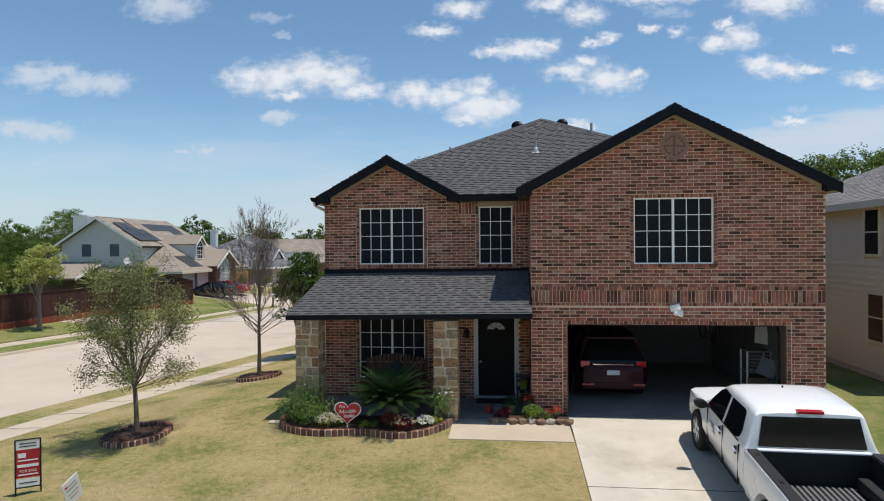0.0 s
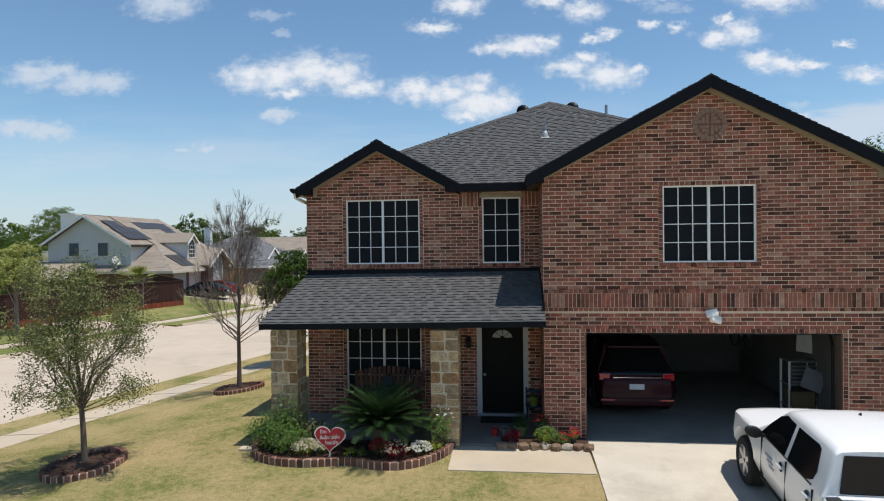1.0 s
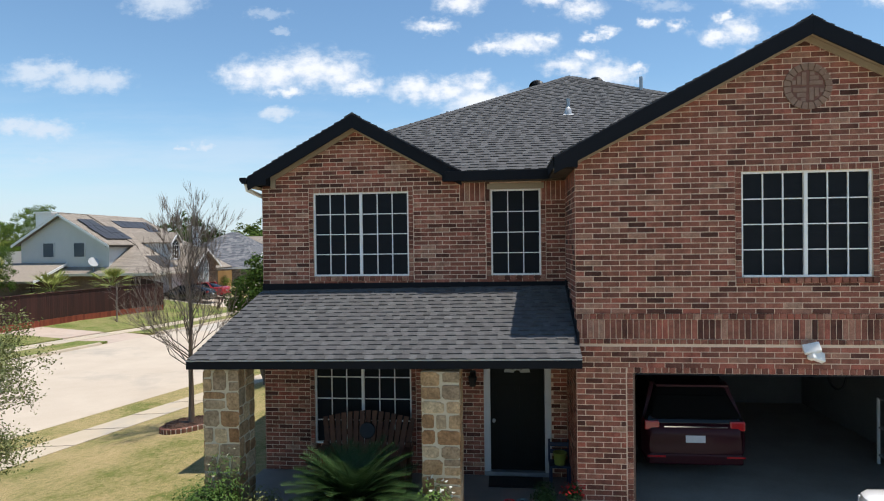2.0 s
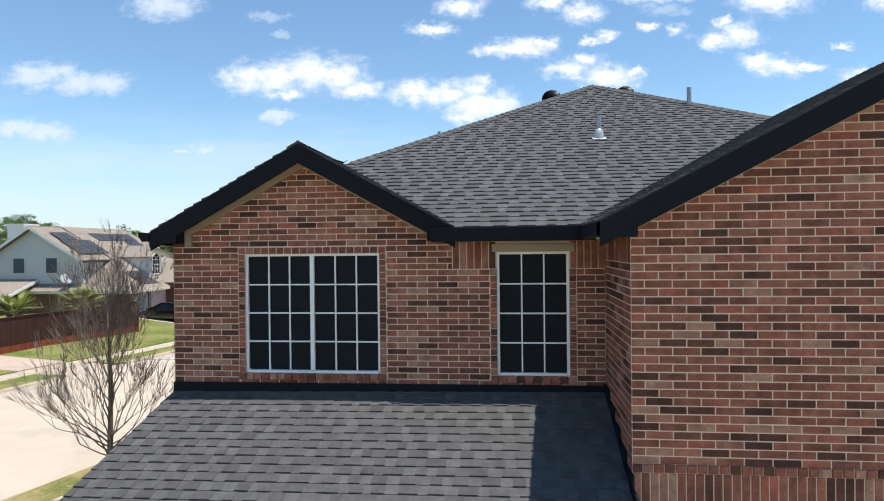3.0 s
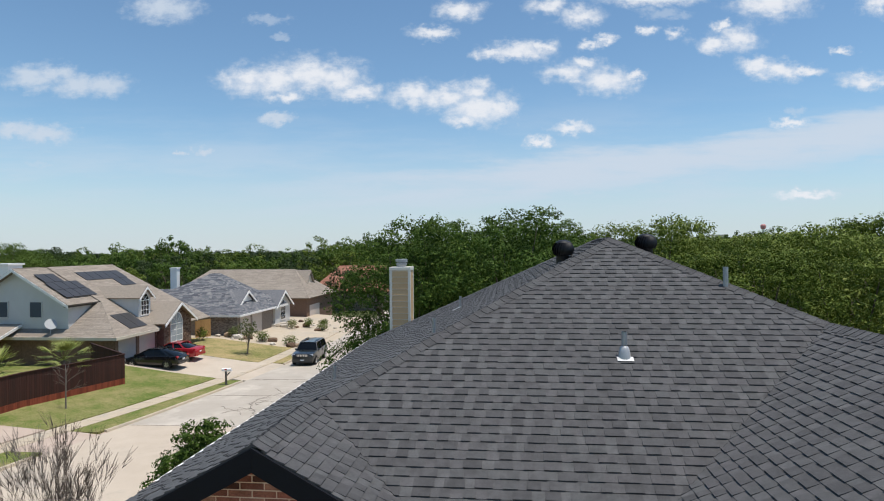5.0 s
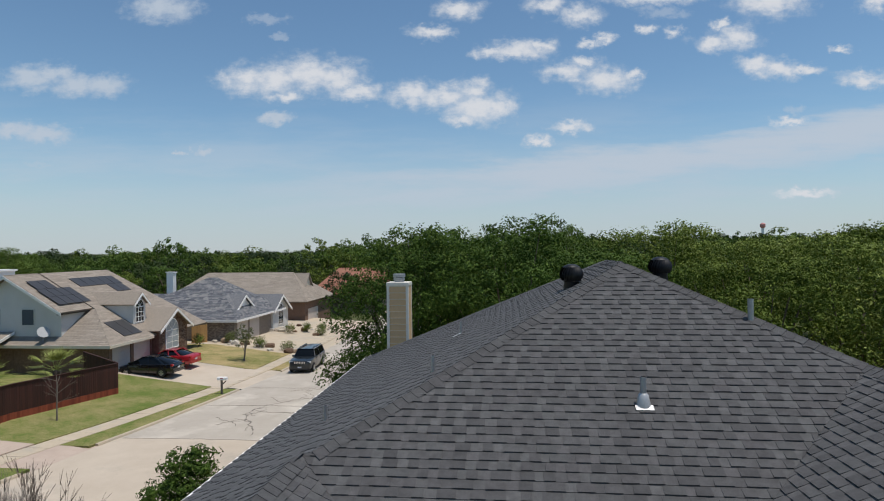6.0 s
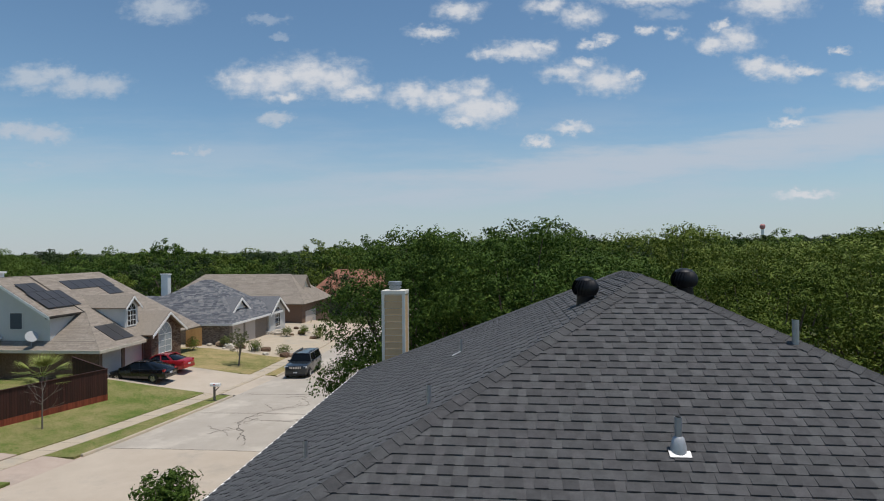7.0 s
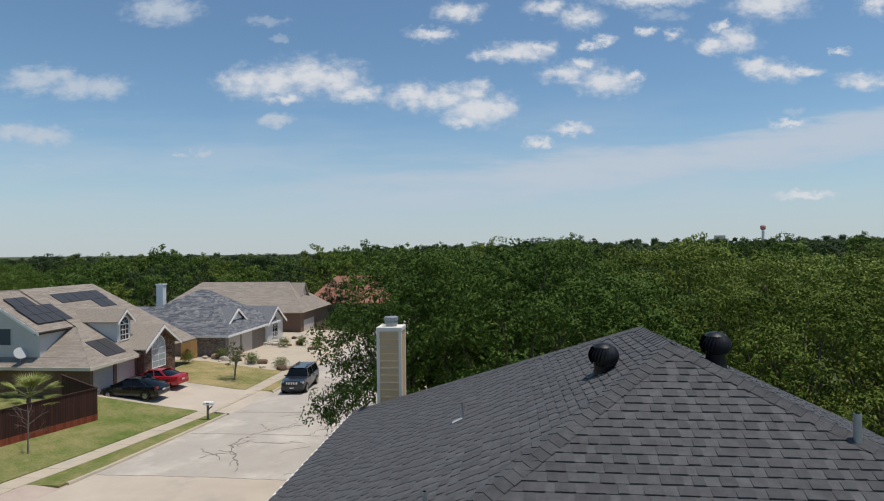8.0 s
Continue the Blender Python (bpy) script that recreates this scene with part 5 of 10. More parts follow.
def stone_column(x0, x1, y0, y1, z0, z1, seed, label):
    """A square pier faced with irregular flat stones in wide joints."""
    rnd = random.Random(seed)
    col = thing("stone_column", label, "column", ((x0 + x1) / 2, (y0 + y1) / 2, z0), world=True, group="porch columns")
    part("core", Geo().box(x0 + 0.02, x1 - 0.02, y0 + 0.02, y1 - 0.02, z0, z1), M_stone_joint, col)
    sides = [(lambda u, z, d: (u, y0 + 0.02 - d, z), x0, x1, False), (lambda u, z, d: (u, y1 - 0.02 + d, z), x0, x1, True), (lambda u, z, d: (x0 + 0.02 - d, u, z), y0, y1, True), (lambda u, z, d: (x1 - 0.02 + d, u, z), y0, y1, False)]
    for at, a, b, flip in sides:
        # uneven rows of two or three blocky stones, some rows split again
        cells, z = [], z0
        while z < z1 - 0.02:
            h = min(rnd.uniform(0.17, 0.33), z1 - z)
            if z1 - z - h < 0.1:
                h = z1 - z
            cutsu = [a] + sorted(a + (b - a) * q for q in rnd.choice(((rnd.uniform(0.3, 0.7),), (rnd.uniform(0.25, 0.4), rnd.uniform(0.6, 0.75)), (rnd.uniform(0.35, 0.65),)))) + [b]
            for p, q in zip(cutsu, cutsu[1:]):
                if h > 0.24 and rnd.random() < 0.4:
                    k = h * rnd.uniform(0.35, 0.65)
                    cells += [(p, q, z, z + k), (p, q, z + k, z + h)]
                else:
                    cells.append((p, q, z, z + h))
            z += h
        for p, q, za, zb in cells:
            j = lambda lo: rnd.uniform(lo, lo + 0.02)
            e0, e1 = (0.003 if p == a else 0.006), (0.003 if q == b else 0.006)
            poly = [(p + j(e0), za + j(0.003)), (q - j(e1), za + j(0.003)), (q - j(e1), zb - j(0.003)), (p + j(e0), zb - j(0.003))]
            cx, cz = (p + q) / 2, (za + zb) / 2
            # worn corners: each becomes two points
            pts = []
            for i in range(4):
                v, w, l = poly[i], poly[(i + 1) % 4], poly[i - 1]
                f = rnd.uniform(0.05, 0.2)
                pts += [(lerp(v[0], l[0], f), lerp(v[1], l[1], f)), (lerp(v[0], w[0], f), lerp(v[1], w[1], f))]
            if flip:
                pts.reverse()
            d = rnd.uniform(0.008, 0.016)
            n = len(pts)
            vs = [at(u, q_, 0) for u, q_ in pts] + [at(u, q_, d * 0.7) for u, q_ in pts] + [at(lerp(u, cx, 0.1), lerp(q_, cz, 0.1), d) for u, q_ in pts]
            part("stone", Geo().add(vs, [(i, (i + 1) % n, n + (i + 1) % n, n + i) for i in range(n)] + [(n + i, n + (i + 1) % n, 2 * n + (i + 1) % n, 2 * n + i) for i in range(n)] + [tuple(range(2 * n, 3 * n))]), M_stone_one, col)
    return col


M_stone_one = pieces("limestone_single", [(0.0, (0.30, 0.15, 0.07)), (0.2, (0.42, 0.26, 0.14)), (0.45, (0.54, 0.375, 0.22)), (0.62, (0.33, 0.235, 0.155)), (0.85, (0.62, 0.46, 0.285)), (1.0, (0.38, 0.20, 0.09))], island=False, fine=30, blotch=0.5, bump=0.6)
stone_column(-5.46, -4.88, 15.74, 16.32, -0.05, 2.405, 3, "square column of tan and grey stones at the porch corner")
stone_column(-2.18, -1.60, 15.74, 16.32, -0.05, 2.405, 8, "square column of tan and grey stones beside the front door")

# planting bed with a scalloped brick edge
BED = [(-5.62, 15.95), (-5.66, 15.45), (-5.45, 15.02), (-5.0, 14.78), (-4.45, 14.72), (-3.95, 14.80), (-3.55, 14.86), (-3.1, 14.72), (-2.65, 14.72), (-2.2, 14.95), (-1.9, 15.35), (-1.72, 15.85)]


def along(points, step):
    """Points at even steps on a smooth curve through the given ones."""
    P = [Vector((*p, 0)) for p in points]
    dense = []
    for i in range(len(P) - 1):
        p0, p1, p2, p3 = P[max(i - 1, 0)], P[i], P[i + 1], P[min(i + 2, len(P) - 1)]
        for k in range(16):
            t = k / 16
            dense.append(0.5 * ((2 * p1) + (p2 - p0) * t + (2 * p0 - 5 * p1 + 4 * p2 - p3) * t * t + (3 * p1 - p0 - 3 * p2 + p3) * t ** 3))
    dense.append(P[-1])
    out, acc = [dense[0]], 0.0
    for a, b in zip(dense, dense[1:]):
        acc += (b - a).length
        if acc >= step:
            out.append(b)
            acc = 0.0
    return out


EDGE_STOPS = [(0.0, (0.11, 0.05, 0.035)), (0.4, (0.19, 0.085, 0.06)), (0.75, (0.25, 0.12, 0.085)), (1.0, (0.33, 0.20, 0.15))]
M_edge_brick = pieces("edging_brick", EDGE_STOPS, island=False, blotch=0.4)
M_edge_mortar = surf("edging_mortar", (0.52, 0.45, 0.37), (0.68, 0.6, 0.5), 9, 120, 0.95, 0.3)


def brick_edging(owner, pts, z_of, h=0.15, closed=False):
    """Bricks on end in pale mortar along a line."""
    n = len(pts)
    gm = Geo()
    for i in range(n if closed else n - 1):
        a, b = pts[i], pts[(i + 1) % n]
        d = (b - a)
        s = Vector((d.y, -d.x, 0)).normalized()
        za, zb = z_of(a.x, a.y), z_of(b.x, b.y)
        gm.prism([a + s * 0.045 + Vector((0, 0, za - 0.12)), b + s * 0.045 + Vector((0, 0, zb - 0.12)), b + s * 0.045 + Vector((0, 0, zb + h - 0.012)), a + s * 0.045 + Vector((0, 0, za + h - 0.012))], -s * 0.09)
        g = Geo()
        e = d.normalized()
        c = (a + b) / 2
        w, zz = d.length / 2 - 0.012, (za + zb) / 2
        o = c - e * w + s * 0.055 + Vector((0, 0, zz - 0.08))
        g.prism([o, o + e * 2 * w, o + e * 2 * w + Vector((0, 0, h + 0.08)), o + Vector((0, 0, h + 0.08))], -s * 0.11)
        part("brick", g, M_edge_brick, owner, bevel=0.008)
    part("mortar", gm, M_edge_mortar, owner)


bed_pts = along(BED, 0.115)
bed = thing("flower_bed", "curved flower bed of dark mulch with a brick edge", "flower bed", (-3.7, 15.4, 0.05), world=True, kind="structure")
brick_edging(bed, bed_pts, yard_z, 0.14)
g = Geo()
ctr = Vector((-3.65, 15.55, 0.17))
m = len(bed_pts)
rows = [[tuple(p.lerp(Vector((lerp(-5.5, -1.75, i / (m - 1)), 15.92, 0)), t).to_tuple()[:2]) + (0.15 + 0.05 * math.sin(3 * t + i * 0.7) * t * (1 - t) * 2,) for i, p in enumerate(bed_pts)] for t in (0.0, 0.2, 0.4, 0.6, 0.8, 1.0)]
g.sheet([[(x, y, z) for x, y, z in r] for r in rows])
part("mulch", g, M_mulch, bed, "dark bark mulch", smooth="all")
rnd = random.Random(4)
g = Geo()
for _ in range(900):
    i = rnd.randrange(m)
    t = rnd.random()
    p = bed_pts[i].lerp(Vector((lerp(-5.5, -1.75, i / (m - 1)), 15.92, 0)), t)
    leaf_chip = rnd.uniform(0.02, 0.05)
    c = Vector((p.x, p.y, 0.165 + rnd.uniform(0, 0.03)))
    d = Vector((rnd.uniform(-1, 1), rnd.uniform(-1, 1), rnd.uniform(-0.4, 0.4))).normalized()
    g.beam(c - d * leaf_chip, c + d * leaf_chip, 0.015, 0.008)
part("bark_chip", g, M_mulch, bed, kind="stuff")


def simple_leaf(g, c, n, size, rnd):
    n = n.normalized()
    a = n.orthogonal().normalized()
    a.rotate(Matrix.Rotation(rnd.uniform(0, 6.283), 3, n))
    b = n.cross(a)
    l, w = size * rnd.uniform(0.75, 1.25), size * rnd.uniform(0.4, 0.6)
    k = n * (-size * 0.12)
    g.add([c - a * l / 2, c + b * w / 2 + k, c + a * l / 2, c - b * w / 2 + k], [(0, 1, 2), (0, 2, 3)])


def bush(name, label, x, y, z, r, h, n, leaf, mat_leaf, seed, flowers=None, nfl=0, stems=7):
    """A low shrub: stems from one root, many leaves, and a bloom colour where it has one."""
    rnd = random.Random(seed)
    t = thing(name, label, "plant", (x, y, z), group="bed plants")
    w, g, f = Geo(), Geo(), Geo()
    tips = []
    for i in range(stems):
        a, q = 6.283 * i / stems + rnd.uniform(-0.3, 0.3), rnd.uniform(0.3, 0.9)
        tip = Vector((math.cos(a) * r * q, math.sin(a) * r * q, h * rnd.uniform(0.65, 1.0)))
        w.tube([(0, 0, -0.03), tip * 0.5 + Vector((0, 0, 0.05)), tip], [0.012, 0.008, 0.003], 5)
        tips.append(tip)
    for i in range(n):
        d = Vector((rnd.gauss(0, 1), rnd.gauss(0, 1), rnd.gauss(0.3, 0.8))).normalized()
        q = rnd.random() ** 0.4
        c = Vector((d.x * r * q, d.y * r * q, h * 0.52 + d.z * h * 0.5 * q))
        c += Vector((rnd.gauss(0, 0.06), rnd.gauss(0, 0.06), rnd.gauss(0, 0.05))) * (r / 0.4)
        c.z = max(c.z, 0.02)
        simple_leaf(g, c, d + Vector((rnd.uniform(-0.7, 0.7), rnd.uniform(-0.7, 0.7), 0.6)), leaf, rnd)
        if flowers and i < nfl:
            cc = Vector((d.x * r * (0.85 + 0.2 * q), d.y * r * (0.85 + 0.2 * q), h * 0.6 + abs(d.z) * h * 0.5))
            for _ in range(3):
                simple_leaf(f, cc + Vector((rnd.gauss(0, 0.012), rnd.gauss(0, 0.012), rnd.gauss(0, 0.012))), Vector((rnd.uniform(-1, 1), rnd.uniform(-1.2, 0.5), 1)), leaf * 1.05, rnd)
    part("stem", w, M_bark, t)
    part("foliage", g, mat_leaf, t)
    if flowers:
        part("bloom", f, flowers, t)
    return t


M_box_leaf = leaf_mat("shrub_leaf", [(0, (0.04, 0.075, 0.014)), (0.5, (0.085, 0.15, 0.03)), (1, (0.16, 0.24, 0.06))])
M_dark_leaf = leaf_mat("dark_leaf", [(0, (0.012, 0.028, 0.008)), (0.5, (0.025, 0.05, 0.014)), (1, (0.05, 0.085, 0.022))])
M_red_leaf = leaf_mat("red_leaf", [(0, (0.10, 0.008, 0.014)), (0.5, (0.22, 0.018, 0.028)), (1, (0.36, 0.05, 0.05))])
M_white_petal = leaf_mat("white_petal", [(0, (0.55, 0.52, 0.42)), (1, (0.78, 0.76, 0.66))])
M_cream_leaf = leaf_mat("cream_leaf", [(0, (0.30, 0.28, 0.16)), (0.6, (0.50, 0.46, 0.33)), (1, (0.62, 0.5, 0.45))])
M_yellow_leaf = leaf_mat("lime_leaf", [(0, (0.16, 0.20, 0.02)), (1, (0.34, 0.36, 0.05))])
M_red_petal = leaf_mat("red_petal", [(0, (0.30, 0.008, 0.012)), (1, (0.55, 0.03, 0.03))])
bush("shrub", "dense bright green shrub at the bed's end", -5.22, 15.30, 0.12, 0.50, 0.72, 2600, 0.055, M_box_leaf, 1, stems=12)
bush("shrub", "dense bright green shrub at the bed's end", -4.85, 15.12, 0.12, 0.38, 0.55, 1500, 0.05, M_box_leaf, 2, stems=10)
bush("rose_bush", "leggy rose bush with pale tips by the stone column", -5.05, 15.55, 0.12, 0.34, 1.12, 620, 0.05, M_box_leaf, 3, M_cream_leaf, 9, stems=12)
bush("flowering_plant", "low cream and pink flowering plant", -4.50, 15.02, 0.14, 0.24, 0.26, 420, 0.045, M_yellow_leaf, 4, M_cream_leaf, 130)
bush("flowering_plant", "low cream and pink flowering plant", -4.22, 15.1, 0.14, 0.18, 0.2, 260, 0.05, M_box_leaf, 5, M_cream_leaf, 150)
bush("small_plant", "small green bedding plant", -3.62, 15.0, 0.14, 0.13, 0.16, 140, 0.05, M_yellow_leaf, 6)
bush("small_plant", "small green bedding plant", -3.40, 14.98, 0.14, 0.12, 0.2, 120, 0.04, M_box_leaf, 7)
bush("coleus", "dark red leafed bedding plant", -3.02, 14.98, 0.14, 0.2, 0.32, 320, 0.05, M_dark_leaf, 8, M_red_leaf, 120)
bush("coleus", "bright red leafed bedding plant", -2.75, 14.98, 0.14, 0.26, 0.28, 380, 0.05, M_red_leaf, 9, M_cream_leaf, 60)
bush("flowering_plant", "small white flowering plant", -2.3, 15.2, 0.14, 0.2, 0.2, 260, 0.045, M_box_leaf, 10, M_white_petal, 130)
bush("flowering_plant", "yellow green bedding plant", -2.08, 15.38, 0.14, 0.17, 0.2, 240, 0.045, M_yellow_leaf, 11)
bush("rose_bush", "green rose bush with small white blooms", -1.98, 15.6, 0.14, 0.28, 0.74, 620, 0.055, M_box_leaf, 12, M_white_petal, 10, stems=9)
bush("shrub", "grey green shrub behind the heart sign", -4.55, 15.75, 0.12, 0.3, 0.55, 500, 0.05, M_leaf_pale, 13)


def sago(x, y, z, seed):
    """A sago palm: a stout stem and arching fronds with fine leaflets."""
    rnd = random.Random(seed)
    t = thing("sago_palm", "large dark green sago palm with arching fronds", "plant", (x, y, z), group="bed plants")
    part("stem", Geo().lathe([(0.17, -0.05), (0.19, 0.1), (0.17, 0.3), (0.12, 0.42), (0.0, 0.46)], 12), M_bark, t, smooth=True)
    for i in range(90):
        a = 6.283 * i * 0.381966 + rnd.uniform(-0.1, 0.1)
        rise = lerp(1.45, 0.42, (i / 89) ** 0.9)
        ln = rnd.uniform(0.92, 1.16)
        g = Geo()
        pts = []
        n = 12
        p, el = Vector((0, 0, 0.4)), rise
        for k in range(n + 1):
            pts.append(p.copy())
            p = p + Vector((math.cos(a) * math.cos(el), math.sin(a) * math.cos(el), math.sin(el))) * (ln / n)
            el -= 0.078
        g.tube(pts, [0.011 * (1 - 0.8 * k / n) for k in range(n + 1)], 4, False)
        side = Vector((-math.sin(a), math.cos(a), 0))
        for k in range(1, n + 1):
            for half in (0.0, 0.33, 0.66):
                if k == n and half > 0:
                    continue
                c = pts[k].lerp(pts[min(k + 1, n)], half)
                d = (pts[min(k + 1, n)] - pts[k - 1]).normalized()
                l = 0.17 * math.sin(math.pi * min(0.97, (k + half) / (n + 1.3)) ** 0.7) + 0.03
                for s in (-1, 1):
                    tip = c + side * s * l + d * l * 0.55 + Vector((0, 0, 0.03))
                    w = d * 0.011
                    g.add([c - w, c + w, tip], [(0, 1, 2)])
        part("frond", g, M_sago, t)
    return t


M_sago = leaf_mat("sago_leaf", [(0, (0.012, 0.03, 0.010)), (0.5, (0.028, 0.058, 0.018)), (1, (0.065, 0.105, 0.04))], 0.15, 0.32)
sago(-3.1, 15.45, 0.12, 6)


# heart-shaped sign
def text_part(body, size, at, parent, material, name="lettering", depth=0.002):
    cu = bpy.data.curves.new(name, "FONT")
    cu.body, cu.size, cu.extrude, cu.align_x, cu.align_y = body, size, depth, "CENTER", "CENTER"
    tmp = bpy.data.objects.new(name, cu)
    scene.collection.objects.link(tmp)
    me = bpy.data.meshes.new_from_object(tmp.evaluated_get(bpy.context.evaluated_depsgraph_get()))
    bpy.data.objects.remove(tmp)
    me.materials.clear()
    me.materials.append(material)
    ob = new(name, me)
    ob.parent, ob.matrix_basis = parent, at
    return ob


M_red_sign = surf("red_sign_paint", (0.34, 0.012, 0.022), (0.42, 0.018, 0.03), 6, 60, 0.4, 0.02)
M_sign_white = surf("white_sign_paint", (0.72, 0.70, 0.68), (0.80, 0.78, 0.76), 6, 60, 0.45, 0.02)
heart = thing("heart_sign", "red heart-shaped garden sign with white lettering on a stake", "garden sign", (-3.97, 14.83, 0.1), -6, pitch=-6)


def heart_poly(s, y):
    out = []
    for i in range(40):
        t = 2 * math.pi * i / 40
        out.append((s * 16 * math.sin(t) ** 3 / 16, y, s * (13 * math.cos(t) - 5 * math.cos(2 * t) - 2 * math.cos(3 * t) - math.cos(4 * t)) / 16 * 0.86))
    return out


g = Geo().prism([(x, y, z + 0.42) for x, y, z in heart_poly(0.315, 0.0)], (0, 0.012, 0))
part("border", g, M_sign_white, heart, "white rim")
g = Geo().prism([(x, y, z + 0.42) for x, y, z in heart_poly(0.29, -0.006)], (0, 0.006, 0))
face = part("panel", g, M_red_sign, heart)
for body, z, x in (("I'm", 0.525, -0.13), ("Adorable", 0.43, 0.0), ("Inside", 0.335, 0.04)):
    text_part(body, 0.108, pose(x, -0.009, z, 90, 0, 0) @ pose(0, 0, 0, 0, 0, 6), heart, M_sign_white)
part("stake", Geo().box(-0.012, 0.012, 0.013, 0.03, -0.15, 0.35), M_white, heart)


# tall slatted bench behind the palm
def bench():
    t = thing("porch_bench", "reddish brown fan-back wooden garden bench", "bench", (-3.35, 17.15, 0.13))
    rnd = random.Random(2)
    n = 15
    for i in range(n):
        u = (i - (n - 1) / 2) / ((n - 1) / 2)
        x = u * 0.72
        h = 1.12 + 0.10 * math.cos(u * 1.5) - 0.03 * abs(u)
        g = Geo().beam((x * 0.9, 0.12, 0.42), (x * 1.08, 0.36, h), 0.085, 0.02, (0, 1, 0))
        part("back_slat", g, M_cedar, t)
    for i in range(5):
        y = -0.34 + i * 0.105
        part("seat_slat", Geo().box(-0.68, 0.68, y, y + 0.09, 0.40, 0.425), M_cedar, t, bevel=0.005)
    for x in (-0.72, 0.72):
        for y in (-0.32, 0.22):
            part("leg", Geo().box(x - 0.045, x + 0.045, y - 0.045, y + 0.045, 0, 0.62 if y < 0 else 0.72), M_cedar, t, bevel=0.006)
        part("armrest", Geo().box(x - 0.07, x + 0.07, -0.4, 0.28, 0.62, 0.65), M_cedar, t, bevel=0.008)
    part("rail", Geo().box(-0.68, 0.68, -0.36, -0.33, 0.3, 0.4), M_cedar, t)
    part("medallion", Geo().lathe([(0, 0.0), (0.125, 0.0), (0.14, 0.012), (0.125, 0.024), (0, 0.024)], 22, pose(0, 0.245, 0.90, 72, 0, 0)), M_black, t, "dark round medallion")
    part("back_rail", Geo().beam((-0.74, 0.32, 0.85), (0.74, 0.32, 0.85), 0.03, 0.09), M_cedar, t)


M_cedar = surf("red_brown_timber", (0.07, 0.028, 0.016), (0.15, 0.065, 0.036), 5, 60, 0.7, 0.15, stretch=(6, 6, 0.7), random_amount=0.3)
bench()


# pots, door mat and stones by the door
def pot(x, y, z, r, h, m, label, plant=None, seed=1, petals=None):
    t = thing("flower_pot", label, "pot", (x, y, z), group="pots by the door")
    part("pot_body", Geo().lathe([(r * 0.7, 0), (r * 0.95, h * 0.85), (r * 1.06, h * 0.86), (r * 1.06, h), (r * 0.92, h), (r * 0.85, h * 0.85), (0, h * 0.85)], 18), m, t, smooth=True)
    part("soil", Geo().lathe([(r * 0.86, h * 0.86), (0, h * 0.88)], 14), M_mulch, t)
    if plant:
        rnd = random.Random(seed)
        g, f = Geo(), Geo()
        for i in range(260):
            d = Vector((rnd.gauss(0, 1), rnd.gauss(0, 1), abs(rnd.gauss(0.4, 0.8)))).normalized()
            c = Vector((d.x * r * 1.5, d.y * r * 1.5, h + d.z * r * 2.0)) * 1.0
            c = Vector((c.x * rnd.random() ** 0.5, c.y * rnd.random() ** 0.5, lerp(h, c.z, rnd.random() ** 0.5)))
            simple_leaf(g, c, d + Vector((0, 0, 0.5)), 0.06, rnd)
            if petals and i % 4 == 0:
                simple_leaf(f, c + d * 0.05 + Vector((0, 0, 0.03)), d + Vector((0, -0.5, 0.5)), 0.05, rnd)
        part("foliage", g, plant, t)
        if petals:
            part("bloom", f, petals, t)
    return t


M_red_pot = surf("red_glaze", (0.33, 0.02, 0.025), (0.42, 0.03, 0.035), 8, 60, 0.3, 0.03)
M_green_pot = surf("green_glaze", (0.07, 0.12, 0.05), (0.11, 0.17, 0.075), 8, 60, 0.35, 0.03)
M_teal_pot = surf("grey_teal_glaze", (0.09, 0.13, 0.13), (0.14, 0.19, 0.19), 8, 60, 0.4, 0.03)
M_dark_pot = surf("dark_pot", (0.03, 0.03, 0.03), (0.06, 0.055, 0.05), 8, 60, 0.5, 0.03)
pot(-0.93, 16.45, 0.13, 0.09, 0.16, M_red_pot, "small red pot on the porch")
pot(-0.72, 16.42, 0.13, 0.10, 0.18, M_teal_pot, "small grey-green pot on the porch")
pot(-0.40, 16.42, 0.13, 0.15, 0.24, M_green_pot, "green glazed pot with a leafy plant", M_dark_leaf, 2)
pot(0.02, 16.35, 0.10, 0.11, 0.34, M_dark_pot, "dark pot with red geraniums", M_dark_leaf, 3, M_red_petal)
pot(0.62, 15.98, 0.16, 0.07, 0.13, M_dark_pot, "small dark pot with pink flowers", M_box_leaf, 4, M_red_petal)
pot(-0.52, 16.1, 0.10, 0.08, 0.14, M_dark_pot, "small dark pot with a purple plant", M_red_leaf, 5)
solo("door_mat", Geo().box(-1.28, -0.35, 17.35, 17.82, 0.13, 0.148), surf("black_mat", (0.012, 0.011, 0.011), (0.03, 0.028, 0.026), 10, 200, 0.95, 0.6), "black door mat on the porch floor", "mat", bevel=0.004)
# a small blue child's chair and green tub by the door
t = thing("small_chair", "dark blue small chair beside the front door", "chair", (-0.08, 17.55, 0.13))
M_navy = surf("navy_paint", (0.012, 0.022, 0.05), (0.022, 0.036, 0.08), 8, 60, 0.5, 0.03)
for x in (-0.15, 0.15):
    for y in (-0.15, 0.15):
        part("leg", Geo().box(x - 0.018, x + 0.018, y - 0.018, y + 0.018, 0, 0.34), M_navy, t)
part("seat", Geo().box(-0.18, 0.18, -0.18, 0.18, 0.34, 0.37), M_navy, t, bevel=0.006)
for z in (0.48, 0.6):
    part("back_slat", Geo().box(-0.17, 0.17, 0.15, 0.17, z, z + 0.07), M_navy, t, bevel=0.004)
for x in (-0.165, 0.165):
    part("back_post", Geo().box(x - 0.018, x + 0.018, 0.142, 0.178, 0.37, 0.72), M_navy, t)
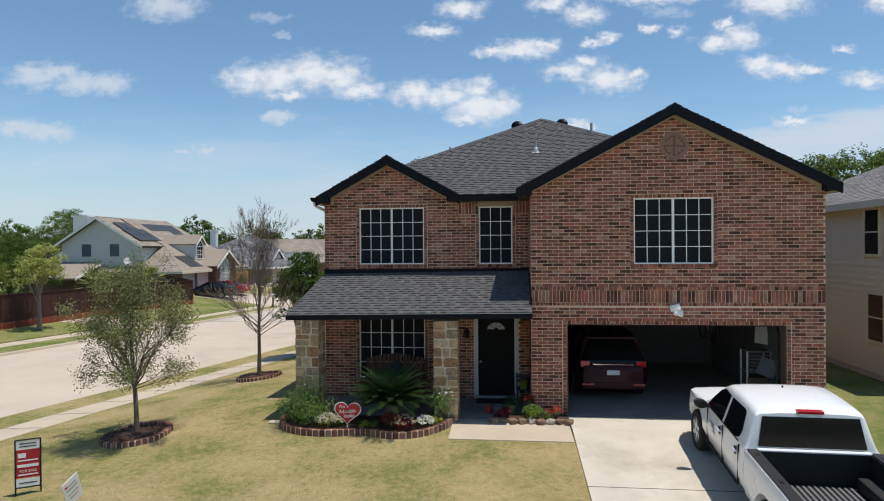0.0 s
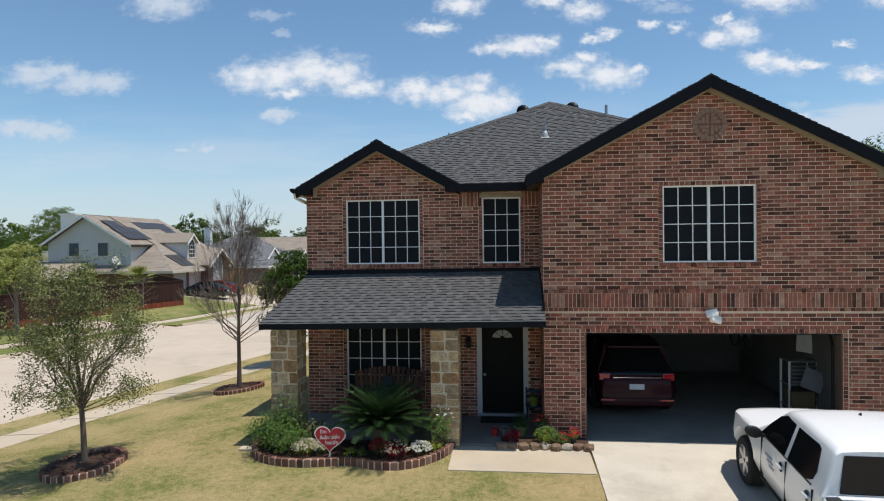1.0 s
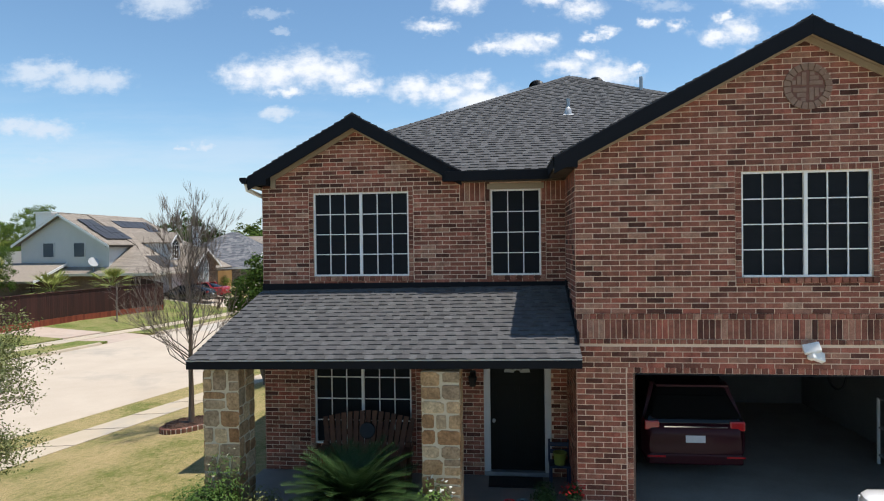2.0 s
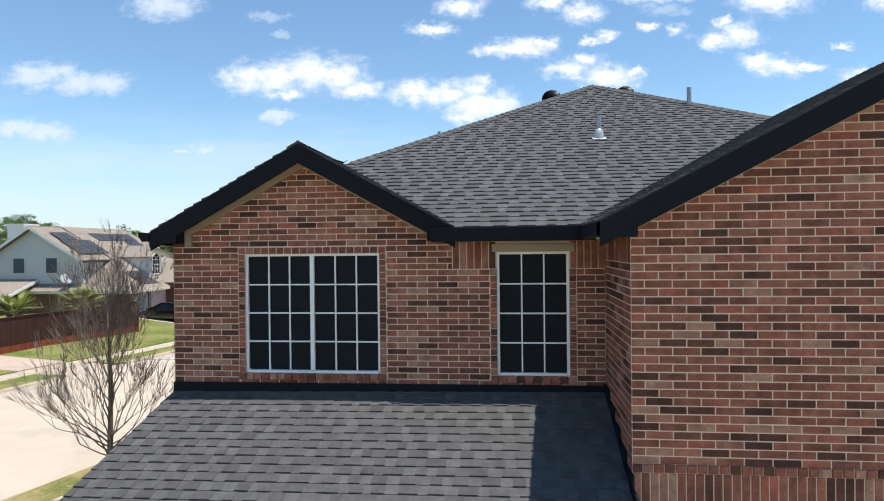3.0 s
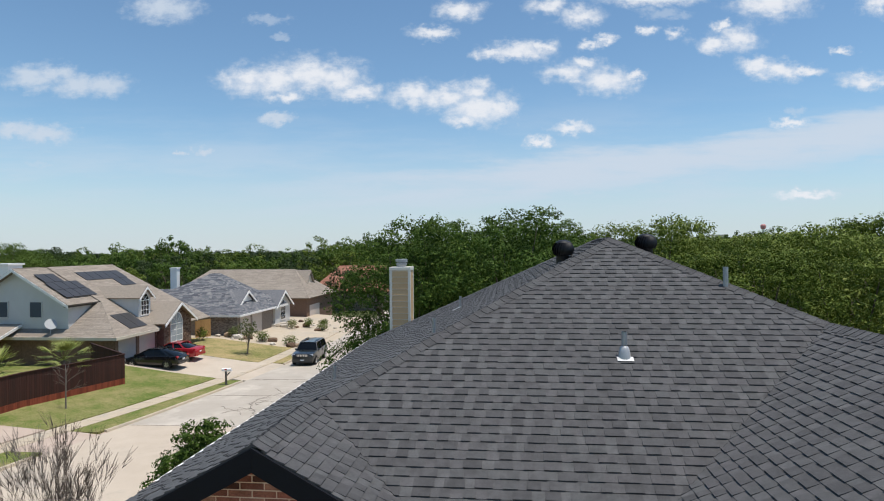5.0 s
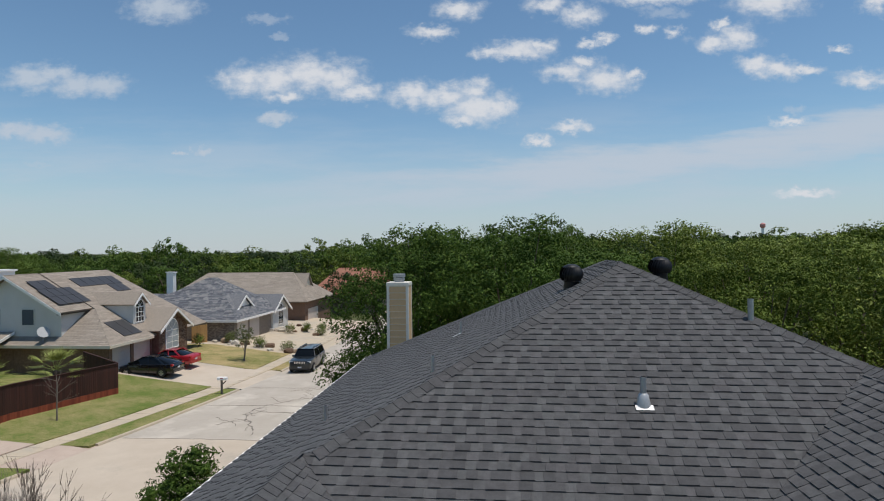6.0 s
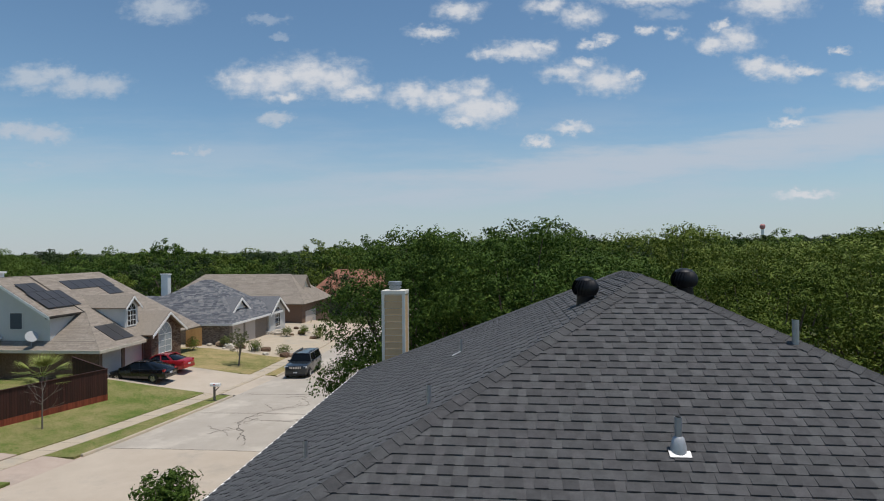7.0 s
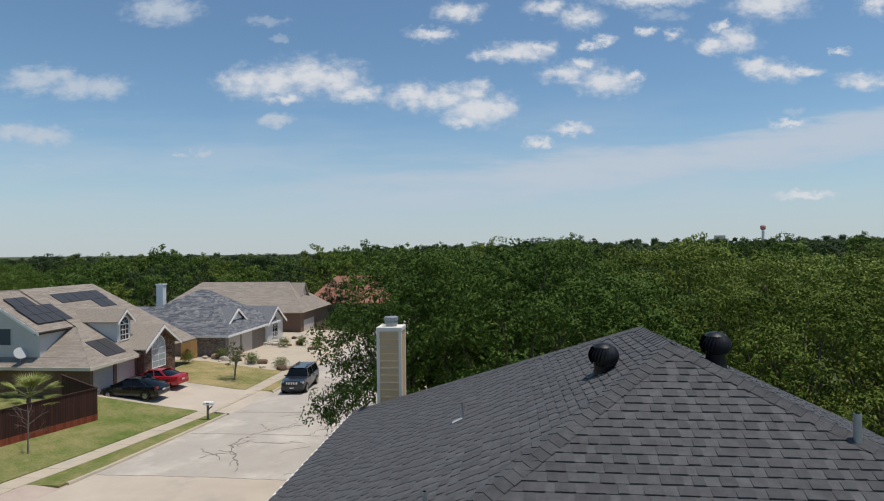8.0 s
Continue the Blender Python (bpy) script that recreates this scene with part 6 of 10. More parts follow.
solo("watering_can", Geo().lathe([(0.09, 0), (0.11, 0.18), (0.12, 0.2), (0.10, 0.2), (0.085, 0.02), (0, 0.02)], 16), surf("olive_plastic", (0.16, 0.18, 0.03), (0.22, 0.24, 0.05), 6, 60, 0.4, 0.02), "olive green tub on a small chair", "tub", smooth=True, at=pose(-0.08, 17.5, 0.5))

# porch lantern
t = thing("wall_lantern", "small dark wall lantern beside the door", "lamp", (-1.55, LY - 0.03, 1.78))
part("back_plate", Geo().box(-0.05, 0.05, -0.01, 0.03, -0.02, 0.2), M_black, t)
part("cage", Geo().lathe([(0.05, 0), (0.075, 0.16), (0.03, 0.22), (0.0, 0.24)], 6, pose(0, -0.1, -0.05)), M_black, t)


def rock(name, x, y, z, sx, sy, sz, m, label, seed, group, owner=None):
    rnd = random.Random(seed)
    bm = bmesh.new()
    bmesh.ops.create_icosphere(bm, subdivisions=2, radius=1.0)
    o = Vector((rnd.uniform(0, 50), rnd.uniform(0, 50), 0))
    for v in bm.verts:
        k = 1 + 0.35 * noise.noise(v.co * 1.3 + o) + 0.12 * noise.noise(v.co * 4 + o)
        v.co = Vector((max(-0.8, min(0.8, v.co.x * k)) * sx, max(-0.8, min(0.8, v.co.y * k)) * sy, max(-0.75, min(0.75, v.co.z * k)) * sz))
    me = bpy.data.meshes.new(name)
    bm.to_mesh(me)
    bm.free()
    me.materials.append(m)
    ob = new(name, me)
    ob.matrix_basis = pose(x, y, z + sz * 0.55, 0, 0, rnd.uniform(0, 360))
    return tagged(ob, label, "rock", group)


M_rock = pieces("brown_sandstone", [(0, (0.10, 0.06, 0.04)), (0.4, (0.2, 0.13, 0.085)), (0.75, (0.3, 0.22, 0.15)), (1, (0.38, 0.33, 0.27))], island=False, fine=25, blotch=0.6, bump=0.8)
for i in range(9):
    rock("edging_rock", -0.78 + i * 0.21, 15.82 + 0.03 * math.sin(i * 2.1), 0.07, 0.14, 0.12, 0.10, M_rock, "brown sandstone block edging a small bed", 30 + i, "rocks by the path")
g = Geo().sheet([[(x, y, 0.15) for x in (-0.8, -0.3, 0.2, 0.9)] for y in (15.86, 16.1, 16.35)])
solo("small_bed", g, M_mulch, "narrow mulch bed beside the garage corner", "flower bed", kind="structure")
bush("bedding_plant", "bright green leafy plant with yellow flowers", 0.10, 16.0, 0.12, 0.22, 0.30, 360, 0.05, M_yellow_leaf, 21, M_box_leaf, 120)
bush("bedding_plant", "green bedding plant with orange flowers", 0.42, 16.0, 0.12, 0.17, 0.22, 240, 0.045, M_box_leaf, 22, M_red_petal, 10)
bush("bedding_plant", "purple leafed bedding plant", -0.6, 16.02, 0.12, 0.16, 0.3, 240, 0.05, M_red_leaf, 23)
solo("splash_block", Geo().box(-5.98, -5.62, 15.35, 15.55, 0.03, 0.1), M_path, "pale concrete splash block on the grass", "splash block", bevel=0.015)

# flood light over the garage
t = thing("flood_light", "white twin-head security light on the garage wall", "lamp", (3.38, FY - 0.02, 2.55))
part("base", Geo().lathe([(0.055, 0), (0.055, 0.03), (0.03, 0.05)], 16, pose(0, 0.01, 0, 90)), M_white, t, smooth=True)
part("sensor", Geo().box(-0.045, 0.045, -0.13, -0.02, -0.02, 0.06), M_white, t, bevel=0.015)
for x, a in ((-0.04, -15), (0.03, 20)):
    h = Geo().box(-0.11, 0.11, -0.04, 0.04, -0.07, 0.07)
    ob = part("lamp_head", h, M_white, t, bevel=0.015)
    ob.matrix_basis = pose(x, -0.11, 0.14 if a < 0 else 0.03, -25, a, a)
    ob2 = part("lens", Geo().box(-0.09, 0.09, -0.046, -0.04, -0.052, 0.052), M_sign_white, ob)

# ---------------------------------------------------------------- roof fittings
def roof_pipe(x, y, z, h, r, label, flash=True, nrm=(0, -0.527, 1)):
    t = thing("vent_pipe", label, "vent pipe", (x, y, z), group="roof vents")
    part("pipe", Geo().tube([(0, 0, -0.1), (0, 0, h)], r, 14), M_metal, t, smooth=True)
    part("bore", Geo().lathe([(r * 0.85, h + 0.001), (0, h + 0.001)], 14), M_black, t)
    n = Vector(nrm).normalized()
    q = n.to_track_quat("Z", "Y").to_matrix().to_4x4()
    if flash:
        g = Geo()
        g.lathe([(r * 2.3, -0.04), (r * 2.2, r * 1.3), (r * 1.9, r * 2.5), (r * 1.6, r * 3.6), (r * 1.1, r * 4.1), (r * 1.02, r * 4.2)], 18)
        part("boot", g, M_lead, t, "bright metal pipe boot", smooth=True)
        f = Geo().box(-r * 2.9, r * 2.9, -r * 2.8, -r * 0.4, 0.020, 0.025)
        ob = part("flashing", f, M_lead, t, "bright metal flashing plate")
        ob.matrix_basis = q
    return t


M_lead = surf("bright_flashing", (0.42, 0.42, 0.42), (0.58, 0.58, 0.58), 8, 60, 0.45, 0.05, metal=0.3)


def front_z(y):
    return EAVE_Z + (y - FE) * FS


def street_z(x):
    return RZ - (RX - x) * PITCH


def east_z(x):
    return RZ - (x - RX) * PITCH


roof_pipe(0.40, 20.42, front_z(20.42), 0.35, 0.037, "grey vent pipe with a bright boot on the front slope")
roof_pipe(-2.30, 21.5, street_z(-2.30), 0.24, 0.03, "thin grey vent pipe on the street slope", False)
roof_pipe(-3.98, 21.78, street_z(-3.98), 0.24, 0.03, "thin grey vent pipe on the street slope", False)
roof_pipe(-2.15, 24.9, street_z(-2.15), 0.24, 0.026, "thin grey vent pipe with a bright plate on the street slope", False)
solo("flashing_plate", Geo().box(-0.09, 0.09, -0.07, 0.07, 0.014, 0.02), M_lead, "bright metal plate at the foot of a vent pipe", "flashing", at=pose(-2.22, 24.85, street_z(-2.22) + 0.005, 0, -26.5, 0))
roof_pipe(2.26, 22.03, east_z(2.26) - 0.02, 0.28, 0.04, "grey vent pipe on the far slope", False)


def turbine(x, y, z, label, nx):
    t = thing("turbine_vent", label, "roof vent", (x, y, z), group="turbine vents")
    part("collar", Geo().lathe([(0.17, -0.2), (0.145, 0.05), (0.13, 0.2), (0.14, 0.22), (0.125, 0.23)], 20), M_black, t, smooth=True)
    n = 24
    for i in range(n):
        a0 = 2 * math.pi * i / n
        g = Geo()
        rows = []
        for k in range(9):
            s = k / 8
            rr = 0.115 + 0.075 * math.sin(math.pi * (0.12 + 0.80 * s))
            zz = 0.23 + 0.24 * s
            tw = a0 + 0.35 * s
            rows.append([(rr * math.cos(tw), rr * math.sin(tw), zz), ((rr + 0.02) * math.cos(tw + 0.22), (rr + 0.02) * math.sin(tw + 0.22), zz)])
        g.sheet(rows)
        part("vane", g, M_black, t, smooth="all")
    part("cap", Geo().lathe([(0.15, 0.465), (0.11, 0.5), (0.05, 0.52), (0, 0.522)], 20), M_black, t, smooth=True)
    part("core", Geo().lathe([(0.11, 0.22), (0.14, 0.34), (0.11, 0.47)], 16), M_black, t, smooth=True)
    return t


turbine(-0.10, 23.75, street_z(-0.10) - 0.12, "black turbine vent on the street slope", -1)
turbine(1.5, 24.1, east_z(1.5) - 0.05, "black turbine vent on the far slope", 1)

# chimney with lap siding
chim = thing("chimney", "tan lap-sided chimney with pale corner boards and a metal cap", "chimney", (-4.45, 31.25, 5.4), world=True)
cx0, cx1, cy0, cy1 = -4.83, -4.19, 30.9, 31.55
part("core", Geo().box(cx0 + 0.02, cx1 - 0.02, cy0 + 0.02, cy1 - 0.02, 4.9, 7.78), M_siding, chim)
M_tan_lap = surf("tan_lap_siding", (0.60, 0.385, 0.20), (0.70, 0.47, 0.26), 2, 40, 0.7, 0.05)
M_board = surf("warm_white_board_paint", (0.74, 0.68, 0.58), (0.84, 0.78, 0.68), 3, 40, 0.6, 0.05)
for i in range(13):
    z = 5.3 + i * 0.19
    g = Geo()
    for x0, x1, y0, y1 in ((cx0 + 0.06, cx1 - 0.06, cy0 - 0.012, cy0 + 0.03), (cx0 - 0.002, cx0 + 0.03, cy0 + 0.06, cy1 - 0.06), (cx1 - 0.03, cx1 + 0.002, cy0 + 0.06, cy1 - 0.06)):
        g.add([(x0, y0, z), (x1, y0, z), (x1, y1, z), (x0, y1, z), (x0 + (0.036 if x1 - x0 < 0.1 else 0), y0 + (0.036 if y1 - y0 < 0.1 else 0), z + 0.187), (x1, y0 + (0.036 if y1 - y0 < 0.1 else 0), z + 0.187), (x1, y1, z + 0.187), (x0 + (0.036 if x1 - x0 < 0.1 else 0), y1, z + 0.187)],
              [(0, 3, 2, 1), (4, 5, 6, 7), (0, 1, 5, 4), (1, 2, 6, 5), (2, 3, 7, 6), (3, 0, 4, 7)])
    part("board", g, M_tan_lap, chim)
for x in (cx0 - 0.012, cx1 - 0.068):
    for y in (cy0 - 0.012, cy1 - 0.068):
        part("corner_board", Geo().box(x, x + 0.08, y, y + 0.08, 5.2, 7.8), M_board, chim, bevel=0.004)
part("crown", Geo().box(cx0 - 0.02, cx1 + 0.02, cy0 - 0.018, cy1 + 0.018, 7.78, 7.88), M_board, chim, "pale chimney top", bevel=0.006)
part("flue_cap", Geo().lathe([(0.15, 7.88), (0.15, 7.93), (0.175, 7.935), (0.175, 8.0), (0.15, 8.005), (0.15, 8.02), (0.19, 8.03), (0.19, 8.12), (0.17, 8.13), (0, 8.13)], 22, pose(-4.51, 31.22, 0)), M_metal, chim, "galvanised flue cap", smooth=True)
# ---------------------------------------------------------------- vehicles
M_white_car = surf("white_car_paint", (0.74, 0.74, 0.74), (0.80, 0.80, 0.80), 2, 30, 0.3, 0.0, coat=0.6)
M_black_car = surf("black_car_paint", (0.006, 0.007, 0.010), (0.010, 0.011, 0.015), 2, 30, 0.25, 0.0, coat=0.7)
M_red_car = surf("red_car_paint", (0.34, 0.012, 0.018), (0.42, 0.016, 0.022), 2, 30, 0.3, 0.0, coat=0.7)
M_green_car = surf("dark_green_grey_car_paint", (0.015, 0.019, 0.022), (0.022, 0.027, 0.031), 2, 30, 0.3, 0.0, coat=0.7)
M_maroon_car = surf("maroon_car_paint", (0.034, 0.003, 0.008), (0.046, 0.005, 0.010), 2, 30, 0.5, 0.0, spec=0.2, coat=0.15)
M_tyre = surf("tyre_rubber", (0.012, 0.012, 0.012), (0.022, 0.022, 0.021), 10, 90, 0.9, 0.2)
M_rim = surf("alloy_rim", (0.42, 0.42, 0.43), (0.55, 0.55, 0.56), 8, 60, 0.35, 0.02, metal=0.8)
M_car_glass = plain("tinted_car_glass", (0.006, 0.007, 0.008), 0.08, 0, 0.3)
M_plastic = surf("black_plastic", (0.010, 0.010, 0.011), (0.020, 0.020, 0.021), 10, 120, 0.6, 0.1)
M_lens_red = plain("red_lamp_lens", (0.45, 0.01, 0.015), 0.15, 0, 0.5, 0.5)
M_lens_clear = plain("clear_lamp_lens", (0.62, 0.64, 0.66), 0.12, 0, 0.5, 0.5)
M_chrome = plain("chrome", (0.75, 0.75, 0.76), 0.12, 1.0)
M_plate = surf("pale_number_plate", (0.60, 0.62, 0.66), (0.70, 0.72, 0.75), 20, 60, 0.5, 0.02)


def ring_of(y, w, z0, z1, crown, tuck=0.86, belt=0.96):
    """A car body's cross-section at the station y, from the sill round the shoulder over the top."""
    h = z1 - z0
    half = [(0.0, z0), (w * tuck * 0.8, z0), (w * tuck, z0 + 0.03), (w * 0.985, z0 + h * 0.28), (w, z0 + h * 0.52), (w * 0.985, z0 + h * 0.78), (w * belt, z1 - 0.035), (w * (belt - 0.06), z1), (w * 0.45, z1 + crown * 0.8), (0.0, z1 + crown)]
    return [(x, y, z) for x, z in half] + [(-x, y, z) for x, z in reversed(half[1:-1])]


def wheel(parent, x, y, r, w, spokes=5, style=M_rim):
    side = 1 if x > 0 else -1
    m = pose(x, y, r, 0, 90 * side, 0)
    ty = part("tyre", Geo().lathe([(r * 0.64, -w / 2), (r * 0.9, -w / 2), (r * 0.98, -w * 0.4), (r, -w * 0.25), (r, w * 0.25), (r * 0.98, w * 0.4), (r * 0.9, w / 2), (r * 0.64, w / 2), (r * 0.64, -w / 2)], 28, m, cap=False), M_tyre, parent, smooth=True)
    g = Geo().lathe([(r * 0.65, -w * 0.3), (r * 0.66, w * 0.46), (r * 0.60, w * 0.47), (r * 0.58, w * 0.25), (r * 0.1, w * 0.22), (0, w * 0.22)], 24, m)
    for i in range(spokes):
        a = 2 * math.pi * i / spokes
        c, s = math.cos(a), math.sin(a)
        ps = [m @ Vector((rr * c - t * s, rr * s + t * c, zz)) for rr, t, zz in ((r * 0.1, -0.045, w * 0.42), (r * 0.1, 0.045, w * 0.42), (r * 0.6, 0.035, w * 0.46), (r * 0.6, -0.035, w * 0.46))]
        g.prism(ps, m.to_3x3() @ Vector((0, 0, -0.03)))
    part("rim", g, style, ty, smooth=True)
    return ty


def arch_ring(parent, x, y, r):
    """The lip of a wheel opening, and a black disc as its shaded hollow."""
    side = 1 if x > 0 else -1
    g = Geo()
    n = 18
    o = [(math.cos(math.pi * (i / n * 1.14 - 0.07)), math.sin(math.pi * (i / n * 1.14 - 0.07))) for i in range(n + 1)]
    for (c0, s0), (c1, s1) in zip(o, o[1:]):
        g.prism([(x + side * 0.012, y + c * k * r, r + s * k * r) for c, s, k in ((c0, s0, 1.09), (c0, s0, 1.19), (c1, s1, 1.19), (c1, s1, 1.09))], (-side * 0.06, 0, 0))
    g.prism([(x + side * 0.004, y + c * 1.1 * r, r + s * 1.1 * r) for c, s in o], (-side * 0.02, 0, 0))
    part("wheel_arch", g, M_black, parent)


def small_car(name, label, at, rz, L, W, H, paint, hood, belt, roof, r=0.32, rails=False, pitch=0.0, suv=False):
    """A car that faces -y. hood: (front height, cowl height); belt: waist height; roof: four y places from the front: windscreen foot and head, rear glass head and foot (0 front .. 1 rear)."""
    t = thing(name, label, "car", at, rz, pitch=pitch)
    Y = lambda s: -L / 2 + s * L
    w = W / 2
    st = [(0.0, 0.80, 0.34, hood[0] - 0.16, 0.0), (0.02, 0.90, 0.26, hood[0] - 0.05, 0.02), (0.08, 0.965, 0.22, hood[0], 0.03), (roof[0] * 0.75, 1.0, 0.2, lerp(hood[0], hood[1], 0.7), 0.03), (roof[0] + 0.02, 1.0, 0.2, hood[1], 0.02), (0.5, 1.0, 0.2, belt, 0.0), (roof[3] - 0.03, 1.0, 0.22, belt + 0.03, 0.0), (0.95, 0.97, 0.24, belt + 0.02, 0.02), (0.985, 0.93, 0.3, belt - 0.06, 0.01), (1.0, 0.86, 0.38, belt - 0.2, 0.0)]
    part("body", Geo().loft([ring_of(Y(s), w * k, a, b, c) for s, k, a, b, c in st]), paint, t, smooth=True)
    hb, ht = w * 0.93, w * 0.70
    # glasshouse and roof skin
    a0, a1, a2, a3 = (Y(q) for q in roof)
    zb, zt = belt - 0.03, H - 0.035
    g = Geo()
    rings = []
    for y, z, k in ((a0, zb, 0.96), (lerp(a0, a1, 0.55), lerp(zb, zt, 0.58), 0.9), (a1, zt, 0.86), (lerp(a1, a2, 0.5), zt + 0.02, 0.86), (a2, zt - 0.015, 0.84), (lerp(a2, a3, 0.5), lerp(zt, zb, 0.48), 0.88), (a3, zb, 0.92)):
        f = (z - zb) / (zt - zb)
        hw = lerp(hb, ht, max(f, 0)) * (k / 0.9)
        hw0 = hb * 0.985
        rings.append([(-hw0, y, zb - 0.05), (hw0, y, zb - 0.05), (hw * 1.0, y, max(z - 0.03, zb - 0.04)), (hw * 0.9, y, max(z, zb - 0.03)), (-hw * 0.9, y, max(z, zb - 0.03)), (-hw, y, max(z - 0.03, zb - 0.04))])
    part("glasshouse", g.loft(rings), M_car_glass, t, "tinted windows", smooth=True)
    rg = Geo()
    for i in range(9):
        y = lerp(a1 - 0.05, a2 + 0.06, i / 8)
        bow = 0.03 * math.sin(math.pi * i / 8)
    rows = [[(ht * 0.99 * u, lerp(a1 - 0.06, a2 + 0.08, i / 8), H - 0.02 - 0.035 * u * u + 0.012 * math.sin(math.pi * i / 8)) for u in (-1.0, -0.85, -0.5, 0, 0.5, 0.85, 1.0)] for i in range(9)]
    part("roof", rg.sheet(rows), paint, t, smooth="all")
    for sx in (-1, 1):
        part("pillar", Geo().beam((sx * hb * 0.99, a0 + 0.04, zb), (sx * ht * 1.0, a1, zt), 0.05, 0.07), paint, t)
        part("pillar", Geo().beam((sx * hb * 1.0, lerp(a0, a3, 0.47), zb), (sx * ht * 1.03, lerp(a1, a2, 0.42), zt), 0.05, 0.06, (0, 1, 0)), paint, t)
        part("pillar", Geo().beam((sx * hb * 0.99, lerp(a2, a3, 0.55), zb), (sx * ht * 1.0, a2, zt), 0.06, 0.12, (0, 1, 0)), paint, t)
        part("pillar", Geo().beam((sx * ht * 1.02, a1, zt + 0.0), (sx * ht * 1.02, a2, zt - 0.01), 0.05, 0.05), paint, t)
    for sx in (-1, 1):
        part("mirror", Geo().box(sx * (w + 0.02) - 0.09, sx * (w + 0.02) + 0.09, a0 + 0.12, a0 + 0.22, belt + 0.0, belt + 0.13), paint, t, bevel=0.02)
        part("headlight", Geo().box(*sorted((sx * w * 0.62, sx * w * 0.93)), Y(0.012), Y(0.05), hood[0] - 0.22, hood[0] - 0.07), M_lens_clear, t, bevel=0.02)
        part("tail_light", Geo().box(*sorted((sx * w * 0.66, sx * w * 0.94)), Y(0.955), Y(0.992), belt - 0.17, belt - 0.01), M_lens_red, t, bevel=0.02)
        for yy in (Y(0.175), Y(0.80)):
            arch_ring(t, sx * w, yy, r)
            wheel(t, sx * (w - 0.075), yy, r, 0.21)
        dl = Geo()
        for q in (roof[0] + 0.07, lerp(roof[0], roof[3], 0.48), lerp(roof[0], roof[3], 0.86)):
            dl.box(*sorted((sx * (w - 0.03), sx * (w + 0.003))), Y(q) - 0.005, Y(q) + 0.005, 0.36, belt - 0.05)
        part("door_gap", dl, M_plastic, t)
        for q in (0.44, 0.86):
            part("door_handle", Geo().box(*sorted((sx * (w - 0.01), sx * (w + 0.022))), Y(lerp(roof[0], roof[3], q)) - 0.08, Y(lerp(roof[0], roof[3], q)) + 0.06, belt - 0.15, belt - 0.12), paint, t, bevel=0.006)
        if rails:
            part("roof_rail", Geo().tube([(sx * ht * 0.93, a1 + 0.1, H - 0.01), (sx * ht * 0.93, a1 + 0.2, H + 0.05), (sx * ht * 0.93, a2 - 0.15, H + 0.05), (sx * ht * 0.93, a2, H - 0.01)], 0.018, 6), M_plastic, t)
    part("number_plate", Geo().box(-0.16, 0.16, Y(0) - 0.012, Y(0) + 0.02, 0.46, 0.56), M_plate, t)
    part("rear_plate", Geo().box(-0.16, 0.16, Y(1.0) - 0.01, Y(1.0) + 0.014, belt - 0.36, belt - 0.24), M_plate, t)
    part("grille", Geo().box(-w * 0.55, w * 0.55, Y(0.0) - 0.006, Y(0.03), hood[0] - 0.26, hood[0] - 0.10), M_plastic, t)
    if suv:
        for i in range(7):
            x = -w * 0.42 + i * w * 0.14
            part("grille_slot", Geo().box(x - 0.035, x + 0.035, Y(0.0) - 0.016, Y(0.02), hood[0] - 0.26, hood[0] - 0.08), M_chrome, t)
        part("rear_window", Geo().prism([(-ht * 0.92, a2 + 0.11, zt - 0.05), (ht * 0.92, a2 + 0.11, zt - 0.05), (hb * 0.86, Y(0.99), belt + 0.03), (-hb * 0.86, Y(0.99), belt + 0.03)], (0, 0.01, 0.01)), M_car_glass, t)
    part("bumper", Geo().box(-w * 0.86, w * 0.86, Y(0) - 0.02, Y(0.03), 0.28, 0.42), M_plastic, t, bevel=0.03)
    part("rear_bumper", Geo().box(-w * 0.88, w * 0.88, Y(0.97), Y(1.0) + 0.025, 0.3, 0.48), paint, t, bevel=0.03)
    return t


small_car("jeep_wagon", "dark grey-green boxy sport utility car parked at the kerb", (-18.1, 62.9, road_z(62.9) + 0.03), 3, 4.8, 1.92, 1.75, M_green_car, (1.06, 1.12), 1.10, (0.30, 0.40, 0.93, 0.985), 0.37, True, suv=True)
small_car("hatchback", "black hatchback car nosed in on a driveway", (-28.1, 56.3, far_lot_z(-28.1, 56.3) - 0.1), -90, 4.45, 1.76, 1.48, M_black_car, (0.74, 0.90), 0.94, (0.20, 0.46, 0.66, 0.985), 0.31, pitch=0.0)
small_car("coupe", "bright red car nosed in on a driveway", (-28.4, 59.5, far_lot_z(-28.4, 59.5) - 0.1), -90, 4.4, 1.80, 1.36, M_red_car, (0.76, 0.90), 0.92, (0.28, 0.46, 0.66, 0.9), 0.32)
suv_car = small_car("family_wagon", "maroon sport utility car parked nose-in inside the garage", (2.22, 20.2, FLOOR), 180, 4.7, 1.76, 1.62, M_maroon_car, (0.96, 1.03), 1.03, (0.26, 0.38, 0.90, 0.985), 0.36, True, suv=True)
part("chrome_strip", Geo().box(-0.52, 0.52, 2.36, 2.375, 0.93, 0.95), M_chrome, suv_car)
part("lower_reflector", Geo().box(-0.8, -0.5, 2.38, 2.39, 0.42, 0.45), M_lens_red, suv_car)
part("lower_reflector", Geo().box(0.5, 0.8, 2.38, 2.39, 0.42, 0.45), M_lens_red, suv_car)
part("rear_spoiler", Geo().box(-0.6, 0.6, 1.98, 2.2, 1.58, 1.62), M_maroon_car, suv_car, bevel=0.01)


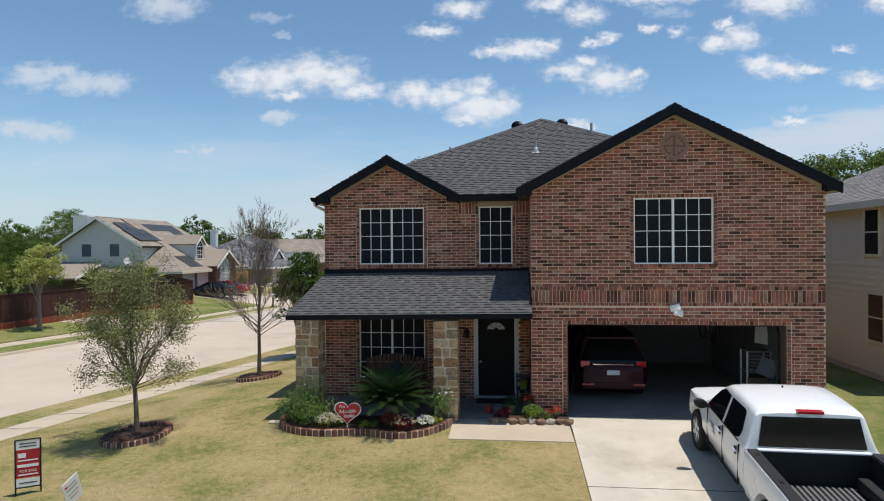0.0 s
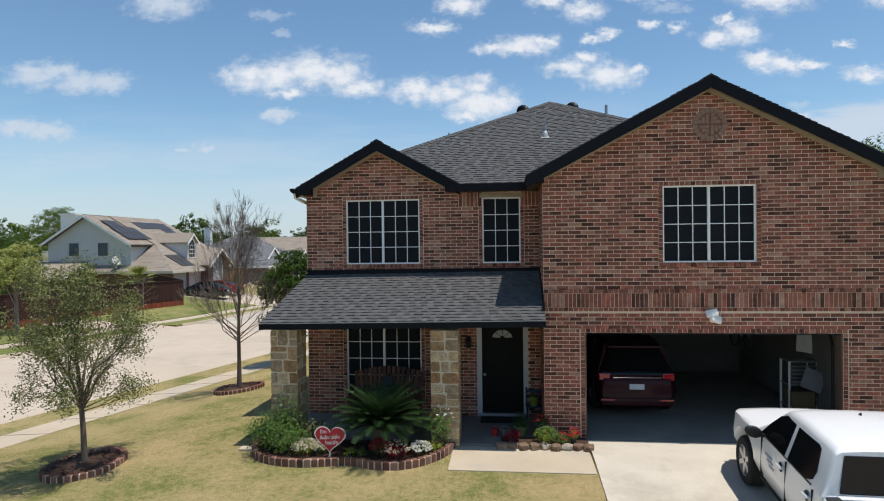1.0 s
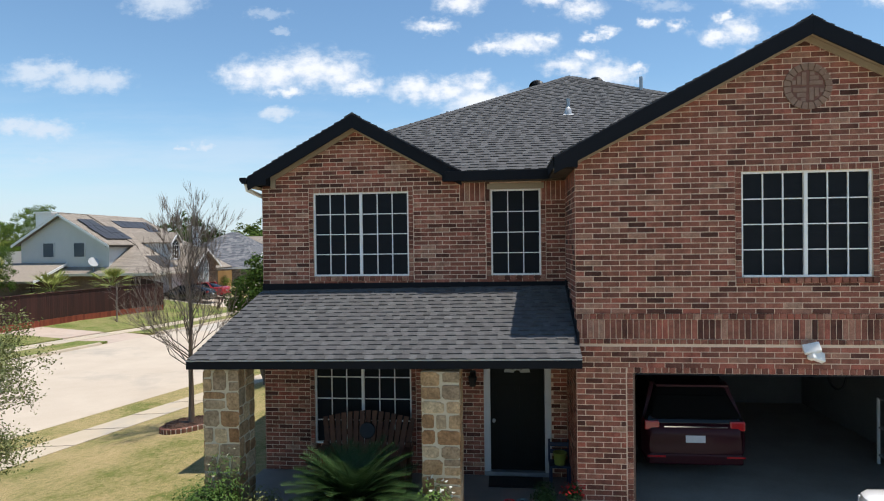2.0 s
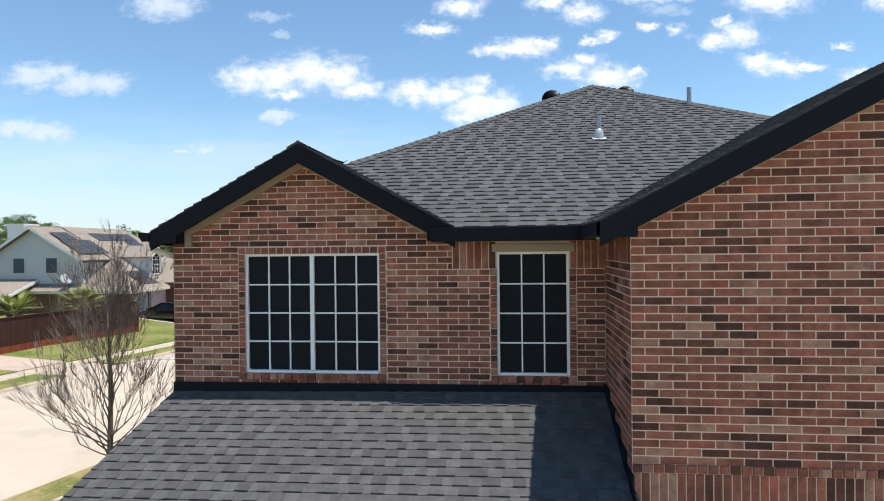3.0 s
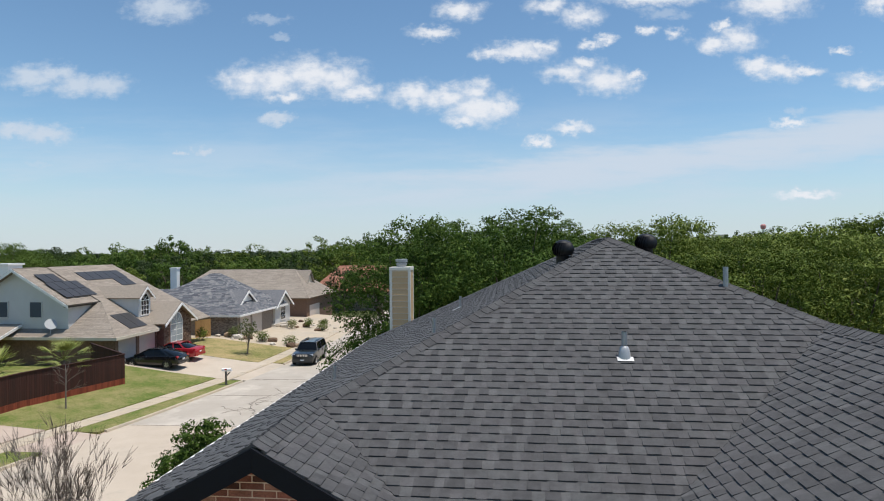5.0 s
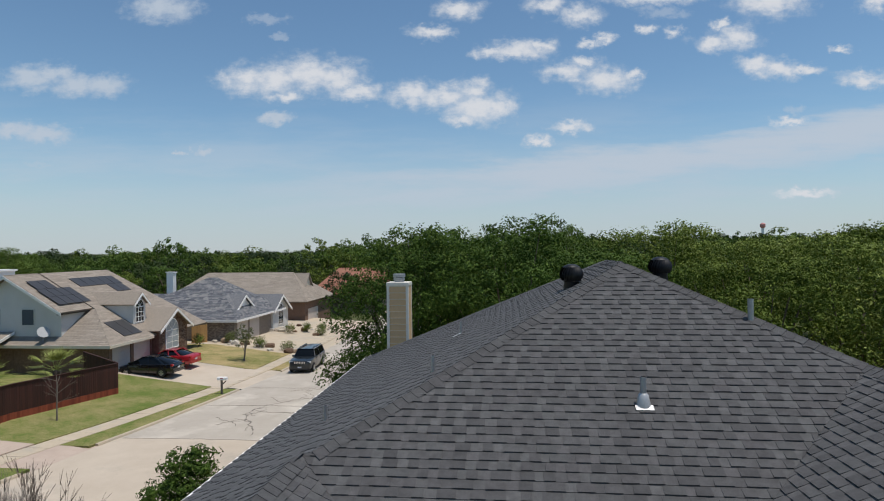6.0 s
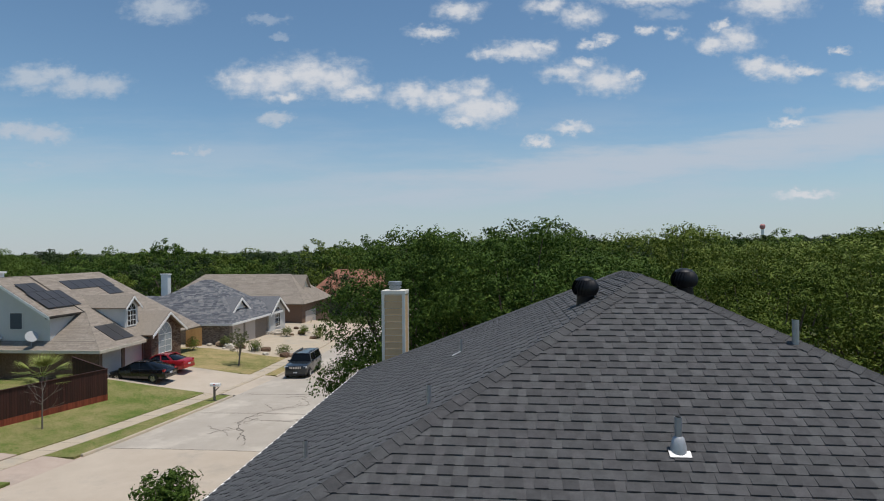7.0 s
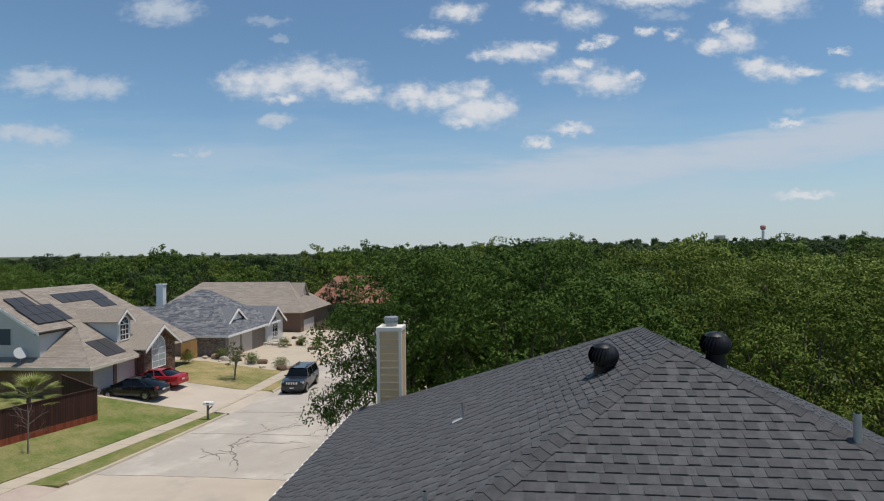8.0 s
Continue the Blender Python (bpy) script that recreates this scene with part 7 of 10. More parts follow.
def pickup(at, pitch, rz=0.0):
    """A crew-cab pickup that faces +y, origin on the ground under its middle."""
    t = thing("pickup_truck", "white crew-cab pickup truck with a black-lined bed on the driveway", "truck", at, rz, pitch=pitch)
    W = 0.99
    # front body and cab sides
    arch = lambda y, c, low, k=1.0: low if abs(y - c) * k >= 0.47 else max(low, 0.40 + math.sqrt(0.47 ** 2 - ((y - c) * k) ** 2))
    hoods = [(2.86, 0.58, 0.52, 0.84, 0.0), (2.84, 0.70, 0.48, 0.93, 0.008), (2.78, 0.82, 0.46, 0.995, 0.018), (2.66, 0.90, 0.44, 1.04, 0.028), (2.52, 0.95, 0.43, 1.07, 0.035), (2.43, 0.972, 0.42, 1.085, 0.038)]
    hoods += [(1.95 + 0.469 * math.cos(math.pi * i / 12), 0.992, 0.40, 1.10 + 0.045 * i / 12, 0.04) for i in range(13)]
    st = [(y, w, arch(y, 1.95, a), b, c) for y, w, a, b, c in hoods] + [(1.40, 0.99, 0.40, 1.15, 0.035), (1.25, 0.99, 0.40, 1.16, 0.02), (0.9, 0.99, 0.40, 1.16, 0.0), (-0.2, 0.99, 0.40, 1.16, 0.0), (-1.22, 0.99, 0.40, 1.17, 0.0), (-1.27, 0.985, 0.42, 1.17, 0.0)]
    part("body", Geo().loft([ring_of(y, w, a, b, c, 0.9, 0.975) for y, w, a, b, c in reversed(st)]), M_white_car, t, smooth=True)
    # cab: a painted shell with dark glass let into it
    def shell(y, zt, hw):
        k = lambda q: max(q, 1.165)
        half = [(0.93, 1.06), (0.962, 1.12), (0.964, 1.162), (hw + 0.012, k(zt - 0.11)), (hw - 0.012, k(zt - 0.05)), (hw - 0.075, k(zt - 0.012)), (hw * 0.6, k(zt + 0.012)), (0.0, k(zt + 0.02))]
        return [(x, y, z) for x, z in half] + [(-x, y, z) for x, z in reversed(half[:-1])]

    prof = [(-1.275, 1.17, 0.90), (-1.20, 1.50, 0.83), (-1.14, 1.755, 0.785), (-1.06, 1.81, 0.78), (-0.8, 1.835, 0.785), (-0.2, 1.85, 0.79), (0.3, 1.835, 0.79), (0.52, 1.80, 0.788), (0.68, 1.73, 0.795), (1.02, 1.47, 0.85), (1.42, 1.17, 0.93)]
    part("cab", Geo().loft([shell(*q) for q in reversed(prof)]), M_white_car, t, "white cab", smooth=True)
    side_x = lambda z: lerp(0.968, 0.806, (z - 1.162) / 0.56) + 0.006
    for s in (-1, 1):
        for nm, pts in (("front_window", [(1.20, 1.185), (0.14, 1.185), (0.12, 1.69), (0.52, 1.70), (0.70, 1.63), (0.95, 1.43)]), ("back_window", [(0.0, 1.185), (-0.72, 1.185), (-0.88, 1.24), (-0.92, 1.36), (-0.80, 1.66), (-0.70, 1.695), (0.0, 1.69)])):
            q = [(s * side_x(z), y, z) for y, z in pts]
            part(nm, Geo().prism(q, (-s * 0.03, 0, 0)), M_car_glass, t, "dark tinted side window")
        part("window_seal", Geo().beam((s * 0.968, 1.25, 1.172), (s * 0.968, -0.9, 1.172), 0.012, 0.016), M_plastic, t)
        # doors: gaps, handles, lettering bars
        g = Geo()
        for y in (1.12, 0.02, -0.98):
            g.box(*sorted((s * 0.95, s * 0.9915)), y - 0.004, y + 0.004, 0.48, 1.14)
        g.box(*sorted((s * 0.95, s * 0.9915)), -0.98, 1.12, 0.477, 0.483)
        part("door_gap", g, M_plastic, t)
        for y in (0.2, -0.82):
            h = part("door_handle", Geo().box(*sorted((s * 0.98, s * 1.03)), y - 0.1, y + 0.1, 0.985, 1.02), M_white_car, t, bevel=0.012)
            part("handle_cup", Geo().lathe([(0.075, 0.0), (0.06, 0.006), (0, 0.006)], 14, pose(s * 0.991, y, 0.995, 0, 90 * s, 0)), M_plastic, h)
        for i in range(3):
            part("door_lettering", Geo().box(*sorted((s * 0.985, s * 0.9945)), 0.62 - i * 0.06, 0.92 - i * 0.1, 0.93 - i * 0.06, 0.96 - i * 0.06), plain("grey_decal", (0.35, 0.36, 0.38), 0.5), t)
        mir = part("mirror", Geo().loft([[(s * (1.13 + 0.125 * k * math.cos(2 * math.pi * i / 16)), y, 1.245 + 0.095 * k * math.sin(2 * math.pi * i / 16) + 0.02 * math.cos(2 * math.pi * i / 16)) for i in range(16)] for y, k in ((0.985, 0.9), (1.0, 1.0), (1.06, 0.97), (1.11, 0.75), (1.135, 0.35))]), M_plastic, t, "black door mirror", smooth="all")
        part("mirror_arm", Geo().beam((s * 0.93, 1.05, 1.17), (s * 1.08, 1.05, 1.2), 0.06, 0.05), M_plastic, mir)
        # wheels
        for y in (1.95, -1.75):
            wheel(t, s * 0.845, y, 0.40, 0.27, 6)
        part("headlight", Geo().box(*sorted((s * 0.60, s * 0.83)), 2.72, 2.835, 0.76, 0.90), M_lens_clear, t, bevel=0.02)
        part("tail_light", Geo().box(*sorted((s * 0.86, s * 0.985)), -2.93, -2.86, 0.72, 1.14), M_lens_red, t, bevel=0.015)
    # bed: double walls, black rails, liner with ribs
    for s in (-1, 1):
        rings = [[(s * x, y, z) for x, z in ((0.80, 0.62), (0.80, 1.17), (0.965, 1.17), (0.985, 1.13), (0.99, 0.9), (0.988, max(0.62, arch(y, -2.03, 0.0, 1.277))), (0.95, max(0.46, arch(y, -2.03, 0.0, 1.277))), (0.80, max(0.46, arch(y, -2.03, 0.0, 1.277))))] for y in [-1.32, -1.45] + [-2.03 + 0.367 * math.cos(math.pi * i / 12) for i in range(13)] + [-2.5, -2.9, -2.93]]
        part("bed_side", Geo().loft(rings if s > 0 else [list(reversed(r)) for r in rings]), M_white_car, t, smooth=True)
        part("bed_rail", Geo().box(*sorted((s * 0.79, s * 0.955)), -2.9, -1.33, 1.17, 1.195), M_plastic, t, "black bed rail cap", bevel=0.008)
        part("liner_side", Geo().box(*sorted((s * 0.78, s * 0.80)), -2.88, -1.34, 0.66, 1.17), M_plastic, t)
        for y in (-1.48, -2.2, -2.8):
            part("stake_hole", Geo().box(*sorted((s * 0.84, s * 0.90)), y - 0.035, y + 0.035, 1.195, 1.199), M_black, t)
        part("wheel_box", Geo().box(*sorted((s * 0.56, s * 0.79)), -2.15, -1.4, 0.66, 0.86), M_plastic, t, bevel=0.04)
    part("bed_floor", Geo().box(-0.8, 0.8, -2.9, -1.33, 0.62, 0.66), M_plastic, t)
    for i in range(13):
        x = -0.5 + i * 1.0 / 12
        part("liner_rib", Geo().box(x - 0.02, x + 0.02, -2.88, -1.36, 0.66, 0.675), surf("worn_liner", (0.10, 0.10, 0.10), (0.18, 0.18, 0.178), 6, 60, 0.7, 0.1) if i == 0 else bpy.data.materials["worn_liner"], t, bevel=0.004)
    part("bed_front", Geo().box(-0.80, 0.80, -1.34, -1.30, 0.62, 1.17), M_plastic, t)
    part("bed_front_rail", Geo().box(-0.8, 0.8, -1.36, -1.29, 1.17, 1.195), M_white_car, t, bevel=0.006)
    part("tailgate", Geo().box(-0.80, 0.80, -2.93, -2.88, 0.62, 1.17), M_white_car, t, bevel=0.01)
    part("rear_window", Geo().prism([(-0.77, -1.27, 1.215), (0.77, -1.27, 1.215), (0.69, -1.152, 1.71), (-0.69, -1.152, 1.71)], (0, -0.022, 0.004)), M_car_glass, t, "dark rear window")
    part("cab_back", Geo().box(-0.93, 0.93, -1.285, -1.26, 0.6, 1.18), M_white_car, t)
    part("brake_light", Geo().box(-0.19, 0.19, -1.19, -1.06, 1.775, 1.826), M_lens_red, t, "red high brake light", bevel=0.012)
    part("antenna_fin", Geo().prism([(0.008, 0.12, 1.85), (0.008, 0.22, 1.85), (0.008, 0.13, 1.905)], (-0.016, 0, 0)), M_plastic, t)
    part("bumper", Geo().box(-0.80, 0.80, 2.78, 2.9, 0.42, 0.62), M_chrome, t, bevel=0.04)
    part("grille", Geo().box(-0.5, 0.5, 2.82, 2.875, 0.66, 0.82), M_plastic, t, bevel=0.01)
    part("rear_bumper", Geo().box(-0.93, 0.93, -3.05, -2.92, 0.46, 0.62), M_chrome, t, bevel=0.03)
    part("underbody", Geo().box(-0.70, 0.70, -2.85, 2.6, 0.3, 0.62), M_black, t)
    # a shorter extended cab and a longer bed
    def along_y(y):
        if y > 1.25:
            return y
        return 1.25 + (y - 1.25) * 0.81 if y > -1.30 else -0.8155 + (y + 1.30) * 1.277
    for ob in [q for q in t.children_recursive if q.name.split(".")[0] not in ("tyre", "rim")]:
        for v in ob.data.vertices:
            v.co.y = along_y(v.co.y)
            if v.co.z > 1.2:
                v.co.z = 1.2 + (v.co.z - 1.2) * 0.9
    return t


part_wind = Geo().prism([(-0.80, 1.33, 1.235), (0.80, 1.33, 1.235), (0.70, 0.74, 1.64), (-0.70, 0.74, 1.64)], (0, 0.02, 0.02))
part("windscreen", part_wind, M_car_glass, pickup((4.17, 12.55, yard_z(3, 12.55) + 0.03), 4.85, -2.2), "dark windscreen")
# ---------------------------------------------------------------- garage interior
def garage_room():
    # Wall colour kept dark to stand in for the shade inside the garage.
    M_gar_wall = surf("garage_wall_shade", (0.13, 0.12, 0.11), (0.20, 0.19, 0.175), 1.5, 40, 0.9, 0.05)
    g = Geo().box(GX0 + 0.24, 6.42, FY + 0.0, 23.2, -0.2, FLOOR)
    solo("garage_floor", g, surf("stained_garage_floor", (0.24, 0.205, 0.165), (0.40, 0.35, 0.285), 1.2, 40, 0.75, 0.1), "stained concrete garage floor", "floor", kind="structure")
    solo("wall_garage_back", Geo().box(GX0 + 0.24, 6.42, 23.2, 23.3, FLOOR, 2.7), M_gar_wall, "back wall of the garage, coloured dark for its shade", "wall", kind="structure")
    solo("wall_garage_side", Geo().box(GX0 + 0.22, GX0 + 0.30, FY + 0.24, 23.2, FLOOR, 2.7), M_gar_wall, "side wall of the garage, coloured dark for its shade", "wall", kind="structure")
    solo("wall_garage_side", Geo().box(6.34, 6.42, FY + 0.24, 23.2, FLOOR, 2.7), M_gar_wall, "side wall of the garage, coloured dark for its shade", "wall", kind="structure")
    solo("ceiling_garage", Geo().box(GX0 + 0.24, 6.42, FY + 0.24, 23.3, 2.7, 2.8), M_gar_wall, "garage ceiling, coloured dark for its shade", "ceiling", kind="structure")
    # the raised sectional door under the ceiling
    t = thing("garage_door", "dark sectional garage door raised under the ceiling", "garage door", (3.37, 18.5, 2.3), world=True)
    M_gd = surf("dark_garage_door", (0.03, 0.022, 0.018), (0.05, 0.036, 0.03), 3, 40, 0.5, 0.05)
    for i in range(4):
        part("door_section", Geo().box(0.97, 5.78, 16.95 + i * 0.55, 17.48 + i * 0.55, 2.38, 2.43), M_gd, t, bevel=0.006)
    for x in (0.95, 5.8):
        part("track", Geo().tube([(x, 16.75, 0.2), (x, 16.75, 2.0), (x, 16.85, 2.25), (x, 17.1, 2.36), (x, 19.3, 2.36)], 0.025, 6), M_black, t)
    # shelf, cabinet, ladder-like clutter
    t = thing("storage_cart", "grey metal storage cart with a leaning panel", "cart", (6.05, 18.75, FLOOR))
    for x in (-0.3, 0.3):
        for y in (-0.22, 0.22):
            part("post", Geo().box(x - 0.02, x + 0.02, y - 0.02, y + 0.02, 0, 1.2), M_white, t)
    for z in (0.15, 0.65, 1.18):
        part("shelf", Geo().box(-0.31, 0.31, -0.23, 0.23, z, z + 0.03), M_metal, t)
    for i in range(5):
        part("rung", Geo().box(-0.3, 0.3, -0.25, -0.235, 0.72 + i * 0.09, 0.75 + i * 0.09), M_metal, t)
    solo("leaning_board", Geo().box(-0.22, 0.22, -0.01, 0.01, 0, 0.46), M_metal, "pale board leaning on a storage cart", "board", at=pose(6.06, 18.25, FLOOR + 0.62, -14, 22, -12))
    solo("wall_chart", Geo().box(-0.2, 0.2, -0.01, 0.01, 0, 0.6), M_sign_white, "pale framed board hung in the garage", "board", at=pose(6.24, 18.9, FLOOR + 1.35, -4, 0, -62))
    solo("cardboard_box", Geo().box(-0.25, 0.25, -0.2, 0.2, 0, 0.36), surf("cardboard", (0.16, 0.11, 0.06), (0.24, 0.17, 0.10), 4, 40, 0.85, 0.05), "brown cardboard box on the cart", "box", at=pose(6.0, 18.6, FLOOR + 0.18), bevel=0.01)
    # a bicycle hung on the side wall
    t = thing("bicycle", "dark bicycle hung up in the garage", "bicycle", (5.1, 19.6, 1.45))
    for y in (-0.5, 0.5):
        ring = [(0.0, y + 0.33 * math.cos(2 * math.pi * i / 28), 0.33 + 0.33 * math.sin(2 * math.pi * i / 28)) for i in range(29)]
        part("wheel", Geo().tube(ring, 0.02, 6, False), M_tyre, t)
    part("frame_tube", Geo().tube([(0, -0.5, 0.33), (0, -0.1, 0.75), (0, 0.42, 0.8), (0, 0.5, 0.33)], 0.018, 6), M_metal, t)
    part("frame_tube", Geo().tube([(0, -0.1, 0.75), (0, 0.0, 0.3), (0, 0.42, 0.8)], 0.018, 6), M_metal, t)
    part("handlebar", Geo().tube([(-0.25, 0.45, 0.95), (0, 0.42, 0.97), (0.25, 0.45, 0.95)], 0.014, 6), M_metal, t)


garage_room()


# ---------------------------------------------------------------- houses round about
def lap_wall(g, a, b, z0, z1, out, h=0.2, lap=0.014, holes=()):
    """Lap boards from a to b (x, y), each tilted out at its foot. holes: (u0, u1, z0, z1) along the wall."""
    a, b, out = Vector((*a, 0)), Vector((*b, 0)), Vector((*out, 0))
    d = (b - a).normalized()
    n = int((z1 - z0) / h)
    for i in range(n):
        z = z0 + i * h
        hh = [(q[0], q[1]) for q in holes if q[2] < z + h * 0.6 and q[3] > z + h * 0.4]
        for p, q in cut_intervals(0, (b - a).length, hh):
            c0, c1 = a + d * p, a + d * q
            zz = Vector((0, 0, z))
            up = Vector((0, 0, h + 0.01))
            g.add([c0 + zz, c1 + zz, c1 + zz + out * lap, c0 + zz + out * lap, c0 + zz + up, c1 + zz + up, c1 + zz + up + out * 0.002, c0 + zz + up + out * 0.002],
                  [(0, 3, 2, 1), (3, 7, 6, 2), (4, 5, 6, 7), (0, 4, 7, 3), (1, 2, 6, 5)])


def slab_roof(g, pts, th=0.14):
    """One roof plane with a thickness."""
    P = [Vector(p) for p in pts]
    n = (P[1] - P[0]).cross(P[-1] - P[0]).normalized()
    if n.z < 0:
        n = -n
    g.prism([p - n * th for p in P], n * th)


def course_lines(pts, mat_one, parent, seed, step=0.2, tab=0.55):
    """Far shingles: thin courses of long tabs on a roof plane."""
    P = [Vector(p) for p in pts]
    eu = (P[1] - P[0]).normalized()
    n = (P[1] - P[0]).cross(P[-1] - P[0]).normalized()
    n = -n if n.z < 0 else n
    ev = n.cross(eu)
    ev = -ev if ev.z < 0 else ev
    uv = [((p - P[0]).dot(eu), (p - P[0]).dot(ev)) for p in P]
    vmin, vmax = min(v for _, v in uv), max(v for _, v in uv)
    g, rnd, v = Geo(), random.Random(seed), vmin + 0.001
    while v < vmax - 0.05:
        r0, r1 = inside_u(uv, v), inside_u(uv, min(v + step, vmax - 0.001))
        if r0 and r1:
            u = min(r0[0], r1[0])
            hi = max(r0[1], r1[1])
            while u < hi:
                w = tab * rnd.uniform(0.6, 1.5)
                a0, b0, a1, b1 = max(u, r0[0]), min(u + w, r0[1]), max(u, r1[0]), min(u + w, r1[1])
                if b0 > a0 and b1 > a1:
                    q = [(a0, v, 0.012), (b0, v, 0.012), (b1, v + step, 0.004), (a1, v + step, 0.004)]
                    g.add([P[0] + eu * p + ev * s + n * t for p, s, t in q] + [P[0] + eu * a0 + ev * v, P[0] + eu * b0 + ev * v], [(0, 1, 2, 3), (4, 5, 1, 0)])
                u += w
        v += step
    part("shingles", g, mat_one, parent, kind="stuff")


def roof_on(owner, pts, deck, shingle, seed, label="", step=0.2, tab=0.55, th=0.14):
    g = Geo()
    slab_roof(g, pts, th)
    r = part("roof", g, deck, owner, label)
    course_lines(pts, shingle, r, seed, step, tab)
    return r


def simple_window(owner, c, right, out, w, h, cols, rows, m_frame=None, m_glass=None, label="", arch=False):
    """A window on a far wall: frame, bars, one pane per light. c: middle of its foot."""
    c, right, out = Vector(c), Vector(right).normalized(), Vector(out).normalized()
    up = Vector((0, 0, 1))
    m_frame, m_glass = m_frame or M_white, m_glass or M_glass
    g = Geo()

    def bar(u0, u1, z0, z1, d):
        ps = [c + right * u + up * z + out * t for t in (-0.02, d) for u, z in ((u0, z0), (u1, z0), (u1, z1), (u0, z1))]
        g.add(ps, [(3, 2, 1, 0), (4, 5, 6, 7), (0, 1, 5, 4), (1, 2, 6, 5), (2, 3, 7, 6), (3, 0, 4, 7)])

    f = 0.07
    bar(-w / 2 - f, -w / 2, -f, h + f, 0.05), bar(w / 2, w / 2 + f, -f, h + f, 0.05), bar(-w / 2, w / 2, -f, 0, 0.06), bar(-w / 2, w / 2, h, h + f, 0.05)
    for i in range(1, cols):
        x = -w / 2 + w * i / cols
        bar(x - 0.02, x + 0.02, 0, h, 0.035)
    for j in range(1, rows):
        z = h * j / rows
        bar(-w / 2, w / 2, z - 0.02, z + 0.02, 0.034)
    if arch:
        n = 10
        for i in range(n):
            t0, t1 = math.pi * i / n, math.pi * (i + 1) / n
            ps = [c + right * (r * math.cos(t)) + up * (h + f + r * math.sin(t)) for r, t in ((w / 2, t0), (w / 2 + f, t0), (w / 2 + f, t1), (w / 2, t1))]
            g.prism(ps, out * 0.05)
        for i in (1, 2, 3):
            t = math.pi * i / 4
            g.beam(c + up * (h + f), c + right * (w / 2 * math.cos(t)) + up * (h + f + w / 2 * math.sin(t)), 0.03, 0.06, out)
    win = part("window", g, m_frame, owner, label)
    for i in range(cols):
        for j in range(rows):
            ps = [c + right * u + up * z + out * 0.01 for u, z in ((-w / 2 + w * i / cols, h * j / rows), (-w / 2 + w * (i + 1) / cols, h * j / rows), (-w / 2 + w * (i + 1) / cols, h * (j + 1) / rows), (-w / 2 + w * i / cols, h * (j + 1) / rows))]
            part("pane", Geo().prism(ps, out * 0.012), m_glass, win)
    if arch:
        ps = [c + right * (w / 2 * math.cos(math.pi * i / 10)) + up * (h + f + w / 2 * math.sin(math.pi * i / 10)) + out * 0.01 for i in range(11)]
        part("pane", Geo().prism(ps, out * 0.012), m_glass, win)
    return win


# cream-sided neighbour
nb = thing("neighbour_house", "two-storey house with cream lap siding and a grey hip roof", "house", (16, 27, 0.05), world=True)
NX, NY0, NY1 = 10.5, 19.5, 29.0
NW = [(21.92 - 0.72, 21.92, 3.82, 5.15), (21.73 - 0.75, 21.75, 1.22, 2.6)]
g = Geo()
holed_wall(g, NY0, NY1, -0.3, 5.5, [], lambda u, z, t: (NX + 0.02 + t, u, z), 0.2)
w1 = part("wall", g, M_siding, nb, "cream lap-sided side wall")
g = Geo()
lap_wall(g, (NX + 0.02, NY0), (NX + 0.02, NY1), 0.25, 5.45, (-1, 0), 0.2, 0.03, [(a - NY0 - 0.08, b - NY0 + 0.08, c - 0.1, d + 0.08) for a, b, c, d in NW])
part("lap_board", g, M_siding, w1, kind="stuff")
part("wall", Geo().box(NX, 24, NY0, NY0 + 0.2, -0.3, 5.5), M_siding, nb)
part("plinth", Geo().box(NX - 0.01, NX + 0.02, NY0, NY1, -0.3, 0.22), M_concrete, nb, "exposed concrete foundation")
for a, b, c, d in NW:
    simple_window(nb, (NX, (a + b) / 2, c), (0, -1, 0), (-1, 0, 0), b - a, d - c, 1, 2, M_siding, M_glass, "cream-framed sash window")
M_nb_deck = surf("grey_roof_deck", (0.12, 0.11, 0.11), (0.17, 0.16, 0.155), 5, 60, 0.9, 0.2)
M_nb_sh = pieces("grey_shingle", [(0, (0.16, 0.15, 0.145)), (0.5, (0.21, 0.2, 0.19)), (1, (0.27, 0.255, 0.245))], blotch=0.3)
ez = 5.5
roof_on(nb, [(NX - 0.4, NY1 + 0.4, ez - 0.1), (NX - 0.4, NY0 - 0.4, ez - 0.1), (NX + 4.75, 24.25, ez + 2.45)], M_nb_deck, M_nb_sh, 3, "grey hip roof slope", 0.14, 0.3)
roof_on(nb, [(NX - 0.4, NY0 - 0.4, ez - 0.1), (24.4, NY0 - 0.4, ez - 0.1), (24.4, 24.25, ez + 2.45), (NX + 4.75, 24.25, ez + 2.45)], M_nb_deck, M_nb_sh, 4, "grey hip roof slope", 0.2, 0.5)
roof_on(nb, [(24.4, NY1 + 0.4, ez - 0.1), (NX - 0.4, NY1 + 0.4, ez - 0.1), (NX + 4.75, 24.25, ez + 2.45), (24.4, 24.25, ez + 2.45)], M_nb_deck, M_nb_sh, 5, "grey hip roof slope", 0.3, 0.6)
part("soffit", Geo().box(NX - 0.38, NX, NY0, NY1, ez - 0.28, ez - 0.24), M_siding, nb)
part("fascia", Geo().box(NX - 0.42, NX - 0.39, NY0 - 0.4, NY1 + 0.4, ez - 0.3, ez - 0.1), M_siding, nb, "cream fascia board")

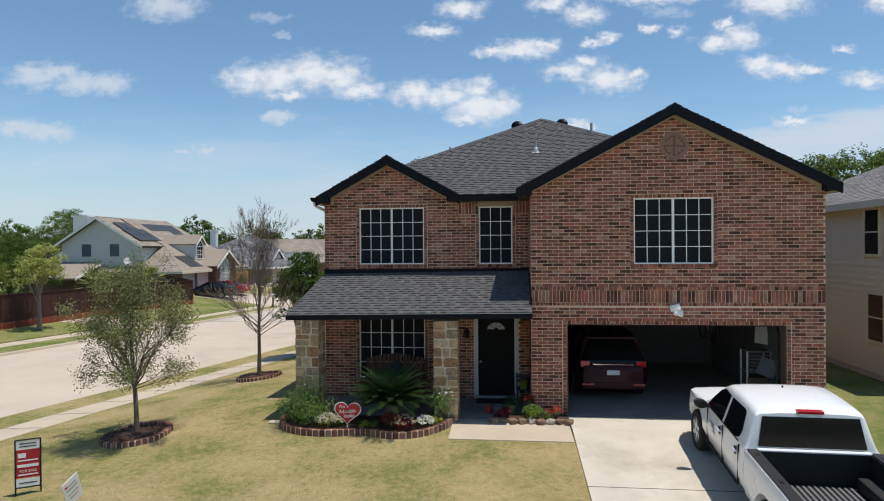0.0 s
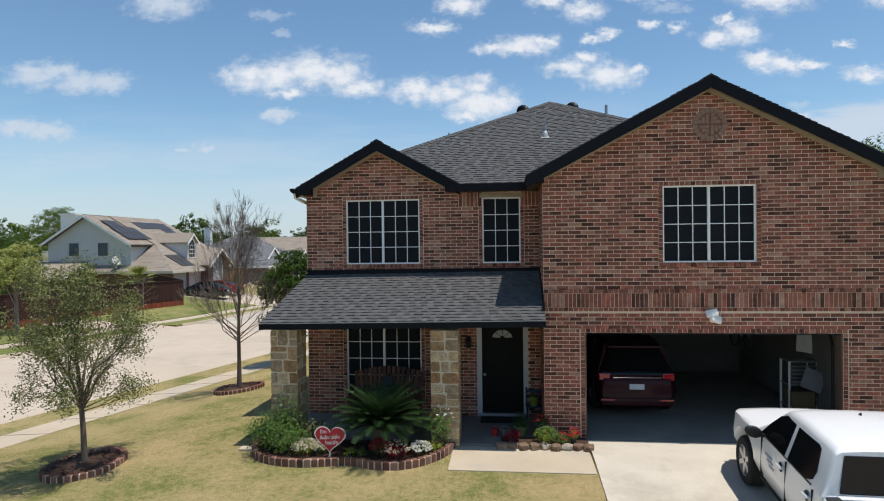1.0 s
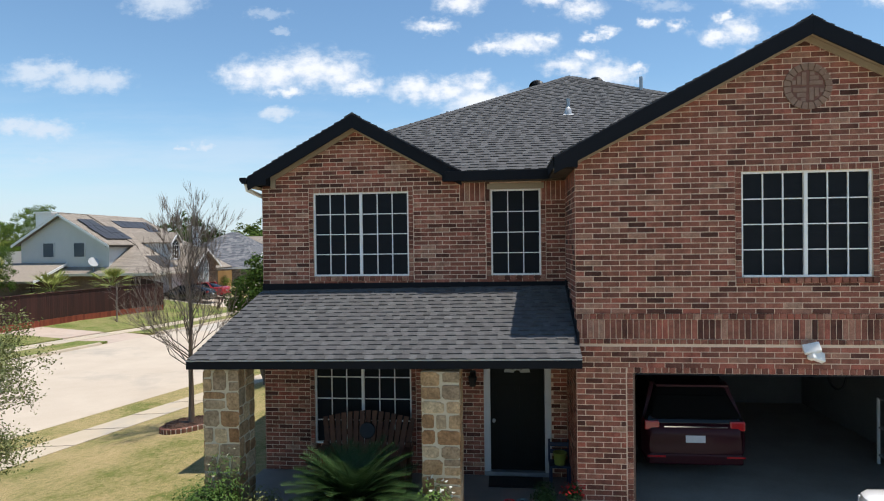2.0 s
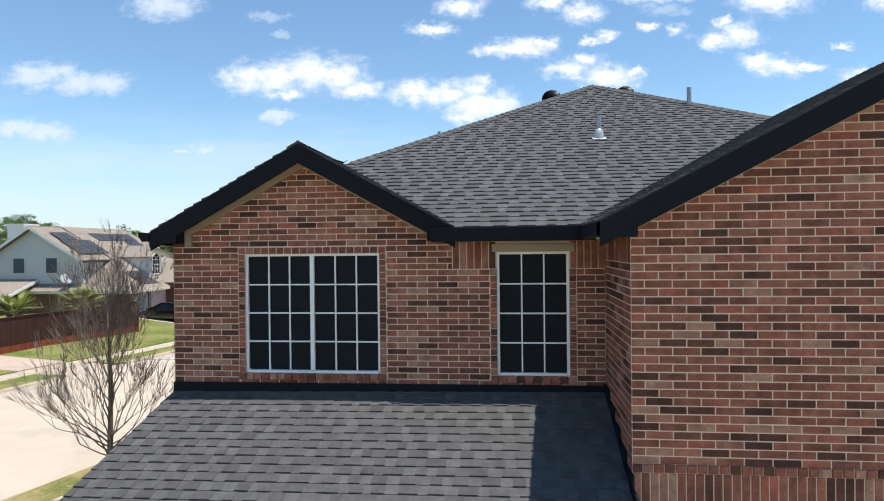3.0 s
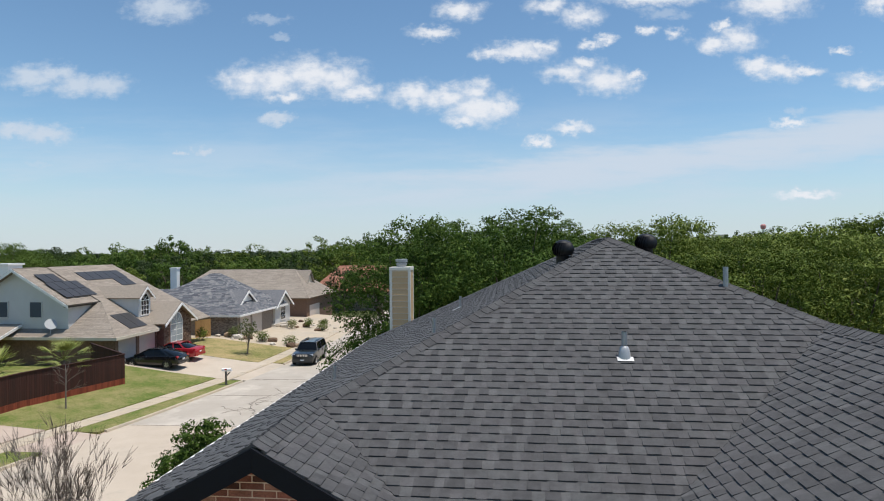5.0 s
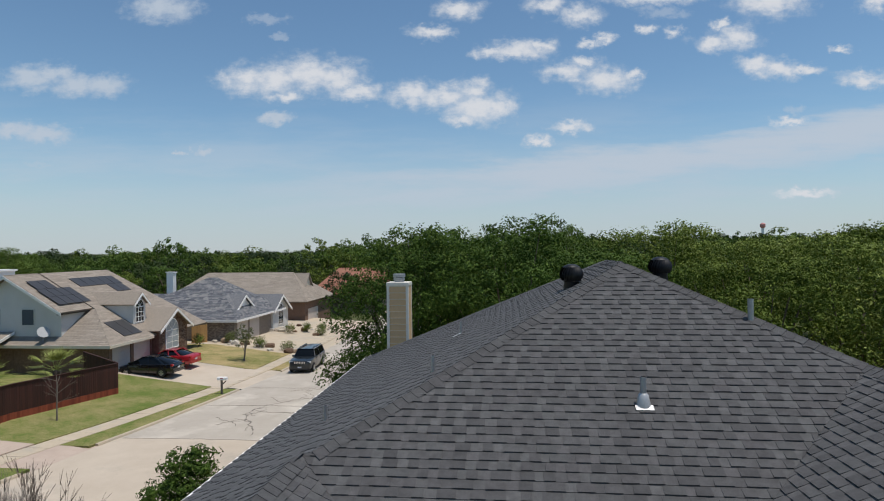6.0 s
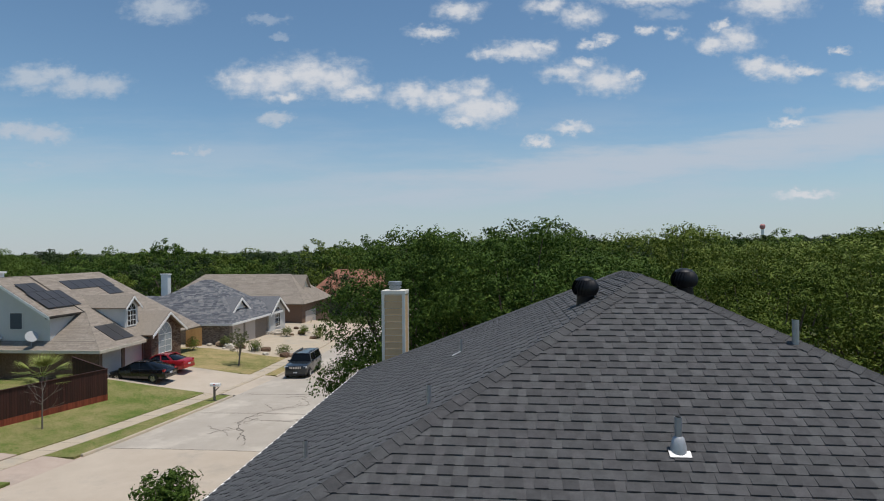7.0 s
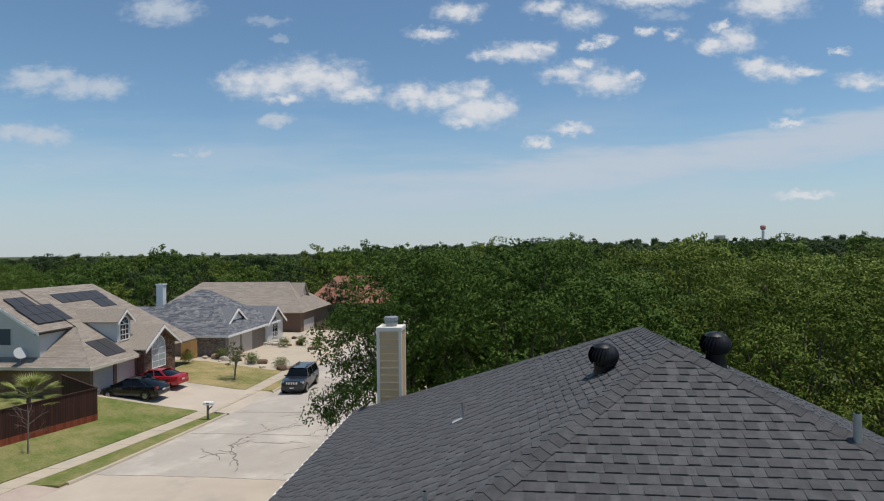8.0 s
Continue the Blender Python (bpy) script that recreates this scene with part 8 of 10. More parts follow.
# pale two-storey house across the street
H1Z = 0.0
M_grey_wall = surf("pale_grey_siding", (0.56, 0.55, 0.525), (0.64, 0.63, 0.60), 1.2, 40, 0.75, 0.05)
M_brown_deck = surf("brown_roof_deck", (0.16, 0.135, 0.11), (0.22, 0.19, 0.155), 5, 60, 0.9, 0.2)
M_brown_sh = pieces("weathered_brown_shingle", [(0, (0.265, 0.223, 0.182)), (0.5, (0.30, 0.255, 0.208)), (1, (0.34, 0.29, 0.24))], blotch=0.25)
M_far_brick = pieces("brown_far_brick", [(0, (0.09, 0.05, 0.035)), (0.5, (0.19, 0.115, 0.08)), (1, (0.32, 0.23, 0.17))], blotch=0.4)
M_gar_door = surf("pinkish_garage_door", (0.52, 0.45, 0.40), (0.60, 0.53, 0.475), 2, 40, 0.6, 0.03)
M_solar = surf("solar_panel", (0.035, 0.033, 0.034), (0.055, 0.052, 0.052), 3, 40, 0.5, 0.02, coat=0.2)
# Near-black colour that stands in for the shade under an eave.
M_eave_shade = surf("eave_shade_dark", (0.02, 0.015, 0.012), (0.035, 0.03, 0.025), 4, 40, 0.8, 0.05)
h1 = thing("house_with_solar_panels", "pale grey two-storey house with a brown roof and solar panels", "house", (-38, 60, H1Z), world=True)
GXW = -30.15
g = Geo()
holed_wall(g, 54.4, 59.8, -1.0, 2.2, [(54.75, 57.0, -0.5, 1.95), (57.35, 59.6, -0.5, 1.95)], lambda u, z, t: (GXW - t, u, z), 0.2)
part("wall", g, M_far_brick, h1, "brown brick garage front")
for a, b in ((54.75, 57.0), (57.35, 59.6)):
    d = part("garage_door", Geo().box(GXW - 0.12, GXW - 0.08, a, b, -0.4, 1.95), M_gar_door, h1, "pinkish cream garage door")
    for i in range(4):
        part("door_section", Geo().box(GXW - 0.08, GXW - 0.06, a + 0.03, b - 0.03, -0.38 + i * 0.585, 0.17 + i * 0.585), M_gar_door, d)
part("wall", Geo().box(-45, GXW - 0.2, 54.4, 54.6, -1.2, 2.2), M_far_brick, h1, "brown brick end wall")
part("wall", Geo().box(-45, -44.8, 54.6, 67.5, -1.2, 4.0), M_grey_wall, h1)
part("wall", Geo().box(-31.5, -31.3, 59.8, 63.0, -1.0, 2.4), M_far_brick, h1, "brick wall beside the entrance")
# lower hip roof, long street slope and the gabled upper storey
lo, sl = 2.2, 0.6
RIDX, RIDZ = -38.4, 7.2
roof_on(h1, [(-45.2, 53.9, lo - 0.1), (-29.75, 53.9, lo - 0.1), (-30.65, 54.8, lo + 0.44), (-45.2, 54.8, lo + 0.44)], M_brown_deck, M_brown_sh, 6, "front strip of the lower brown roof", 0.2, 0.7)
roof_on(h1, [(-34.2, 54.8, lo + 0.44), (-30.65, 54.8, lo + 0.44), (-33.6, 57.75, 4.41), (-34.2, 57.75, 4.41)], M_brown_deck, M_brown_sh, 16, "hip of the lower brown roof", 0.2, 0.7)
roof_on(h1, [(-29.75, 53.9, lo - 0.1), (-29.75, 68.2, lo - 0.1), (RIDX, 66.0, RIDZ), (RIDX, 57.75, RIDZ), (-33.6, 57.75, 4.41)], M_brown_deck, M_brown_sh, 7, "long street-side slope of the brown roof", 0.2, 0.7)
roof_on(h1, [(-33.85, 54.3, 4.47), (-33.85, 57.75, 4.47), (RIDX, 57.75, RIDZ), (RIDX, 54.3, RIDZ)], M_brown_deck, M_brown_sh, 8, "upper slope beside the gable", 0.2, 0.7)
roof_on(h1, [(-42.7, 66, 4.55), (-42.7, 54.3, 4.55), (RIDX, 54.3, RIDZ), (RIDX, 66.0, RIDZ)], M_brown_deck, M_brown_sh, 9, "back slope of the brown roof", 0.3, 0.8)
roof_on(h1, [(-29.75, 68.2, lo - 0.1), (-44.4, 68.2, lo - 0.1), (RIDX, 66.0, RIDZ)], M_brown_deck, M_brown_sh, 10, "end slope of the brown roof", 0.3, 0.8)
g = Geo().prism([(-42.2, 54.8, 2.3), (-34.2, 54.8, 2.3), (-34.2, 54.8, 4.55), (RIDX, 54.8, 7.02), (-42.2, 54.8, 4.65)], (0, 0.2, 0))
uw = part("wall", g, M_grey_wall, h1, "pale grey gable wall")
part("wall", Geo().box(-34.4, -34.2, 55.0, 57.8, 2.3, 4.5), M_grey_wall, h1, "pale grey return wall")
for x in (-39.65, -36.85):
    simple_window(h1, (x, 54.79, 3.5), (1, 0, 0), (0, -1, 0), 0.95, 1.15, 1, 1, M_grey_wall, plain("blind_behind_glass", (0.085, 0.10, 0.125), 0.15), "dark window in the gable")
for x0, z0, x1, z1 in ((-33.85, 4.45, RIDX, RIDZ), (-42.7, 4.53, RIDX, RIDZ)):
    part("barge_board", Geo().prism([(x0, 54.26, z0 - 0.02), (x1, 54.26, z1 - 0.02), (x1, 54.26, z1 - 0.24), (x0, 54.26, z0 - 0.24)], (0, 0.04, 0)), M_white, h1, "white barge board")
part("eave_underside", Geo().box(-34.2, -33.88, 54.3, 57.6, 4.28, 4.34), M_eave_shade, h1)
part("fascia", Geo().box(-29.74, -29.7, 53.9, 59.4, lo - 0.3, lo - 0.08), M_siding, h1, "cream fascia board")
part("fascia", Geo().box(-45.2, -29.72, 53.86, 53.9, lo - 0.3, lo - 0.08), M_siding, h1, "cream fascia board")


def slope_panel(owner, y0, y1, s0, s1, nx, ny):
    """Solar panels on the long slope; s: metres down from the ridge."""
    d = Vector((1, 0, -sl)).normalized()
    n = Vector((sl, 0, 1)).normalized()
    o = Vector((RIDX, 0, RIDZ))
    for i in range(nx):
        for j in range(ny):
            a, b = lerp(y0, y1, i / nx) + 0.02, lerp(y0, y1, (i + 1) / nx) - 0.02
            p, q = lerp(s0, s1, j / ny) + 0.02, lerp(s0, s1, (j + 1) / ny) - 0.02
            pts = [o + d * s + Vector((0, y, 0)) + n * 0.10 for s, y in ((p, a), (q, a), (q, b), (p, b))]
            part("panel", Geo().prism(pts, n * 0.04), M_solar, owner)


sp = thing("solar_array", "black solar panels on the brown roof", "solar panels", (-36.5, 56.5, 6.0), world=True, group="solar arrays")
slope_panel(sp, 55.2, 57.2, 1.1, 2.3, 2, 1)
slope_panel(sp, 55.0, 58.5, 2.3, 4.5, 4, 2)
sp = thing("solar_array", "black solar panels below the ridge", "solar panels", (-37.0, 62, 6.5), world=True, group="solar arrays")
slope_panel(sp, 59.7, 65.2, 1.1, 2.4, 5, 1)
slope_panel(sp, 63.0, 65.0, 2.4, 3.6, 2, 1)
sp = thing("solar_array", "small black solar panel above the garage", "solar panels", (-31.2, 57.5, 3.0), world=True, group="solar arrays")
slope_panel(sp, 56.4, 58.7, 7.4, 9.4, 2, 1)
# dormer with an arched window
DX, DY = -31.3, 59.92
dm = part("dormer", Geo().prism([(DX, DY - 0.85, 2.6), (DX, DY + 0.85, 2.6), (DX, DY + 0.85, 4.7), (DX, DY, 5.42), (DX, DY - 0.85, 4.7)], (-3.2, 0, 0)), M_grey_wall, h1, "dormer with an arched window")
for y0 in (DY - 1.1, DY + 1.1):
    g = Geo()
    slab_roof(g, [(DX + 0.25, y0, 4.65), (DX + 0.25, DY, 5.6), (-35.8, DY, 5.6), (-35.8, y0, 4.65)], 0.1)
    part("dormer_roof", g, M_brown_sh, dm)
    part("dormer_barge", Geo().prism([(DX + 0.27, y0, 4.57), (DX + 0.27, DY, 5.52), (DX + 0.27, DY, 5.34), (DX + 0.27, y0, 4.39)], (0.04, 0, 0)), M_white, dm)
simple_window(h1, (DX + 0.01, DY, 3.2), (0, 1, 0), (1, 0, 0), 1.05, 1.15, 3, 3, M_white, M_glass, "white arched dormer window", True)
# brick gable with a tall arched window
AX, AY = -29.6, 62.1
ag = part("entrance_gable", Geo().prism([(AX, AY - 2.2, -1.2), (AX, AY + 2.2, -1.2), (AX, AY + 2.2, 2.55), (AX, AY, 3.9), (AX, AY - 2.2, 2.55)], (-1.5, 0, 0)), M_far_brick, h1, "brown brick gable with a tall arched window")
rb = random.Random(19)
bw = Geo()
for j in range(62):
    z = -0.6 + j * 0.078
    half = 2.15 if z < 2.5 else 2.15 * (3.85 - z) / 1.35
    n = int(half * 2 / 0.21)
    for i in range(n):
        y = AY - half + i * 0.21 + (0.1 if j % 2 else 0)
        if y + 0.2 < AY + half and not (abs(y + 0.1 - AY + 0.3) < 1.15 and 0.6 < z < 3.0):
            bw.box(AX, AX + 0.012, y + 0.006, y + 0.2, z + 0.005, z + 0.073)
part("brickwork", bw, M_far_brick, ag, kind="stuff")
for y0 in (AY - 2.6, AY + 2.6):
    g = Geo()
    slab_roof(g, [(AX + 0.35, y0, 2.45), (AX + 0.35, AY, 4.12), (-33.5, AY, 4.12), (-33.5, y0, 2.45)], 0.12)
    part("gable_roof", g, M_brown_sh, ag)
    part("gable_barge", Geo().prism([(AX + 0.37, y0, 2.37), (AX + 0.37, AY, 4.04), (AX + 0.37, AY, 3.82), (AX + 0.37, y0, 2.15)], (0.05, 0, 0)), M_white, ag, "white barge board")
simple_window(h1, (AX + 0.01, AY - 0.3, 0.75), (0, 1, 0), (1, 0, 0), 1.8, 1.45, 2, 3, M_white, plain("curtained_glass", (0.36, 0.40, 0.42), 0.15), "tall white arched window", True)
for x, y, z, r in ((-42.6, 58.6, 6.0, 0.75),):
    part("chimney", Geo().box(x - r, x + r, y - r, y + r, 3.5, z + 1.4), M_white, h1, "white chimney")
    part("chimney_cap", Geo().box(x - r - 0.12, x + r + 0.12, y - r - 0.12, y + r + 0.12, z + 1.4, z + 1.55), M_white, h1)
g = Geo().lathe([(0.42, 0.16), (0.29, 0.07), (0.12, 0.012), (0, 0)], 20, pose(-35.2, 54.2, 3.0, 62, 0, 55))
part("satellite_dish", g, surf("grey_dish_paint", (0.40, 0.40, 0.40), (0.50, 0.50, 0.50), 4, 50, 0.6, 0.03), h1, "white satellite dish", smooth=True)
part("dish_arm", Geo().tube([(-35.2, 54.2, 2.3), (-35.2, 54.25, 2.95)], 0.03, 6), M_metal, h1)
part("patio_roof", Geo().prism([(-43.0, 51.0, 1.5), (-38.0, 51.0, 1.5), (-38.0, 54.75, 2.85), (-43.0, 54.75, 2.85)], (0, 0, 0.15)), M_brown_sh, h1, "shed roof over a patio")
for x in (-42.7, -38.3):
    part("patio_post", Geo().box(x - 0.08, x + 0.08, 51.2, 51.36, -1.0, 1.5), M_fence_top, h1)
part("patio_fascia", Geo().prism([(-37.98, 51.0, 1.45), (-37.98, 54.75, 2.8), (-37.98, 54.75, 3.02), (-37.98, 51.0, 1.67)], (0.05, 0, 0)), M_white, h1)

# grey-roofed single-storey house
h2 = thing("grey_roofed_house", "single-storey brick house with a blue-grey shingle roof and white gables", "house", (-36, 79, -0.4), world=True)
M_h2_sh = pieces("blue_grey_shingle", [(0, (0.085, 0.09, 0.105)), (0.35, (0.13, 0.135, 0.15)), (0.7, (0.19, 0.19, 0.195)), (1, (0.25, 0.245, 0.24))], blotch=0.35)
M_h2_deck = surf("blue_grey_deck", (0.10, 0.105, 0.115), (0.15, 0.155, 0.165), 5, 60, 0.9, 0.2)
M_h2_brick = pieces("grey_tan_brick", [(0, (0.16, 0.13, 0.11)), (0.5, (0.27, 0.22, 0.18)), (1, (0.38, 0.33, 0.28))], blotch=0.4)
HX0, HX1, HY0, HY1, HE = -41.5, -28.6, 71.6, 84.2, 2.0
g = Geo().box(HX0, HX1, HY0, HY1, -1.2, HE)
w2 = part("wall", g, M_h2_brick, h2, "grey-tan brick wall")
rows = Geo()
rb = random.Random(9)
for j in range(30):
    for i in range(44):
        u = HX1 - 4.4 + i * 0.2 + (0.1 if j % 2 else 0)
        if u + 0.19 < HX1:
            rows.box(u + 0.005, u + 0.19, HY0 - 0.015, HY0 + 0.0, -0.6 + j * 0.088, -0.6 + j * 0.088 + 0.078)
part("brickwork", rows, M_h2_brick, w2, kind="stuff")
HRX0, HRX1, HRY, HRZ = -34.6, -33.5, 78.0, 5.9
roof_on(h2, [(HX0 - 0.5, HY0 - 0.5, HE - 0.1), (HX1 + 0.5, HY0 - 0.5, HE - 0.1), (HRX1, HRY, HRZ), (HRX0, HRY, HRZ)], M_h2_deck, M_h2_sh, 11, "blue-grey roof slope", 0.2, 0.45)
roof_on(h2, [(HX1 + 0.5, HY0 - 0.5, HE - 0.1), (HX1 + 0.5, HY1 + 0.5, HE - 0.1), (HRX1, HRY, HRZ)], M_h2_deck, M_h2_sh, 12, "blue-grey roof slope", 0.2, 0.45)
roof_on(h2, [(HX1 + 0.5, HY1 + 0.5, HE - 0.1), (HX0 - 0.5, HY1 + 0.5, HE - 0.1), (HRX0, HRY, HRZ), (HRX1, HRY, HRZ)], M_h2_deck, M_h2_sh, 13, "blue-grey roof slope", 0.3, 0.6)
part("fascia", Geo().box(HX0 - 0.5, HX1 + 0.5, HY0 - 0.54, HY0 - 0.5, HE - 0.3, HE - 0.08), M_white, h2, "white fascia board")
part("fascia", Geo().box(HX1 + 0.5, HX1 + 0.54, HY0 - 0.5, HY1 + 0.5, HE - 0.3, HE - 0.08), M_white, h2, "white fascia board")
for a, b in ((72.2, 74.7), (75.2, 77.7)):
    part("garage_door", Geo().box(HX1, HX1 + 0.04, a, b, -0.6, 1.6), M_gar_door, h2, "cream garage door")
SGX, SGY = -29.5, 75.9
sg = part("small_gable", Geo().prism([(SGX, SGY - 2.4, 2.4), (SGX, SGY + 2.4, 2.4), (SGX, SGY, 3.9)], (-0.2, 0, 0)), M_white, h2, "small white gable on the roof")
for y0 in (SGY - 2.8, SGY + 2.8):
    g = Geo()
    slab_roof(g, [(SGX + 0.25, y0, 2.45), (SGX + 0.25, SGY, 4.2), (-33, SGY, 4.2), (-33, y0, 2.45)], 0.1)
    part("gable_roof", g, M_h2_sh, sg)
    part("gable_barge", Geo().prism([(SGX + 0.27, y0, 2.37), (SGX + 0.27, SGY, 4.12), (SGX + 0.27, SGY, 3.85), (SGX + 0.27, y0, 2.1)], (0.05, 0, 0)), M_white, sg)
EGX, EGY = -28.4, 83.7
eg = part("end_gable", Geo().prism([(EGX, EGY - 2.5, -1.2), (EGX, EGY + 2.5, -1.2), (EGX, EGY + 2.5, 1.9), (EGX, EGY, 3.45), (EGX, EGY - 2.5, 1.9)], (-3.0, 0, 0)), M_grey_wall, h2, "pale gable with an arched window")
for y0 in (EGY - 2.9, EGY + 2.9):
    g = Geo()
    slab_roof(g, [(EGX + 0.35, y0, 1.8), (EGX + 0.35, EGY, 3.65), (-35, EGY, 3.65), (-35, y0, 1.8)], 0.12)
    part("gable_roof", g, M_h2_sh, eg)
    part("gable_barge", Geo().prism([(EGX + 0.37, y0, 1.72), (EGX + 0.37, EGY, 3.57), (EGX + 0.37, EGY, 3.3), (EGX + 0.37, y0, 1.45)], (0.05, 0, 0)), M_white, eg, "white barge board")
simple_window(h2, (EGX + 0.01, EGY, 0.1), (0, 1, 0), (1, 0, 0), 1.5, 1.5, 3, 3, M_white, M_glass, "white arched window", True)
roof_on(h2, [(-50, 71.4, 1.9), (-39.5, 71.4, 1.9), (-37.0, 76.0, 4.2), (-50, 76.0, 4.2)], M_h2_deck, M_h2_sh, 23, "lower blue-grey roof slope", 0.25, 0.6)
part("wall", Geo().box(-50, -41.5, 71.9, 80, -1.2, 1.9), M_h2_brick, h2, "grey-tan brick wing")
roof_on(h2, [(-37.0, 80.6, 1.9), (-50, 80.6, 1.9), (-50, 76.0, 4.2), (-37.0, 76.0, 4.2)], M_h2_deck, M_h2_sh, 24, "lower blue-grey roof slope", 0.3, 0.6)
part("chimney", Geo().box(-38.7, -37.95, 76.6, 77.25, 2.5, 6.5), M_white, h2, "white sided chimney")
part("chimney_cap", Geo().box(-38.78, -37.87, 76.52, 77.33, 6.5, 6.62), M_white, h2)
t = thing("side_gate", "honey coloured wooden gate between houses", "gate", (-31.4, 69.9, -0.3), 60)
for i in range(10):
    part("board", Geo().box(-0.85 + i * 0.17, -0.69 + i * 0.17, -0.02, 0.02, 0, 1.9), surf("honey_wood", (0.34, 0.19, 0.07), (0.44, 0.26, 0.10), 5, 40, 0.7, 0.1, random_amount=0.3) if i == 0 else bpy.data.materials["honey_wood"], t)
for z in (0.3, 1.6):
    part("rail", Geo().box(-0.85, 0.85, 0.02, 0.06, z, z + 0.09), bpy.data.materials["honey_wood"], t)

# brown- and red-roofed houses further on
for nm, lab, x0, x1, y0, y1, e, rz_, deck, sh, wl in (("brown_roofed_house", "brick house with a wide brown roof beyond the grey one", -48, -28.2, 92.0, 104.0, 2.1, 5.7, M_brown_deck, M_brown_sh, M_far_brick), ("red_roofed_house", "house with a terracotta coloured roof far down the street", -34, -21.0, 112.0, 124.0, 1.6, 5.7, surf("terracotta_deck", (0.26, 0.11, 0.07), (0.33, 0.15, 0.10), 5, 60, 0.9, 0.2), pieces("terracotta_shingle", [(0, (0.27, 0.12, 0.08)), (1, (0.38, 0.19, 0.13))], blotch=0.3), M_h2_brick)):
    hh = thing(nm, lab, "house", ((x0 + x1) / 2, (y0 + y1) / 2, -0.8), world=True)
    part("wall", Geo().box(x0, x1, y0, y1, -1.8, e), wl, hh)
    xm, ym, run = (x0 + x1) / 2, (y0 + y1) / 2, (y1 - y0) / 2
    A, B = (x0 + run * 0.55, ym, rz_), (x1 - run * 0.62, ym, rz_)
    roof_on(hh, [(x0 - 0.5, y0 - 0.5, e - 0.1), (x1 + 0.5, y0 - 0.5, e - 0.1), B, A], deck, sh, 15, "front roof slope", 0.25, 0.8)
    roof_on(hh, [(x1 + 0.5, y0 - 0.5, e - 0.1), (x1 + 0.5, y1 + 0.5, e - 0.1), B], deck, sh, 16, "end roof slope", 0.25, 0.8)
    roof_on(hh, [(x1 + 0.5, y1 + 0.5, e - 0.1), (x0 - 0.5, y1 + 0.5, e - 0.1), A, B], deck, sh, 17, "back roof slope", 0.3, 0.8)
    roof_on(hh, [(x0 - 0.5, y1 + 0.5, e - 0.1), (x0 - 0.5, y0 - 0.5, e - 0.1), A], deck, sh, 18, "end roof slope", 0.3, 0.8)
    part("garage_door", Geo().box(x1, x1 + 0.05, y0 + 1.2, y0 + 5.5, -1.2, 0.9), M_gar_door, hh, "pale garage door")
    gp = part("front_gable", Geo().prism([(x1 - 1.6, y0 + 4, e + 1.0), (x1 - 1.6, y0 + 8, e + 1.0), (x1 - 1.6, y0 + 6, rz_ - 0.3)], (-2.0, 0, 0)), M_siding, hh, "cream gable in the roof")
    for yy in (y0 + 3.7, y0 + 8.3):
        g = Geo()
        slab_roof(g, [(x1 - 1.3, yy, e + 0.85), (x1 - 1.3, y0 + 6, rz_ - 0.1), (x1 - 7, y0 + 6, rz_ - 0.1), (x1 - 7, yy, e + 0.85)], 0.1)
        part("gable_roof", g, sh, gp)


# ---------------------------------------------------------------- fence, mailbox, street things
def fence_run(pts, h, label, split=0.28):
    t = thing("board_fence", label, "fence", (*pts[0], far_lot_z(*pts[0])), world=True, group="red fences")
    for (ax, ay), (bx, by) in zip(pts, pts[1:]):
        n = int(math.hypot(bx - ax, by - ay) / 0.145)
        for i in range(n):
            p, q = i / n, (i + 0.95) / n
            x0, y0, x1, y1 = lerp(ax, bx, p), lerp(ay, by, p), lerp(ax, bx, q), lerp(ay, by, q)
            z = far_lot_z(x0, y0) - 0.03
            part("board", Geo().beam((x0, y0, z + split + (h - split) / 2), (x1, y1, z + split + (h - split) / 2), 0.022, h - split), M_fence_top, t)
            part("kick_board", Geo().beam((x0, y0, z + split / 2), (x1, y1, z + split / 2), 0.03, split - 0.01), M_fence, t)
        za, zb = far_lot_z(ax, ay) - 0.03 + h, far_lot_z(bx, by) - 0.03 + h
        part("cap_rail", Geo().beam((ax, ay, za), (bx, by, zb), 0.12, 0.04), M_fence_top, t)
    return t


fence_run([(-29.3, 44.6), (-27.1, 50.9)], 2.05, "red-stained board fence beside a lawn", 0.42)
fence_run([(-31.6, 26.5), (-30.0, 33.0), (-29.3, 44.6)], 2.05, "red-stained board fence beside a lawn", 0.42)
fence_run([(-27.1, 50.9), (-30.6, 52.3)], 2.05, "red-stained board fence returning to a house", 0.42)

t = thing("mailbox", "grey metal mailbox on a wooden post by the kerb", "mailbox", (-20.95, 53.1, road_z(53) + 0.13))
part("post", Geo().box(-0.06, 0.06, -0.06, 0.06, -0.1, 0.95), M_bark_pale, t, bevel=0.01)
part("bracket", Geo().beam((-0.05, 0, 0.55), (0.3, 0, 0.88), 0.07, 0.07), M_bark_pale, t)
g = Geo().loft([[(x, 0.11 * math.cos(math.pi * i / 8), 0.98 + 0.1 + 0.1 * math.sin(math.pi * i / 8)) for i in range(9)] + [(x, -0.11, 0.96), (x, 0.11, 0.96)] for x in (-0.28, 0.42)])
part("box", g, M_white, t, smooth=True)
part("flag", Geo().box(-0.05, 0.12, -0.125, -0.112, 1.05, 1.12), M_red_sign, t)

